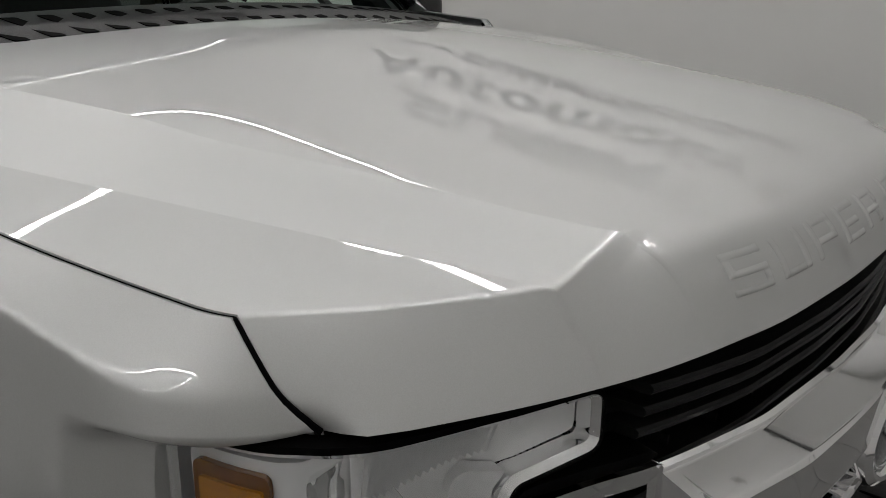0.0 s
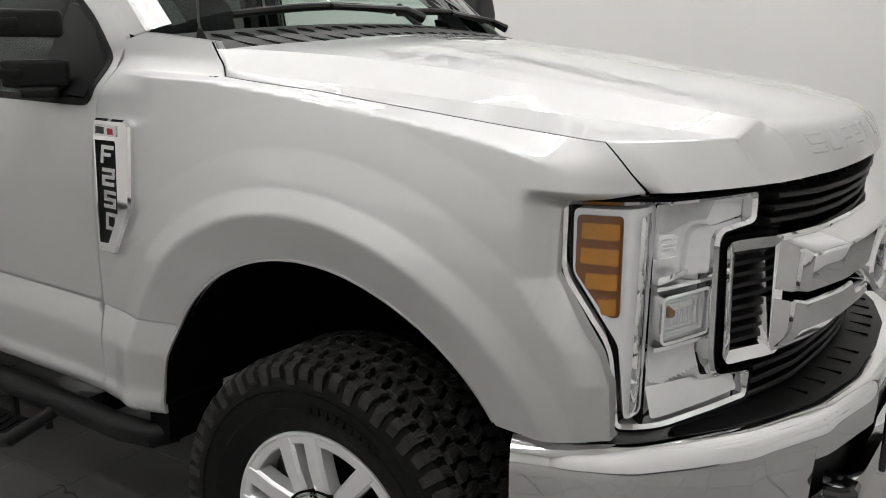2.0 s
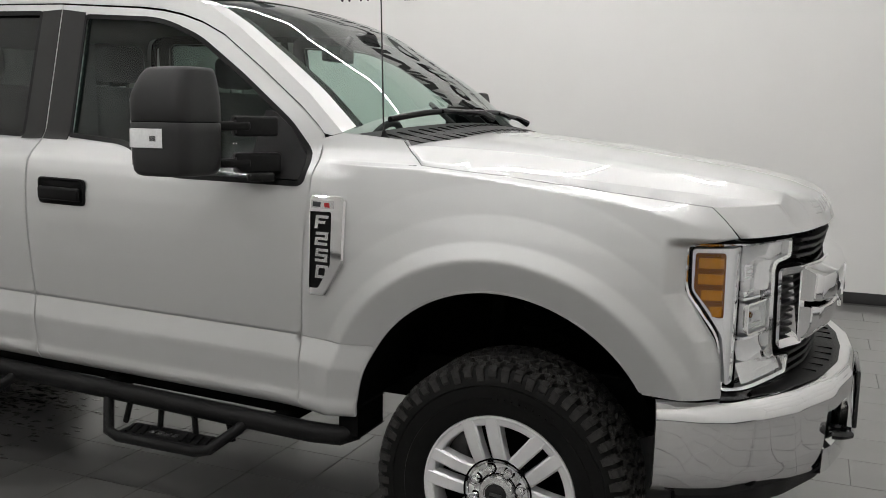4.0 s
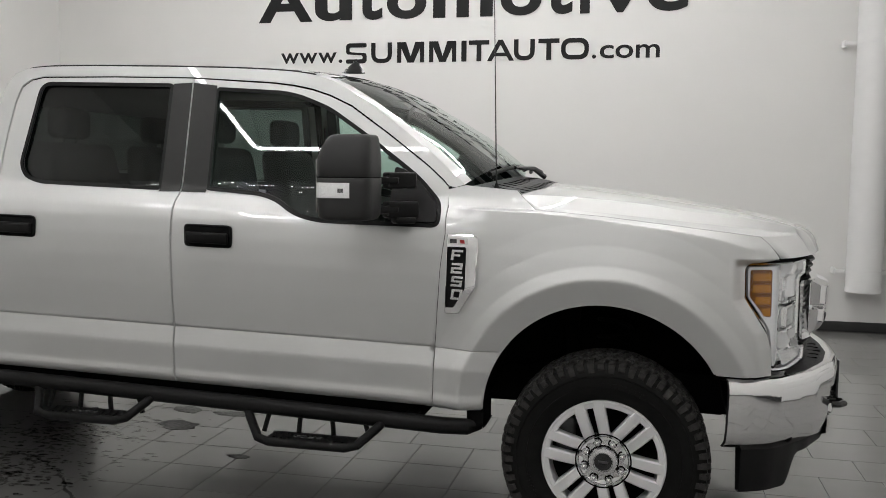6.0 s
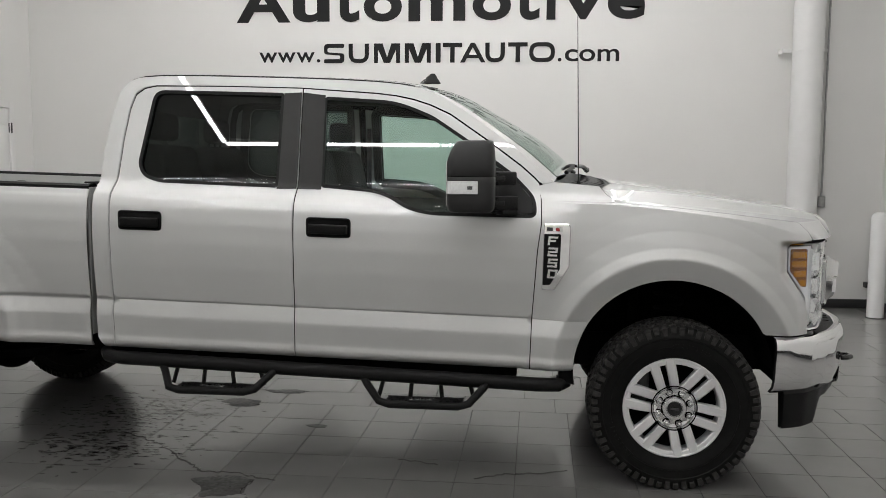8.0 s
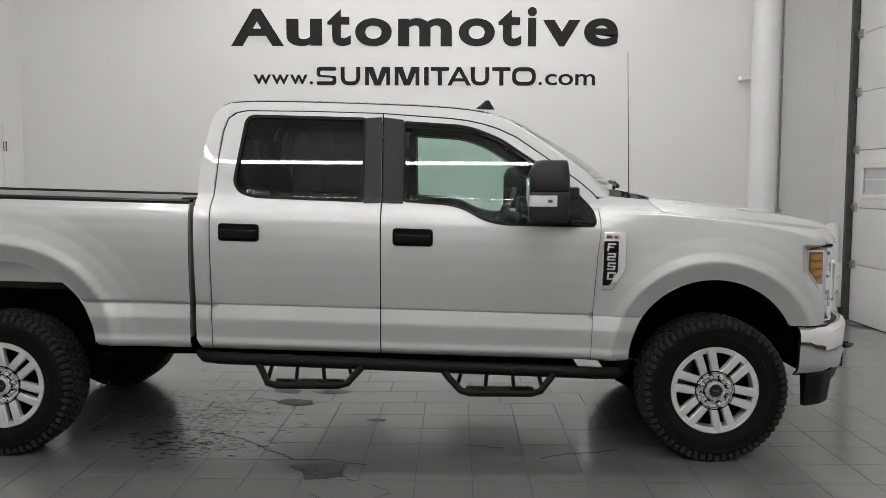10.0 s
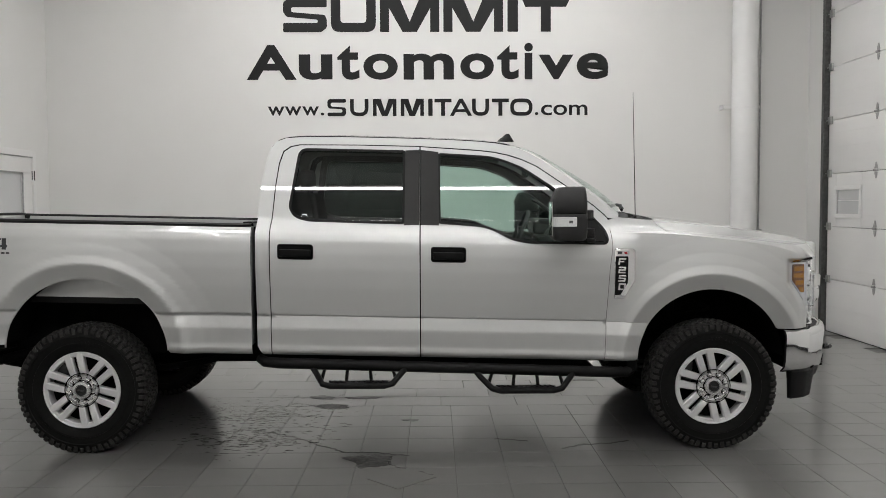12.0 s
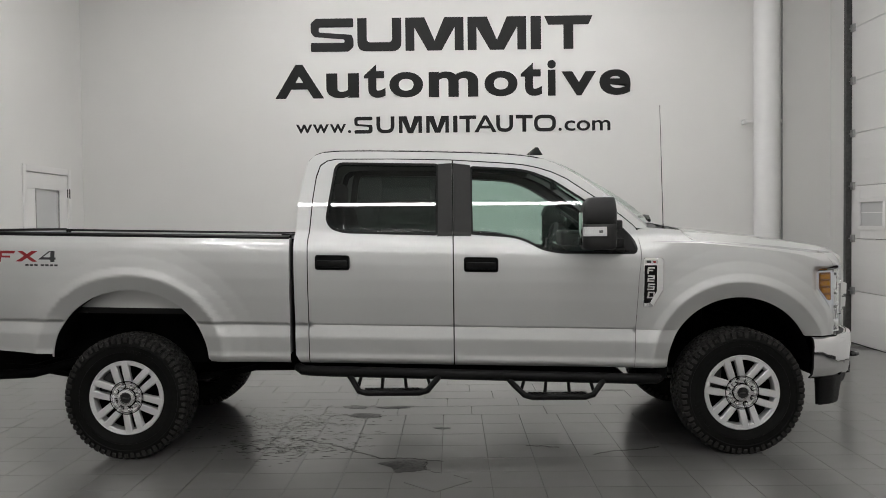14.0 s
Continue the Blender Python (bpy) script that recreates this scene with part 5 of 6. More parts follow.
    p = [np.interp(np.clip(s + k, 0, BUMPER_S[-1]), BUMPER_S, BUMPER[:, j]) for k in (e, -e) for j in (0, 1)]
    dx, dy = p[0] - p[2], p[1] - p[3]
    k = math.hypot(dx, dy)
    return (float(x - dy / k * out), float(side * (y + dx / k * out)), z)


def bumper_section(s):
    """Height and standing-out of the bumper's skin at a place along it."""
    t = s / BUMPER_S[-1]
    low = 0.505 - 0.035 * float(ramp(0.25, 0.6, t))
    top = 0.782 + 0.004 * t
    return [(top - 0.02, -0.085), (top - 0.004, -0.050), (top, -0.030), (top - 0.006, -0.012), (top - 0.035, 0.0), (top - 0.060, 0.002), (0.66, -0.002), (0.58, -0.006), (low + 0.03, -0.016), (low, -0.045)]


for side in (-1, 1):
    stops = np.linspace(0, BUMPER_S[-1], 120)
    gap0, gap1 = 0.68, 1.02
    rows = [[on_bumper(s, z, o, side) for z, o in bumper_section(s)] for s in stops if s <= gap0 + 0.006]
    g = Geo().grid(rows)
    rows = [[on_bumper(s, z, o, side) for z, o in bumper_section(s)[:6] + [(0.685, 0.0)]] for s in stops if s >= gap0 - 0.006]
    g.grid(rows)
    bumper = part("bumper", g, CHROME, truck, "polished chrome front bumper", rake=True, angle=50)
    part("bumper_return", Geo().grid([[on_bumper(0, z, o - 0.02, side) for z, o in bumper_section(0)], [on_bumper(0, z, o - 0.001, side) for z, o in bumper_section(0)]]), BLACK, bumper, "dark turned-in bumper end", rake=True)
    part("bumper_inner", Geo().grid([[on_bumper(s, z, -0.06, side) for z in (0.44, 0.69)] for s in stops if s > gap0 - 0.05]), BLACK, bumper, "black lower bumper opening", rake=True)
    part("lower_strip", Geo().grid([[on_bumper(s, z, o, side) for z, o in ((0.57, -0.03), (0.56, -0.006), (0.48, -0.010), (0.47, -0.045))] for s in np.linspace(gap0, BUMPER_S[-1], 12)]), CHROME, bumper, rake=True)
    # tow hook
    hk = [(0.93, side * 0.40, 0.60), (0.97, side * 0.40, 0.602), (0.992, side * 0.418, 0.604), (0.992, side * 0.452, 0.604), (0.97, side * 0.47, 0.602), (0.94, side * 0.47, 0.60)]
    part("tow_hook", Geo().tube(hk, 0.014, 10), GLOSS_BLACK, bumper, "black tow hook", rake=True)
    # rubber step pad on top
    P = []
    for s in np.linspace(0.34, BUMPER_S[-1], 34):
        x0, y0, _ = on_bumper(s, 0, -0.045, side)
        xi = min(float(FACE_X(y0)) - 0.03, x0 - 0.01)
        P.append([(x0, y0, 0.772), (x0 - 0.004, y0, 0.781), ((x0 + xi) / 2, y0 * 0.995, 0.787), (xi, y0 * 0.99, 0.790)])
    pad = part("step_pad", Geo().grid(P), BLACK, bumper, "grooved black plastic step pad", rake=True)
    for i in range(5):
        y = 0.08 + 0.085 * i
        x0 = float(np.interp(y, BUMPER[::-1, 1], BUMPER[::-1, 0])) - 0.075
        xi = float(FACE_X(y)) - 0.01
        part("pad_groove", Geo().box((xi, side * y - 0.002, 0.784), (x0, side * y + 0.002, 0.7895)), GAP, pad, rake=True)
    # black air dam below
    P = []
    for s in np.linspace(0.07, BUMPER_S[-1], 60):
        k = s / BUMPER_S[-1]
        low = 0.325 + 0.12 * float(ramp(0.27, 0.36, k))
        P.append([on_bumper(s, 0.52, -0.045, side), on_bumper(s, 0.50, -0.030, side), on_bumper(s, (0.50 + low) / 2, -0.036, side), on_bumper(s, low, -0.045, side), on_bumper(s, low, -0.07, side), on_bumper(s, 0.50, -0.08, side)])
    part("air_dam", Geo().grid(P), BLACK, truck, "black plastic air dam", rake=True)
plate = part("dealer_plate", Geo().box((1.012, -0.155, 0.53), (1.028, 0.155, 0.735), 0.006), GLOSS_BLACK, truck, "black dealer plate with pale bars", rake=True)
for z, w in ((0.665, 0.11), (0.625, 0.09), (0.565, 0.12)):
    part("plate_bar", Geo().box((1.0285, -w, z - 0.013), (1.0305, w, z + 0.013)), SILVER_MARK, plate, rake=True)

# ---- side badge ----
DECAL_DROP = -0.052
for side in (-1, 1):
    lift = lambda u, v, w: (u, side * (float(side_width(u, v)) + w), v)
    o = rounded([(-0.645, 1.290), (-0.530, 1.292), (-0.515, 1.280), (-0.520, 1.085), (-0.590, 0.968), (-0.652, 0.966)], 0.008, 3)
    n = len(o)
    rings = []
    for grow, d in ((0.0, -0.004), (0.0, 0.012), (-0.005, 0.018)):
        rings.append([lift(u, v, d) for u, v in window_ring(o, grow)])
    hole = rounded([(-0.643, 1.240), (-0.566, 1.242), (-0.562, 1.234), (-0.566, 1.072), (-0.612, 0.994), (-0.648, 0.992)], 0.006, 3)
    rings += [[lift(u, v, 0.017) for u, v in hole], [lift(u, v, 0.005) for u, v in hole]]
    badge = part("side_badge", Geo().grid(rings, close_v=True), CHROME, truck, "chrome side badge with a black inset", rake=True)
    part("badge_inset", Geo().add([lift(u, v, 0.006) for u, v in hole], [tuple(range(n))]), HANDLE, badge, rake=True)
    part("badge_top", Geo().prism(rounded([(-0.636, 1.250), (-0.556, 1.252), (-0.556, 1.278), (-0.636, 1.276)], 0.004, 2), lambda u, v, w: lift(u, v, 0.015 + w), 0.0045), SATIN_CHROME, badge, rake=True)
    part("badge_red", Geo().prism([(-0.586, 1.256), (-0.568, 1.256), (-0.571, 1.270), (-0.589, 1.270)], lambda u, v, w: lift(u, v, 0.0198 + w), 0.001), RED, badge, "red badge mark", rake=True)
    part("badge_grey", Geo().prism([(-0.630, 1.256), (-0.602, 1.256), (-0.602, 1.272), (-0.630, 1.272)], lambda u, v, w: lift(u, v, 0.0198 + w), 0.001), DARK_MARK, badge, rake=True)
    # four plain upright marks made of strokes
    MARKS = (((0, 1, 0.78, 1), (0, 0.24, 0, 0.78), (0.24, 0.8, 0.38, 0.58)), ((0, 1, 0.78, 1), (0.76, 1, 0.56, 0.78), (0, 1, 0.40, 0.60), (0, 0.24, 0.2, 0.44), (0, 1, 0, 0.22)), ((0, 1, 0.78, 1), (0, 0.24, 0.56, 0.78), (0, 1, 0.40, 0.60), (0.76, 1, 0.2, 0.44), (0, 1, 0, 0.22)), ((0, 1, 0.78, 1), (0, 0.24, 0.22, 0.78), (0.76, 1, 0.22, 0.78), (0, 1, 0, 0.22)))
    for i, strokes in enumerate(MARKS):
        z1, u0 = 1.186 - 0.0535 * i, -0.627
        for a, b, c, d in strokes:
            q = [(u0 + 0.046 * a + 0.006 * c, z1 + 0.043 * c), (u0 + 0.046 * b + 0.006 * c, z1 + 0.043 * c), (u0 + 0.046 * b + 0.006 * d, z1 + 0.043 * d), (u0 + 0.046 * a + 0.006 * d, z1 + 0.043 * d)]
            part("badge_bar", Geo().prism(q, lambda u, v, w: lift(u, v, 0.004 + w), 0.007), SILVER_MARK, badge, rake=True, smooth=False)
    # decal on the bed: plain coloured bars
    def decal(name, o, mat, parent=None):
        return part(name, Geo().prism(o, lambda u, v, w: lift(u, v + DECAL_DROP, 0.0008 + w), 0.0008), mat, parent or truck, rake=True, smooth=False)
    first = decal("bed_decal", [(-4.90, 1.197 + 0.06), (-4.862, 1.197 + 0.06), (-4.858, 1.285), (-4.80, 1.285), (-4.80, 1.298), (-4.855, 1.298), (-4.855, 1.312), (-4.775, 1.312), (-4.765, 1.330), (-4.90, 1.330)], RED)
    tagged(first, "red and dark decal bars on the bed side")
    decal("decal_bar", [(-4.765, 1.260), (-4.725, 1.260), (-4.62, 1.330), (-4.66, 1.330)], RED, first)
    decal("decal_bar", [(-4.655, 1.260), (-4.62, 1.260), (-4.72, 1.330), (-4.755, 1.330)], RED, first)
    decal("decal_bar", [(-4.615, 1.275), (-4.50, 1.275), (-4.50, 1.290), (-4.585, 1.290), (-4.535, 1.328), (-4.545, 1.332)], DARK_MARK, first)
    decal("decal_bar", [(-4.535, 1.260), (-4.508, 1.260), (-4.508, 1.332), (-4.535, 1.332)], DARK_MARK, first)
    for i in range(7):
        u = -4.70 + i * 0.030 + (0.012 if i > 2 else 0)
        decal("decal_bar", [(u, 1.232), (u + 0.022, 1.232), (u + 0.022, 1.244), (u, 1.244)], DARK_MARK, first)


# ---- door mirrors ----
def rounded_block(x0, x1, y0, y1, z0, z1, r, taper=None):
    """A soft-edged block; taper(x, y, z) moves its points."""
    bm = bmesh.new()
    bmesh.ops.create_cube(bm, size=1)
    for v in bm.verts:
        v.co = Vector(((x0 + x1) / 2 + v.co.x * (x1 - x0), (y0 + y1) / 2 + v.co.y * (y1 - y0), (z0 + z1) / 2 + v.co.z * (z1 - z0)))
    bmesh.ops.bevel(bm, geom=bm.edges[:], offset=r, segments=5, profile=0.55, affect="EDGES")
    bmesh.ops.subdivide_edges(bm, edges=[e for e in bm.edges if e.calc_length() > 0.06], cuts=2, use_grid_fill=True)
    g = Geo().bm(bm)
    return g.warp(taper) if taper else g


def loft(sections, n=48):
    """A closed soft form through level sections: z, centre x, centre y, half x, half y, squareness."""
    rows = []
    for z, cx, cy, hx, hy, q in sections:
        ring = []
        for t in np.arange(n) * 2 * math.pi / n:
            c, s = math.cos(t), math.sin(t)
            k = (abs(c) ** q + abs(s) ** q) ** (-1 / q)
            ring.append((cx + hx * c * k, cy + hy * s * k, z))
        rows.append(ring)
    g = Geo().grid(rows, close_v=True)
    m = len(g.v)
    g.f.append(tuple(range(n)))
    g.f.append(tuple(range(m - n, m)))
    return g


def bar_between(p, q, wide, high, cut=0.008):
    """A soft-edged bar from p to q."""
    p, q = Vector(p), Vector(q)
    d = q - p
    m = Matrix.Translation((p + q) / 2) @ d.to_track_quat("X", "Z").to_matrix().to_4x4()
    return Geo().box((-d.length / 2, -wide / 2, -high / 2), (d.length / 2, wide / 2, high / 2), cut).moved(m)


for side in (-1, 1):
    cx, cy = -0.980, side * 1.230
    hx, hy = 0.108, 0.106
    lower = [(1.368, cx, cy, hx * 0.80, hy * 0.80, 4.5), (1.372, cx, cy, hx * 0.90, hy * 0.90, 4.5), (1.385, cx, cy, hx * 0.97, hy * 0.97, 5), (1.42, cx, cy, hx, hy, 5), (1.50, cx, cy, hx, hy, 5.5), (1.527, cx, cy, hx * 0.995, hy * 0.995, 5.5), (1.530, cx, cy, hx * 0.975, hy * 0.975, 5.5)]
    upper = []
    for z, kx, ky, q in ((1.533, 0.975, 0.975, 5.5), (1.536, 0.995, 0.995, 5.5), (1.575, 1.0, 1.0, 5.5), (1.610, 0.985, 0.985, 5.5), (1.640, 0.93, 0.93, 5), (1.668, 0.85, 0.86, 5), (1.684, 0.79, 0.80, 4.6), (1.692, 0.73, 0.75, 4.4), (1.695, 0.62, 0.66, 4)):
        upper.append((z, cx + hx * (0.995 - kx) * 0.62, cy - side * hy * (0.995 - ky) * 0.3, hx * kx, hy * ky, q))
    mirror = part("door_mirror", loft(upper), TEXTURED, truck, "large black towing mirror with a clear signal lamp", angle=50)
    part("mirror_shell", loft(lower), TEXTURED, mirror, "black lower mirror shell", angle=50)
    part("shell_seam", loft([(1.529, cx, cy, hx * 0.96, hy * 0.96, 5.5), (1.534, cx, cy, hx * 0.96, hy * 0.96, 5.5)]), GAP, mirror)
    part("mirror_glass", Geo().box((cx - hx - 0.0008, cy - 0.078, 1.40), (cx - hx + 0.002, cy + 0.078, 1.60), 0.0005), CHROME, mirror, "silvered mirror glass")
    # the signal lamp wraps the outer rear corner
    ring = [(cx + (hx + 0.003) * math.cos(t) * (abs(math.cos(t)) ** 5.5 + abs(math.sin(t)) ** 5.5) ** (-1 / 5.5), cy + side * (hy + 0.003) * math.sin(t) * (abs(math.cos(t)) ** 5.5 + abs(math.sin(t)) ** 5.5) ** (-1 / 5.5)) for t in np.linspace(radians(72), radians(146), 26)]
    sig = part("signal_lamp", Geo().grid([[(x - (x - cx) * k, y - (y - cy) * k, z) for x, y in ring] for z, k in ((1.453, 0.04), (1.455, 0.0), (1.510, 0.0), (1.512, 0.04))]), SIGNAL, mirror, "clear signal lamp")
    part("signal_lens", Geo().grid([[(cx + (x - cx) * k, cy + (y - cy) * k, z) for x, y in ring[2:-2]] for z, k in ((1.457, 1.006), (1.460, 1.012), (1.505, 1.012), (1.508, 1.006))]), LENS, sig)
    part("signal_core", Geo().grid([[(cx + (x - cx) * 1.003, cy + (y - cy) * 1.003, z) for x, y in ring[4:9]] for z in (1.474, 1.490)]), STEEL, sig)
    for z, x_in in ((1.520, -0.795), (1.402, -0.785)):
        part("mirror_arm", bar_between((-0.945, side * 1.150, z), (-0.84, side * 1.045, z), 0.030, 0.030, 0.009), BLACK, mirror)
        part("arm_sleeve", bar_between((-0.885, side * 1.075, z), (x_in, side * 0.962, z), 0.050, 0.066, 0.010), BLACK, mirror)
        part("sleeve_panel", bar_between((-0.870, side * 1.088, z - 0.002), (x_in - 0.06, side * 1.012, z - 0.002), 0.012, 0.044, 0.003), TEXTURED, mirror)
    part("arm_cap", bar_between((-0.86, side * 1.04, 1.358), (-0.79, side * 0.985, 1.358), 0.07, 0.028, 0.010), BLACK, mirror)
    sail = rounded([(-0.905, 1.335), (-0.905, 1.555), (-0.86, 1.545), (-0.79, 1.495), (-0.705, 1.40), (-0.699, 1.333)], 0.012, 3)
    part("mirror_sail", Geo().prism(sail, lambda u, v, w: (u, side * (float(side_width(u, v)) - 0.016 + w), v), 0.020), BLACK, mirror, "black triangular mirror base", rake=True)

# ---- wheels ----
TYRE_R, RIM_R, HALF = 0.418, 0.246, 0.140


def tyre_geo():
    h = HALF
    prof = [(RIM_R - 0.012, -h + 0.035), (RIM_R + 0.006, -h + 0.014), (RIM_R + 0.02, -h + 0.010), (RIM_R + 0.03, -h + 0.004), (RIM_R + 0.06, -h - 0.004), (RIM_R + 0.062, -h - 0.001), (0.345, -h - 0.003), (0.349, -h - 0.007), (0.36, -h - 0.006), (0.372, -h - 0.001), (0.390, -h + 0.006), (0.400, -h + 0.016), (0.404, -h + 0.04), (0.405, 0)]
    return Geo().turned(prof + [(r, -y) for r, y in prof[::-1][1:]], 96)


def tread_geo():
    """Blocks of an all-terrain tread, row by row round the tyre, each cut by two fine slits."""
    g = Geo()
    n = 60
    rnd = random.Random(4)
    outline = ((-0.5, -0.36), (-0.15, -0.50), (0.12, -0.34), (0.5, -0.46), (0.5, 0.36), (0.15, 0.50), (-0.12, 0.34), (-0.5, 0.46))
    for row, (y, w, off) in enumerate(((-0.119, 0.040, 0.0), (-0.074, 0.042, 0.5), (-0.025, 0.046, 0.15), (0.025, 0.046, 0.6), (0.074, 0.042, 0.3), (0.119, 0.040, 0.8))):
        for i in range(n):
            pitch = 2 * math.pi / n
            a0 = (i + off) * pitch
            da = pitch * (0.70 if row in (0, 5) else 0.80) * rnd.uniform(0.92, 1.05)
            skew = (0.55 if row % 2 else -0.55) * w
            top = TYRE_R - (0.004 if row in (0, 5) else 0.0) - rnd.random() * 0.002
            for lo, hi in ((-1.0, -0.38), (-0.32, 0.32), (0.38, 1.0)):
                vs = []
                for r, k in ((0.394, 1.05), (top - 0.002, 0.97), (top, 0.90)):
                    for u, t in outline:
                        t = min(max(t * 2, lo), hi) / 2
                        a = a0 + t * k * da + skew * u
                        yy = y + u * w * k
                        rr = r - (0.012 * max(0, abs(yy) - 0.116) / 0.02 if row in (0, 5) else 0)
                        vs.append((rr * math.cos(a), yy, rr * math.sin(a)))
                g.add(vs, [(j, (j + 1) % 8, 8 + (j + 1) % 8, 8 + j) for j in range(8)] + [(8 + j, 8 + (j + 1) % 8, 16 + (j + 1) % 8, 16 + j) for j in range(8)] + [tuple(range(16, 24))])
            if row in (0, 5):
                s = -1 if y < 0 else 1
                yo = s * (HALF + 0.005)
                vs = []
                a1 = a0 + 0.1 * da
                ext = 0.034 if i % 2 else 0.020
                for r, yy in ((TYRE_R - 0.010, s * (HALF - 0.010)), (0.398, yo), (0.398 - ext, yo + s * 0.002)):
                    for t in (-0.42, 0.42):
                        vs.append((r * math.cos(a1 + t * da), yy, r * math.sin(a1 + t * da)))
                for r, yy in ((0.385, s * (HALF - 0.012)), (0.38 - ext, s * (HALF - 0.004))):
                    for t in (-0.46, 0.46):
                        vs.append((r * math.cos(a1 + t * da), yy, r * math.sin(a1 + t * da)))
                g.add(vs, [(0, 1, 3, 2), (2, 3, 5, 4), (0, 2, 6), (1, 7, 3), (2, 4, 8, 6), (3, 7, 9, 5), (4, 5, 9, 8)])
    return g


def rim_geo():
    f = -0.122
    prof = [(RIM_R - 0.002, f + 0.018), (RIM_R + 0.003, f + 0.004), (RIM_R, f - 0.004), (RIM_R - 0.006, f - 0.005), (RIM_R - 0.010, f - 0.002), (RIM_R - 0.026, f - 0.001), (RIM_R - 0.030, f + 0.003), (RIM_R - 0.032, f + 0.022), (RIM_R - 0.034, f + 0.07), (0.205, f + 0.13), (0.20, 0.12)]
    return Geo().turned(prof, 96)


def spoke_geo(a0, s):
    """One broad flat spoke, in the wheel's own frame, to either side of its pair's middle."""
    g = Geo()
    f = -0.122
    if s:
        rows = []
        for r, off, half, y in ((0.078, 0.0300, 0.0210, f + 0.010), (0.11, 0.0325, 0.0215, f + 0.000), (0.16, 0.0355, 0.0225, f - 0.005), (0.205, 0.0380, 0.0238, f - 0.004), (0.236, 0.0400, 0.0248, f - 0.004)):
            ring = []
            for u, d in ((-1.0, 0.042), (-1.0, 0.007), (-0.72, 0.0), (0.72, 0.0), (1.0, 0.007), (1.0, 0.042)):
                t = s * off + u * half
                ring.append((r * math.cos(a0) - t * math.sin(a0), y + d, r * math.sin(a0) + t * math.cos(a0)))
            rows.append(ring)
        g.grid(rows, close_v=True)
    return g


def build_wheel(name, x, side, turn):
    """A wheel on its axle: tyre, tread, rim, spokes, hub and bolts."""
    w = part(name, tyre_geo(), RUBBER, truck, "all-terrain tyre on a silver alloy wheel")
    flip = Matrix.Rotation(math.pi, 4, "Z") if side > 0 else Matrix()
    w.matrix_local = Matrix.Translation((x, side * 0.856, 0.411)) @ flip @ Matrix.Rotation(radians(turn), 4, "Y")
    part("tread", tread_geo(), TREAD, w, "blocky black tread", angle=25)
    rim = part("rim", rim_geo(), ALLOY, w, "silver alloy rim")
    for i in range(6):
        for s in (-1, 1):
            part("spoke", spoke_geo(radians(50 + 60 * i), s), ALLOY, rim, angle=40)
    f = -0.122
    part("hub", Geo().turned([(0.105, f + 0.05), (0.104, f + 0.006), (0.101, f - 0.001), (0.097, f + 0.003), (0.095, f + 0.010), (0.060, f + 0.010), (0.0595, f + 0.004)], 48), SATIN_CHROME, w, "bright hub plate")
    part("hub_groove", Geo().turned([(0.1065, f + 0.02), (0.112, f - 0.001), (0.106, f - 0.0005)], 48), GAP, w)
    part("hub_cap", Geo().turned([(0.0575, f + 0.010), (0.057, f - 0.012), (0.054, f - 0.018), (0.040, f - 0.020), (0.037, f - 0.015), (0.0, f - 0.015)], 40), SATIN_CHROME, w, "silver centre cap")
    part("cap_groove", Geo().turned([(0.0625, f + 0.0095), (0.0575, f + 0.004)], 40), GAP, w)
    part("cap_mark", Geo().turned([(0.036, f - 0.0145), (0.034, f - 0.0165), (0.0, f - 0.0165)], 24), GLOSS_BLACK, w, "black cap centre")
    part("cap_stroke", Geo().box((-0.020, f - 0.0185, -0.005), (0.020, f - 0.0163, 0.005), 0.001), STEEL, w)
    for i in range(8):
        a = radians(22.5 + 45 * i)
        c = (0.079 * math.cos(a), f + 0.004, 0.079 * math.sin(a))
        part("lug_nut", Geo().turned([(0.0, -0.026), (0.008, -0.0245), (0.0125, -0.019), (0.0140, -0.010), (0.0145, 0.006)], 14, centre=c), CHROME, w)
        # near-black ring sets each nut off from the hub plate
        part("lug_seat", Geo().turned([(0.0145, 0.0052), (0.0178, 0.0052), (0.0185, 0.006)], 14, centre=c), GAP, w)
    part("brake_disc", Geo().turned([(0.19, -0.035), (0.19, -0.005), (0.08, -0.005), (0.08, -0.05), (0.10, -0.05), (0.10, -0.035), (0.19, -0.035)], 48), STEEL, w, "grey brake disc")
    part("brake_caliper", Geo().box((-0.20, -0.062, 0.0), (-0.12, 0.01, 0.15), 0.02), STEEL, w)
    # near-black disc behind the spokes stands in for shade inside the rim
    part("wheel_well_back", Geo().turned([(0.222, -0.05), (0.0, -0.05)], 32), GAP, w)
    # moulded sidewall marks
    for i in range(18):
        a = radians(62 + i * 4.2 + (100 if i > 8 else 0))
        g = Geo()
        r0, r1 = 0.300, 0.322
        da = 0.026
        vs = [(r * math.cos(a + t * da), -HALF - 0.0045 - d, r * math.sin(a + t * da)) for d in (0, 0.0012) for r in (r0, r1) for t in (-1, 1)]
        g.add(vs, [(4, 5, 7, 6), (0, 1, 5, 4), (2, 6, 7, 3), (0, 4, 6, 2), (1, 3, 7, 5)])
        part("sidewall_mark", g, RUBBER, w, smooth=False)
    return w


for x, turn in ((0.0, 4), (-4.059, 7)):
    for side in (-1, 1):
        build_wheel("wheel", x, side, turn)

# ---- arch liners and underbody ----
for side in (-1, 1):
    for cx, cz, a, b in ((-0.01, 0.56, 0.485, 0.482), (-4.02, 0.565, 0.515, 0.467)):
        rows = []
        for t in np.linspace(radians(4), radians(176), 40):
            px, pz = cx + a * math.cos(t), cz + b * math.sin(t)
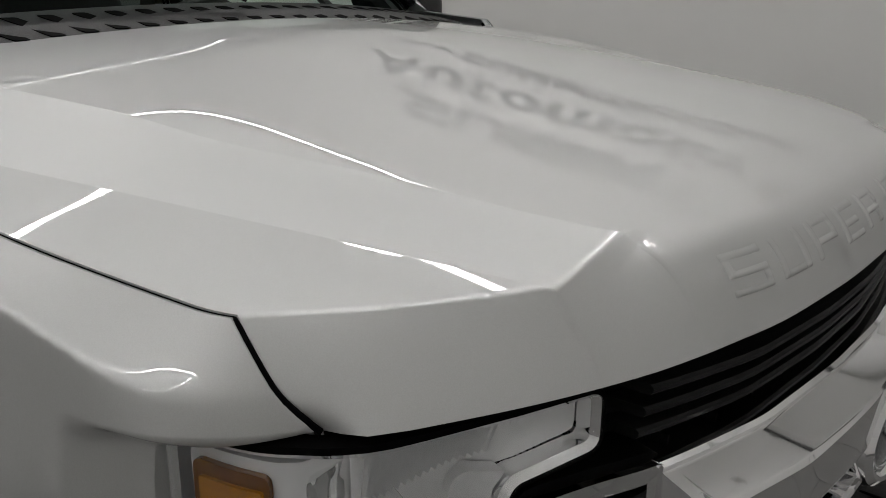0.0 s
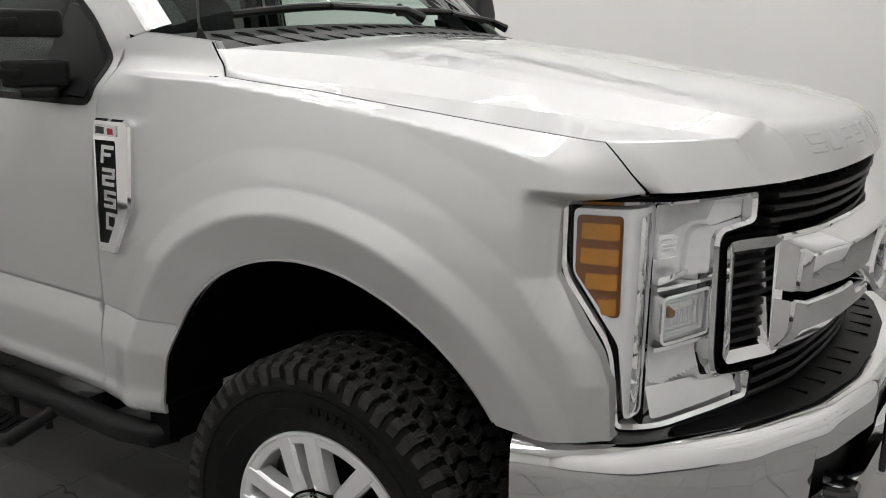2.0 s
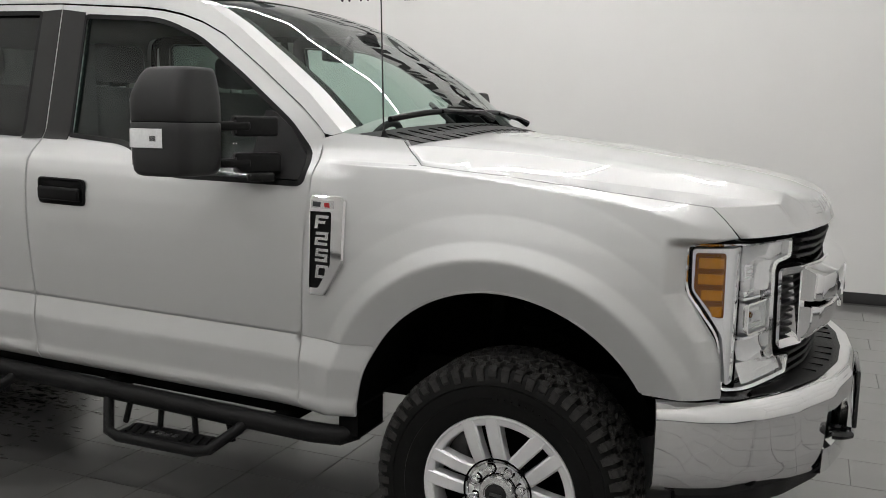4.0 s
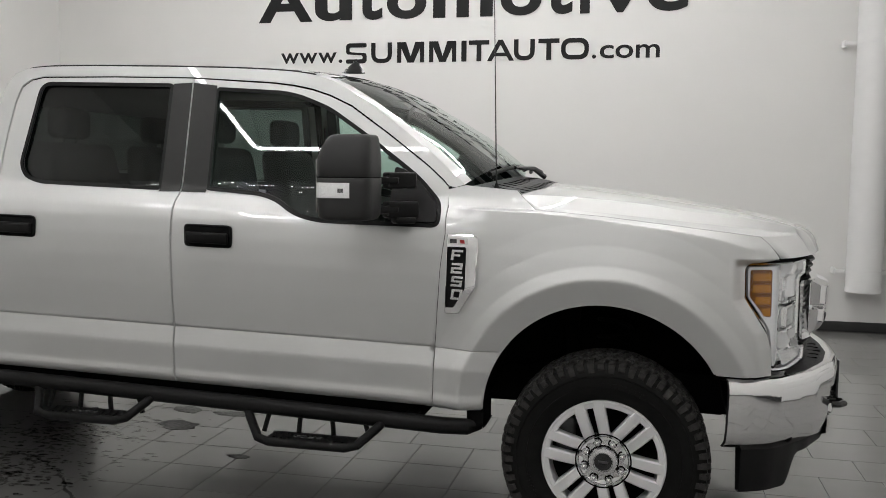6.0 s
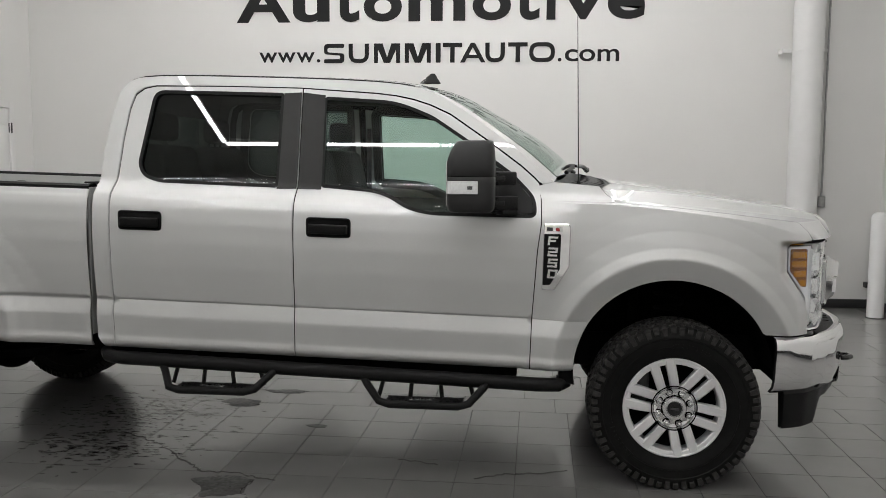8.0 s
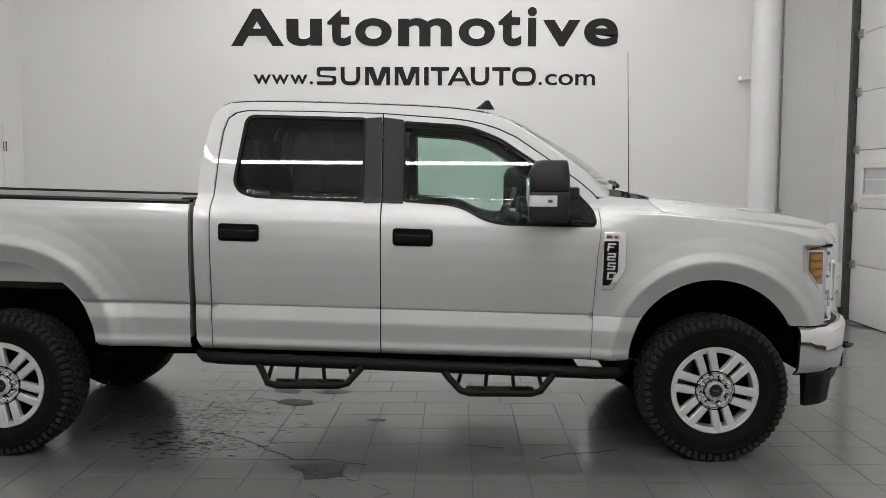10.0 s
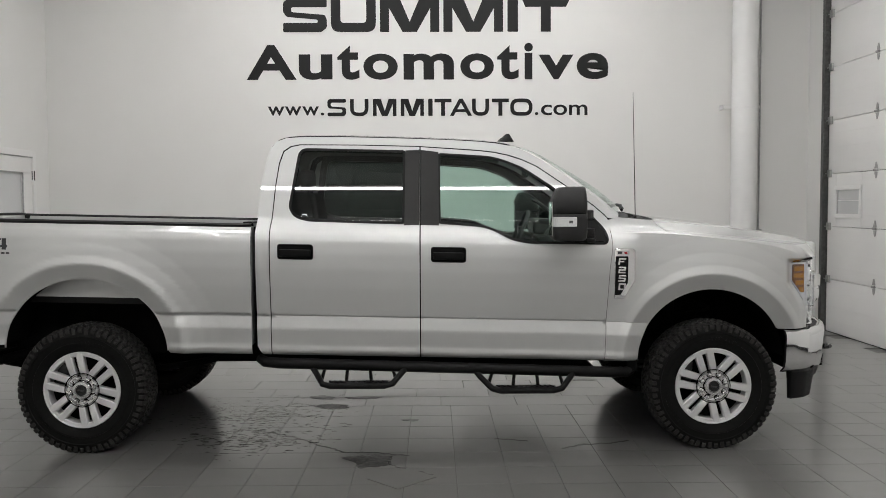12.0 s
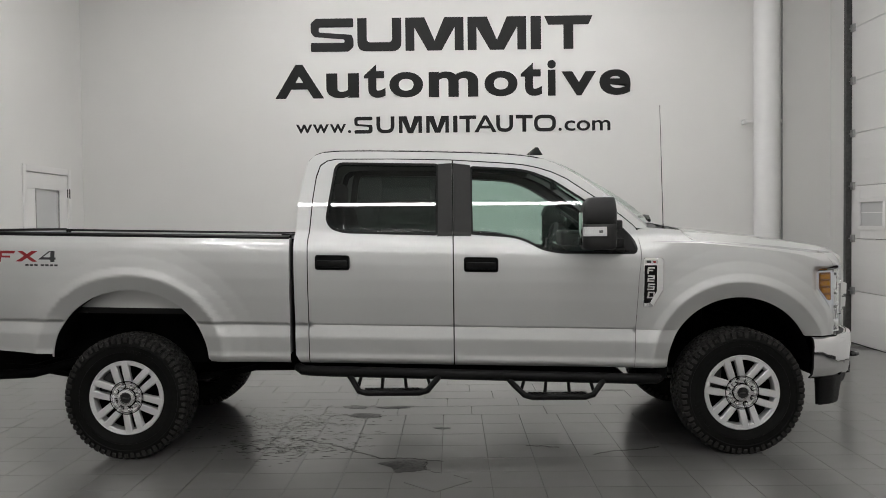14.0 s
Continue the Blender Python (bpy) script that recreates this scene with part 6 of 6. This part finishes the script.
            w = float(side_width(cx + 1.02 * a * math.cos(t), max(cz + 1.02 * b * math.sin(t), 0.57)))
            rows.append([(px, side * (w - 0.012), pz), (px, side * (w - 0.045), pz + 0.012), (cx + (px - cx) * 1.02, side * 0.60, cz + (pz - cz) * 1.02), (cx + (px - cx) * 1.02, side * 0.42, cz + (pz - cz) * 1.0)])
        part("arch_liner", Geo().grid(rows), UNDER, truck, "black wheel arch liner", rake=True)
        if cx > -1:
            # near-black sheet paints the deep shade on the front arch's inner side
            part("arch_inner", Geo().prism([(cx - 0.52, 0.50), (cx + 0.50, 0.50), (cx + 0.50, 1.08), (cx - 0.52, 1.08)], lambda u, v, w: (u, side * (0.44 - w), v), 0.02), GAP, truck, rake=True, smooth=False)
        lip = [(x_, side * (float(side_width(x_, z_)) - 0.006), z_) for x_, z_ in arch(cx, cz, a + 0.003, b + 0.003, 29 if cx > -1 else 2, 178, 40)]
        part("arch_lip", Geo().tube(lip, 0.006, 6), PAINT, truck, rake=True)
    # silver inner bed wall that shows above the rear wheel
    part("bed_inner_panel", Geo().box((-4.50, side * 0.66, 0.850), (-3.55, side * 0.675, 1.05), 0.003), ALLOY, truck, "bare silver inner bed panel", rake=True)
    # added black panel blocks the view under the bed, where shade would fall
    part("bed_underpanel", Geo().box((-4.62, side * 0.60, 0.50), (-3.40, side * 0.615, 0.96), 0.003), UNDER, truck, "added black panel standing in for shade behind the rear wheel", rake=True)
    part("frame_rail", Geo().box((-5.2, side * 0.40, 0.50), (0.75, side * 0.48, 0.68), 0.01), UNDER, truck, "black chassis rail")
    part("mud_guard", rounded_block(-0.56, -0.49, side * 0.80, side * 0.965, 0.50, 0.60, 0.008), UNDER, truck, rake=True)
    part("shock_absorber", Geo().tube([(-0.20, side * 0.55, 0.45), (-0.16, side * 0.52, 1.0)], 0.032, 12), UNDER, truck)
    part("coil_spring", Geo().tube([(0.02 + 0.07 * math.cos(t), side * 0.56 + 0.07 * math.sin(t), 0.50 + 0.012 * t) for t in np.arange(0, 36, 0.5)], 0.010, 6), UNDER, truck)
    part("leaf_spring", Geo().grid([[(x, side * (0.50 + d), 0.52 - 0.09 * (1 - ((x + 4.06) / 0.8) ** 2) + h) for d, h in ((-0.035, 0), (0.035, 0), (0.035, 0.04), (-0.035, 0.04))] for x in np.linspace(-4.85, -3.3, 14)], close_v=True), UNDER, truck)
part("front_axle", Geo().tube([(0, -0.74, 0.411), (0, 0.74, 0.411)], 0.05, 14).tube([(-0.0, 0.18, 0.411), (0.0, 0.45, 0.411)], [0.14, 0.10], 14), UNDER, truck, "black front axle")
part("rear_axle", Geo().tube([(-4.059, -0.74, 0.411), (-4.059, 0.74, 0.411)], 0.055, 14).bm((lambda b: (bmesh.ops.create_uvsphere(b, u_segments=18, v_segments=12, radius=0.17), b)[1])(bmesh.new()), Matrix.Translation((-4.06, 0.05, 0.42))), UNDER, truck, "black rear axle with a differential")
part("drive_shaft", Geo().tube([(-3.9, 0.05, 0.44), (-1.6, 0.02, 0.56)], 0.045, 12), UNDER, truck)
part("gearbox", Geo().box((-1.75, -0.22, 0.47), (-0.6, 0.22, 0.75), 0.06), UNDER, truck)
part("fuel_tank", Geo().box((-3.2, -0.39, 0.50), (-1.8, -0.1, 0.72), 0.05), UNDER, truck)
part("floor_pan", Geo().box((-2.90, -0.90, 0.60), (-0.55, 0.90, 0.66), 0.02), UNDER, truck, rake=True)
part("firewall", Geo().box((-0.72, -0.86, 0.62), (-0.66, 0.86, 1.44), 0.02), UNDER, truck, rake=True)
part("engine_block", Geo().box((-0.55, -0.42, 0.66), (0.60, 0.42, 1.16), 0.06), UNDER, truck, rake=True)
part("front_crossmember", Geo().box((0.52, -0.80, 0.50), (0.74, 0.80, 0.72), 0.03), UNDER, truck, rake=True)
part("radiator_support", Geo().box((0.56, -0.60, 0.72), (0.66, 0.60, 1.20), 0.02), GAP, truck, rake=True)
part("exhaust_pipe", Geo().tube([(-2.4, -0.30, 0.52), (-3.3, -0.34, 0.54), (-3.9, -0.42, 0.66), (-4.45, -0.60, 0.62), (-4.75, -0.82, 0.555), (-5.30, -0.90, 0.545)], 0.032, 12), UNDER, truck, "dark exhaust tailpipe")
part("trailer_wiring", Geo().tube([(-4.6, -0.7, 0.66), (-4.8, -0.74, 0.61), (-5.0, -0.72, 0.62)], 0.012, 6), UNDER, truck)

# ---- cargo bed ----
for side in (-1, 1):
    cap = []
    for x in np.linspace(-5.27, -2.968, 40):
        w = float(side_width(x, 1.383))
        cap.append([(x, side * (w + 0.002), 1.374), (x, side * (w + 0.004), 1.392), (x, side * (w - 0.010), 1.402), (x, side * (w - 0.075), 1.402), (x, side * (w - 0.085), 1.392), (x, side * (w - 0.085), 1.36)])
    part("rail_cap", Geo().grid(cap), BLACK, truck, "black bed rail cap", rake=True)
    part("bed_wall", Geo().grid([[(x, side * 0.86, z) for z in (0.90, 1.10, 1.385)] for x in np.linspace(-5.2, -3.02, 6)]), PAINT, truck, rake=True)
    for x in (-4.45, -3.75, -3.1):
        part("tie_down", Geo().box((x - 0.03, side * 0.845, 1.30), (x + 0.03, side * 0.859, 1.34), 0.004), STEEL, truck, rake=True)
    part("bed_front_corner", Geo().box((-2.992, side * 0.80, 0.62), (-2.968, side * 0.955, 1.385), 0.004), PAINT, truck, rake=True)
part("bed_headboard", Geo().box((-3.03, -0.86, 0.86), (-2.985, 0.86, 1.40), 0.008), PAINT, truck, "silver bed front panel", rake=True)
part("headboard_cap", Geo().box((-3.035, -0.88, 1.40), (-2.975, 0.88, 1.412), 0.004), BLACK, truck, rake=True)
part("bed_floor", Geo().box((-5.25, -0.86, 0.86), (-3.03, 0.86, 0.90)), BLACK, truck, "black bed floor", rake=True)
tail = part("tailgate", Geo().box((-5.30, -0.86, 0.80), (-5.24, 0.86, 1.395), 0.012), PAINT, truck, "silver tailgate", rake=True)
part("tail_cap", Geo().box((-5.305, -0.86, 1.395), (-5.235, 0.86, 1.41), 0.004), BLACK, tail, rake=True)
part("rear_bumper", Geo().box((-5.48, -0.96, 0.58), (-5.31, 0.96, 0.74), 0.03), CHROME, truck, "chrome rear bumper", rake=True)
for side in (-1, 1):
    part("tail_lamp", rounded_block(-5.305, -5.22, side * 0.865, side * 0.975, 0.84, 1.30, 0.02), RED, truck, "red tail lamp", rake=True)
    # near-black box paints in the shade of the narrow cab-to-bed gap
    part("gap_strip", Geo().box((-2.960, side * 0.70, 0.60), (-2.925, side * 0.90, 1.38)), GAP, truck, "near-black strip for the shade between cab and bed", rake=True, smooth=False)

# ---- side steps ----
for side in (-1, 1):
    # added black strip hides the bright floor between rocker and step
    part("rocker_underside", Geo().box((-2.86, side * 0.815 - 0.02, 0.475), (-0.80, side * 0.815 + 0.02, 0.575), 0.008), UNDER, truck, "added black strip that closes the view under the rocker", rake=True)
    zt = lambda x: 0.505 - 0.0333 * (x + 0.554)
    step = part("side_step", Geo().tube([(-2.93, side * 0.90, zt(-2.93) + 0.01), (-2.89, side * 0.955, zt(-2.89)), (-2.80, side * 0.985, zt(-2.80)), (-0.66, side * 0.985, zt(-0.66)), (-0.56, side * 0.965, zt(-0.56)), (-0.52, side * 0.92, zt(-0.52) + 0.008)], [0.030, 0.034, 0.035, 0.035, 0.034, 0.030], 20), STEPBAR, truck, "black tubular side step with drop hoops")
    for xa, xb, xc, xd in ((-2.585, -2.475, -2.095, -1.975), (-1.535, -1.405, -1.025, -0.900)):
        z0, z1 = zt((xa + xd) / 2) - 0.005, zt((xa + xd) / 2) - 0.110
        yo = side * 1.105
        path = [(xa, side * 0.985, z0), (xa + 0.03, side * 1.02, z0 - 0.035), (xb - 0.03, yo - side * 0.008, z1 + 0.012), (xb + 0.02, yo, z1), (xc - 0.02, yo, z1), (xc + 0.03, yo - side * 0.008, z1 + 0.012), (xd - 0.03, side * 1.02, z0 - 0.035), (xd, side * 0.985, z0)]
        part("step_hoop", Geo().tube(path, 0.0195, 14), STEPBAR, step, "black drop step hoop")
        tread = part("step_plate", Geo().box((xb + 0.0, side * 0.985, z1 + 0.004), (xc - 0.0, side * 1.095, z1 + 0.012), 0.003), STEPBAR, step, "black perforated step plate")
        for k in range(11):
            u = xb + 0.02 + (xc - xb - 0.04) * k / 10
            if 3 <= k <= 6:
                part("plate_mark", Geo().box((u - 0.010, side * 1.03, z1 + 0.012), (u + 0.012, side * 1.055, z1 + 0.0145)), SATIN_CHROME, tread, smooth=False)
            else:
                part("grip_bar", Geo().prism([(u - 0.02, 1.005), (u - 0.008, 1.005), (u + 0.02, 1.08), (u + 0.008, 1.08)], lambda p, q, w: (p, side * q, z1 + 0.012 + w), 0.005), STEPBAR, tread, smooth=False)
        for k in range(4):
            u = xb - 0.02 + (xc - xb + 0.04) * k / 3
            part("plate_stay", Geo().tube([(u, side * 0.985, z0 + 0.01), (u - 0.03 + 0.02 * k, side * 0.99, z1 + 0.008)], 0.011, 8), STEPBAR, step)
    for x in (-2.45, -1.55, -0.8):
        part("mount_bracket", Geo().box((x - 0.03, side * 0.46, zt(x) - 0.01), (x + 0.03, side * 0.97, zt(x) + 0.03), 0.006), UNDER, step)

# ---- cabin ----
def seat(x, y, w, back_lean=0.16):
    s = part("seat", rounded_block(x - 0.02, x + 0.50, y - w / 2, y + w / 2, 0.96, 1.12, 0.05), CLOTH, truck, "dark grey cloth seat", rake=True)
    part("seat_back", rounded_block(x - 0.16, x + 0.0, y - w / 2, y + w / 2, 1.08, 1.62, 0.055, lambda a, b, c: (a - back_lean * (c - 1.08), b * (1) + (y - b) * 0.12 * max(0, (c - 1.3)) / 0.3, c)), CLOTH, s, rake=True)
    for d in (-0.13, 0.13) if w > 0.8 else (0,):
        part("headrest", rounded_block(x - 0.235, x - 0.125, y + d * w * 1.6 - 0.125, y + d * w * 1.6 + 0.125, 1.64, 1.80, 0.045), CLOTH, s, rake=True)
        part("headrest_post", Geo().tube([(x - 0.17, y + d * w * 1.6 - 0.05, 1.58), (x - 0.18, y + d * w * 1.6 - 0.05, 1.68)], 0.006, 6).tube([(x - 0.17, y + d * w * 1.6 + 0.05, 1.58), (x - 0.18, y + d * w * 1.6 + 0.05, 1.68)], 0.006, 6), STEEL, s, rake=True)
    return s


seat(-1.78, -0.42, 0.52)
seat(-1.78, 0.42, 0.52)
seat(-2.62, -0.42, 0.62)
seat(-2.62, 0.42, 0.62)
part("seat_console", rounded_block(-1.78, -1.30, -0.13, 0.13, 0.95, 1.20, 0.03), CABIN, truck, "dark centre console", rake=True)
dash = part("dashboard", Geo().grid([[(x, y, z) for x, z in ((-1.00, 1.06), (-0.97, 1.28), (-0.93, 1.37), (-0.86, 1.405 + 0.02 * (1 - (y / 0.8) ** 2)), (-0.70, 1.42), (-0.56, 1.435))] for y in np.linspace(-0.86, 0.86, 25)]), CABIN, truck, "dark grey dashboard", rake=True)
part("gauge_hood", rounded_block(-1.03, -0.86, 0.22, 0.60, 1.33, 1.455, 0.03), CABIN, dash, rake=True)
a = np.arange(40) * 2 * math.pi / 40
wheel_path = [(-1.13 + 0.19 * math.sin(t) * 0.42, 0.41 + 0.19 * math.cos(t), 1.33 + 0.19 * math.sin(t) * 0.91) for t in a]
steer = part("steering_wheel", Geo().tube(wheel_path + wheel_path[:1], 0.017, 10, False), CABIN, truck, "black steering wheel", rake=True)
part("steering_hub", rounded_block(-1.13, -1.09, 0.34, 0.48, 1.27, 1.39, 0.018), CABIN, steer, rake=True)
for t in (0.25, math.pi - 0.25, -math.pi / 2):
    part("wheel_spoke", Geo().tube([(-1.115, 0.41, 1.33), (-1.13 + 0.185 * math.sin(t) * 0.42, 0.41 + 0.185 * math.cos(t), 1.33 + 0.185 * math.sin(t) * 0.91)], 0.012, 8), CABIN, steer, rake=True)
part("steering_column", Geo().tube([(-1.10, 0.41, 1.32), (-0.90, 0.41, 1.22)], 0.04, 12), CABIN, steer, rake=True)
for side in (-1, 1):
    for name, o in (("front", FRONT_DOOR), ("rear", REAR_DOOR)):
        xs = [p[0] for p in o]
        x0, x1 = min(xs) + 0.05, max(xs) - 0.06
        part("door_lining", Geo().grid([[(x, side * (float(side_width(x, z)) - d), z) for z, d in ((0.64, 0.06), (1.0, 0.10), (1.18, 0.12), (1.24, 0.075), (1.31, 0.055), (1.31, 0.03))] for x in np.linspace(x0, x1, 8)]), CABIN, truck, "dark inner door panel", rake=True)
    g = Geo()
    for o in (FRONT_WINDOW, REAR_WINDOW):
        a_, b_ = window_ring(dense(o, 0.04), 0.003), window_ring(dense(o, 0.04), 0.055)
        g.grid([[(x, side * (float(side_width(x, z)) - 0.020), z) for x, z in a_], [(x, side * (float(side_width(x, z)) - 0.034), z) for x, z in a_], [(x, side * (float(side_width(x, z)) - 0.045), z) for x, z in b_]], close_v=True)
    part("window_surround", g, CABIN, truck, "dark inner window frame", rake=True)
    part("belt_strap", Geo().grid([[(-1.86 - 0.0 + 0.01 * k, side * (0.80 - 0.02 * k), 1.78 - 0.75 * t) for k in (0, 5)] for t in np.linspace(0, 1, 6)]), CABIN, truck, rake=True)
    part("grab_handle", Geo().tube([(-0.98, side * 0.70, 1.60), (-0.94, side * 0.67, 1.58), (-0.82, side * 0.70, 1.48), (-0.80, side * 0.73, 1.46)], 0.013, 8), CABIN, truck, rake=True)
part("rear_view_mirror", rounded_block(-1.13, -1.10, -0.12, 0.12, 1.76, 1.83, 0.012), CABIN, truck, "black rear-view mirror", rake=True)
part("mirror_stalk", Geo().tube([(-1.10, 0.0, 1.80), (-1.05, 0.0, 1.87)], 0.012, 8), CABIN, truck, rake=True)
part("cabin_floor", Geo().box((-2.88, -0.88, 0.66), (-0.72, 0.88, 0.69)), CABIN, truck, "dark cabin carpet", rake=True)
part("rear_shelf_panel", Geo().grid([[(-2.86, y, z) for z in (0.7, 1.46)] for y in (-0.85, 0.85)]), CABIN, truck, rake=True)


# ---- wet marks on the floor ----
def puddle(name, label, cx, cy, rx, ry, seed, bumps=0.3, long=0.0):
    rnd = random.Random(seed)
    ph = [(rnd.uniform(0, 6.28), rnd.uniform(0.4, 1.0), k) for k in (2, 3, 5, 7, 11)]
    o = []
    for t in np.arange(60) * 2 * math.pi / 60:
        r = 1 + bumps * sum(a * math.sin(k * t + p) / (k ** 0.6) for p, a, k in ph) * 0.5
        o.append((cx + rx * r * math.cos(t), cy + ry * r * math.sin(t) + long * math.cos(t)))
    n = len(o)
    g = Geo().add([(x, y, 0.0045) for x, y in o] + [(cx + (x - cx) * 0.985, cy + (y - cy) * 0.985, 0.0058) for x, y in o], [tuple(range(n, 2 * n))] + [(i, (i + 1) % n, n + (i + 1) % n, n + i) for i in range(n)])
    p = part(name, g, DAMP, None, label)
    return tagged(p, category="puddle")


def trickle(label, path, width, seed):
    """A thin ragged line of water."""
    rnd = random.Random(seed)
    pts = dense(path, 0.025, False)
    left, right = [], []
    for i, (x, y) in enumerate(pts):
        a, b = np.array(pts[max(i - 1, 0)]), np.array(pts[min(i + 1, len(pts) - 1)])
        t = (b - a) / np.linalg.norm(b - a)
        w = width * rnd.uniform(0.35, 1.2)
        j = rnd.uniform(-0.012, 0.012)
        left.append((x - t[1] * (w + j), y + t[0] * (w + j)))
        right.append((x + t[1] * (w - j), y - t[0] * (w - j)))
    rows = [[(x, y, 0.0042) for x, y in left], [((a[0] + b[0]) / 2, (a[1] + b[1]) / 2, 0.0075) for a, b in zip(left, right)], [(x, y, 0.0042) for x, y in right]]
    p = part("puddle", Geo().grid(rows), WATER, None, label, angle=180)
    return tagged(p, category="puddle")


def sharp_puddle(label, outline, seed):
    """A shallow patch of water with a ragged edge round an outline."""
    rnd = random.Random(seed)
    o = [(x + rnd.uniform(-0.008, 0.008), y + rnd.uniform(-0.008, 0.008)) for x, y in dense(rounded(outline, 0.03, 3), 0.02)]
    n = len(o)
    c = np.array(o).mean(0)
    g = Geo().add([(x, y, 0.0042) for x, y in o] + [tuple(c + (np.array(p) - c) * 0.97) + (0.0054,) for p in o], [tuple(range(n, 2 * n))] + [(i, (i + 1) % n, n + (i + 1) % n, n + i) for i in range(n)])
    return tagged(part("puddle", g, DAMP, None, label), category="puddle")


sharp_puddle("shallow dark puddle on the grey tiles", [(-2.40, -1.12), (-2.22, -1.05), (-2.06, -1.10), (-2.09, -1.18), (-2.06, -1.30), (-2.26, -1.36), (-2.29, -1.24)], 3)
puddle("puddle", "small wet spot on the tiles", -2.72, 0.60, 0.10, 0.07, 12, 0.5)
puddle("puddle", "small wet spot on the tiles", -2.38, 0.58, 0.14, 0.05, 15, 0.5)
puddle("puddle", "small wet spot on the tiles", -2.60, 0.27, 0.13, 0.09, 17, 0.5)
puddle("puddle", "small wet spot on the tiles", -0.45, 1.25, 0.10, 0.05, 21, 0.4)
puddle("puddle", "drying water spot beside the step", -1.98, -0.18, 0.06, 0.035, 25, 0.3)
trickle("ragged trickle of water across the tiles", [(-3.18, -0.42), (-2.95, -0.50), (-2.78, -0.62), (-2.55, -0.85), (-2.36, -1.02), (-2.20, -1.02), (-1.96, -1.10)], 0.011, 2)
trickle("ragged trickle of water across the tiles", [(-2.08, -1.12), (-2.08, -1.28), (-1.95, -1.40), (-1.80, -1.50)], 0.005, 5)
trickle("short trickle of water near the front wheel", [(-0.98, -0.95), (-0.80, -0.86), (-0.66, -0.84), (-0.50, -0.78)], 0.012, 7)
trickle("short row of water drops on the tiles", [(-1.40, -0.72), (-1.28, -0.73), (-1.18, -0.78)], 0.010, 9)
# spattered water behind the near rear wheel
rnd = random.Random(31)
drops = Geo()
for _ in range(900):
    u, v = rnd.gauss(0, 1), rnd.gauss(0, 1)
    x, y = ((-3.10 + 0.27 * u, 0.02 + 0.24 * v) if rnd.random() < 0.6 else (-3.05 + 0.22 * u, -0.68 + 0.16 * v))
    r = rnd.uniform(0.004, 0.016)
    k, n = rnd.uniform(1.0, 2.6), 7
    ring = [(x + r * k * math.cos(t) * rnd.uniform(0.7, 1.2), y + r * math.sin(t) * rnd.uniform(0.7, 1.2)) for t in np.arange(n) * 2 * math.pi / n]
    drops.add([(p, q, 0.0041) for p, q in ring] + [(x + (p - x) * 0.6, y + (q - y) * 0.6, 0.0056) for p, q in ring] + [(x, y, 0.006)], [(i, (i + 1) % n, n + (i + 1) % n, n + i) for i in range(n)] + [(n + i, n + (i + 1) % n, 2 * n) for i in range(n)])
tagged(part("water_drops", drops, WATER, None, "spattered water drops on the grey tiles", angle=180), category="water drops", kind="stuff")
# square tile laid askew
cover = Geo().prism([(-2.195, -1.565), (-1.962, -1.372), (-1.792, -1.542), (-2.007, -1.756)], lambda u, v, w: (u, v, 0.0042 + w), 0.005)
tagged(part("loose_tile", cover, TILE, None, "square grey tile lying askew on the floor", smooth=False), category="tile")

# ---- floor tiles ----
PITCH_X, PITCH_Y, JOINT, SPLIT = 0.604, 0.325, 0.0034, 0.283


def tile_mesh(w, h):
    a, b, e = w / 2 - JOINT / 2, h / 2 - JOINT / 2, 0.0007
    g = Geo().add([(-a, -b, -0.0062), (a, -b, -0.0062), (a, b, -0.0062), (-a, b, -0.0062), (-a, -b, 0.0034), (a, -b, 0.0034), (a, b, 0.0034), (-a, b, 0.0034), (-a + e, -b + e, 0.004), (a - e, -b + e, 0.004), (a - e, b - e, 0.004), (-a + e, b - e, 0.004)], [(8, 9, 10, 11), (4, 5, 9, 8), (5, 6, 10, 9), (6, 7, 11, 10), (7, 4, 8, 11), (0, 1, 5, 4), (1, 2, 6, 5), (2, 3, 7, 6), (3, 0, 4, 7)])
    return mesh_from("tile", g, TILE, smooth=False), g


long_mesh, long_geo = tile_mesh(PITCH_X, PITCH_Y)
short_mesh, short_geo = tile_mesh(PITCH_X / 2, PITCH_Y)
rest = Geo()
rnd = random.Random(11)
count = 0
rows_y = [SPLIT + PITCH_Y * (k + 0.5) for k in range(-42, 15)]
for r, y in zip(range(-42, 15), rows_y):
    far = y > SPLIT
    w = PITCH_X if far else PITCH_X / 2
    x0 = -1.749 - 0.2013 * r if far else -1.675
    k0 = int(math.ceil((WEST + 0.02 - x0) / w))
    for k in range(k0 - 1, k0 + int(10.2 / w)):
        x = x0 + (k + 0.5) * w
        if x - w / 2 < WEST - 0.18 or x + w / 2 > EAST + 0.2 or y + PITCH_Y / 2 > NORTH + 0.18 or y - PITCH_Y / 2 < SOUTH - 0.18:
            continue
        dz = rnd.uniform(-0.0002, 0.0002)
        if count < 300 and -3.6 < x < 1.4 and -2.1 < y < 2.6:
            ob = new("tile", long_mesh if far else short_mesh)
            ob.location = (x, y, dz)
            ob.parent = floor
            count += 1
        else:
            g = long_geo if far else short_geo
            rest.add([(x + p[0], y + p[1], p[2] + dz) for p in g.v], g.f)
tagged(part("floor_tiles", rest, TILE, floor, "", smooth=False), kind="stuff")
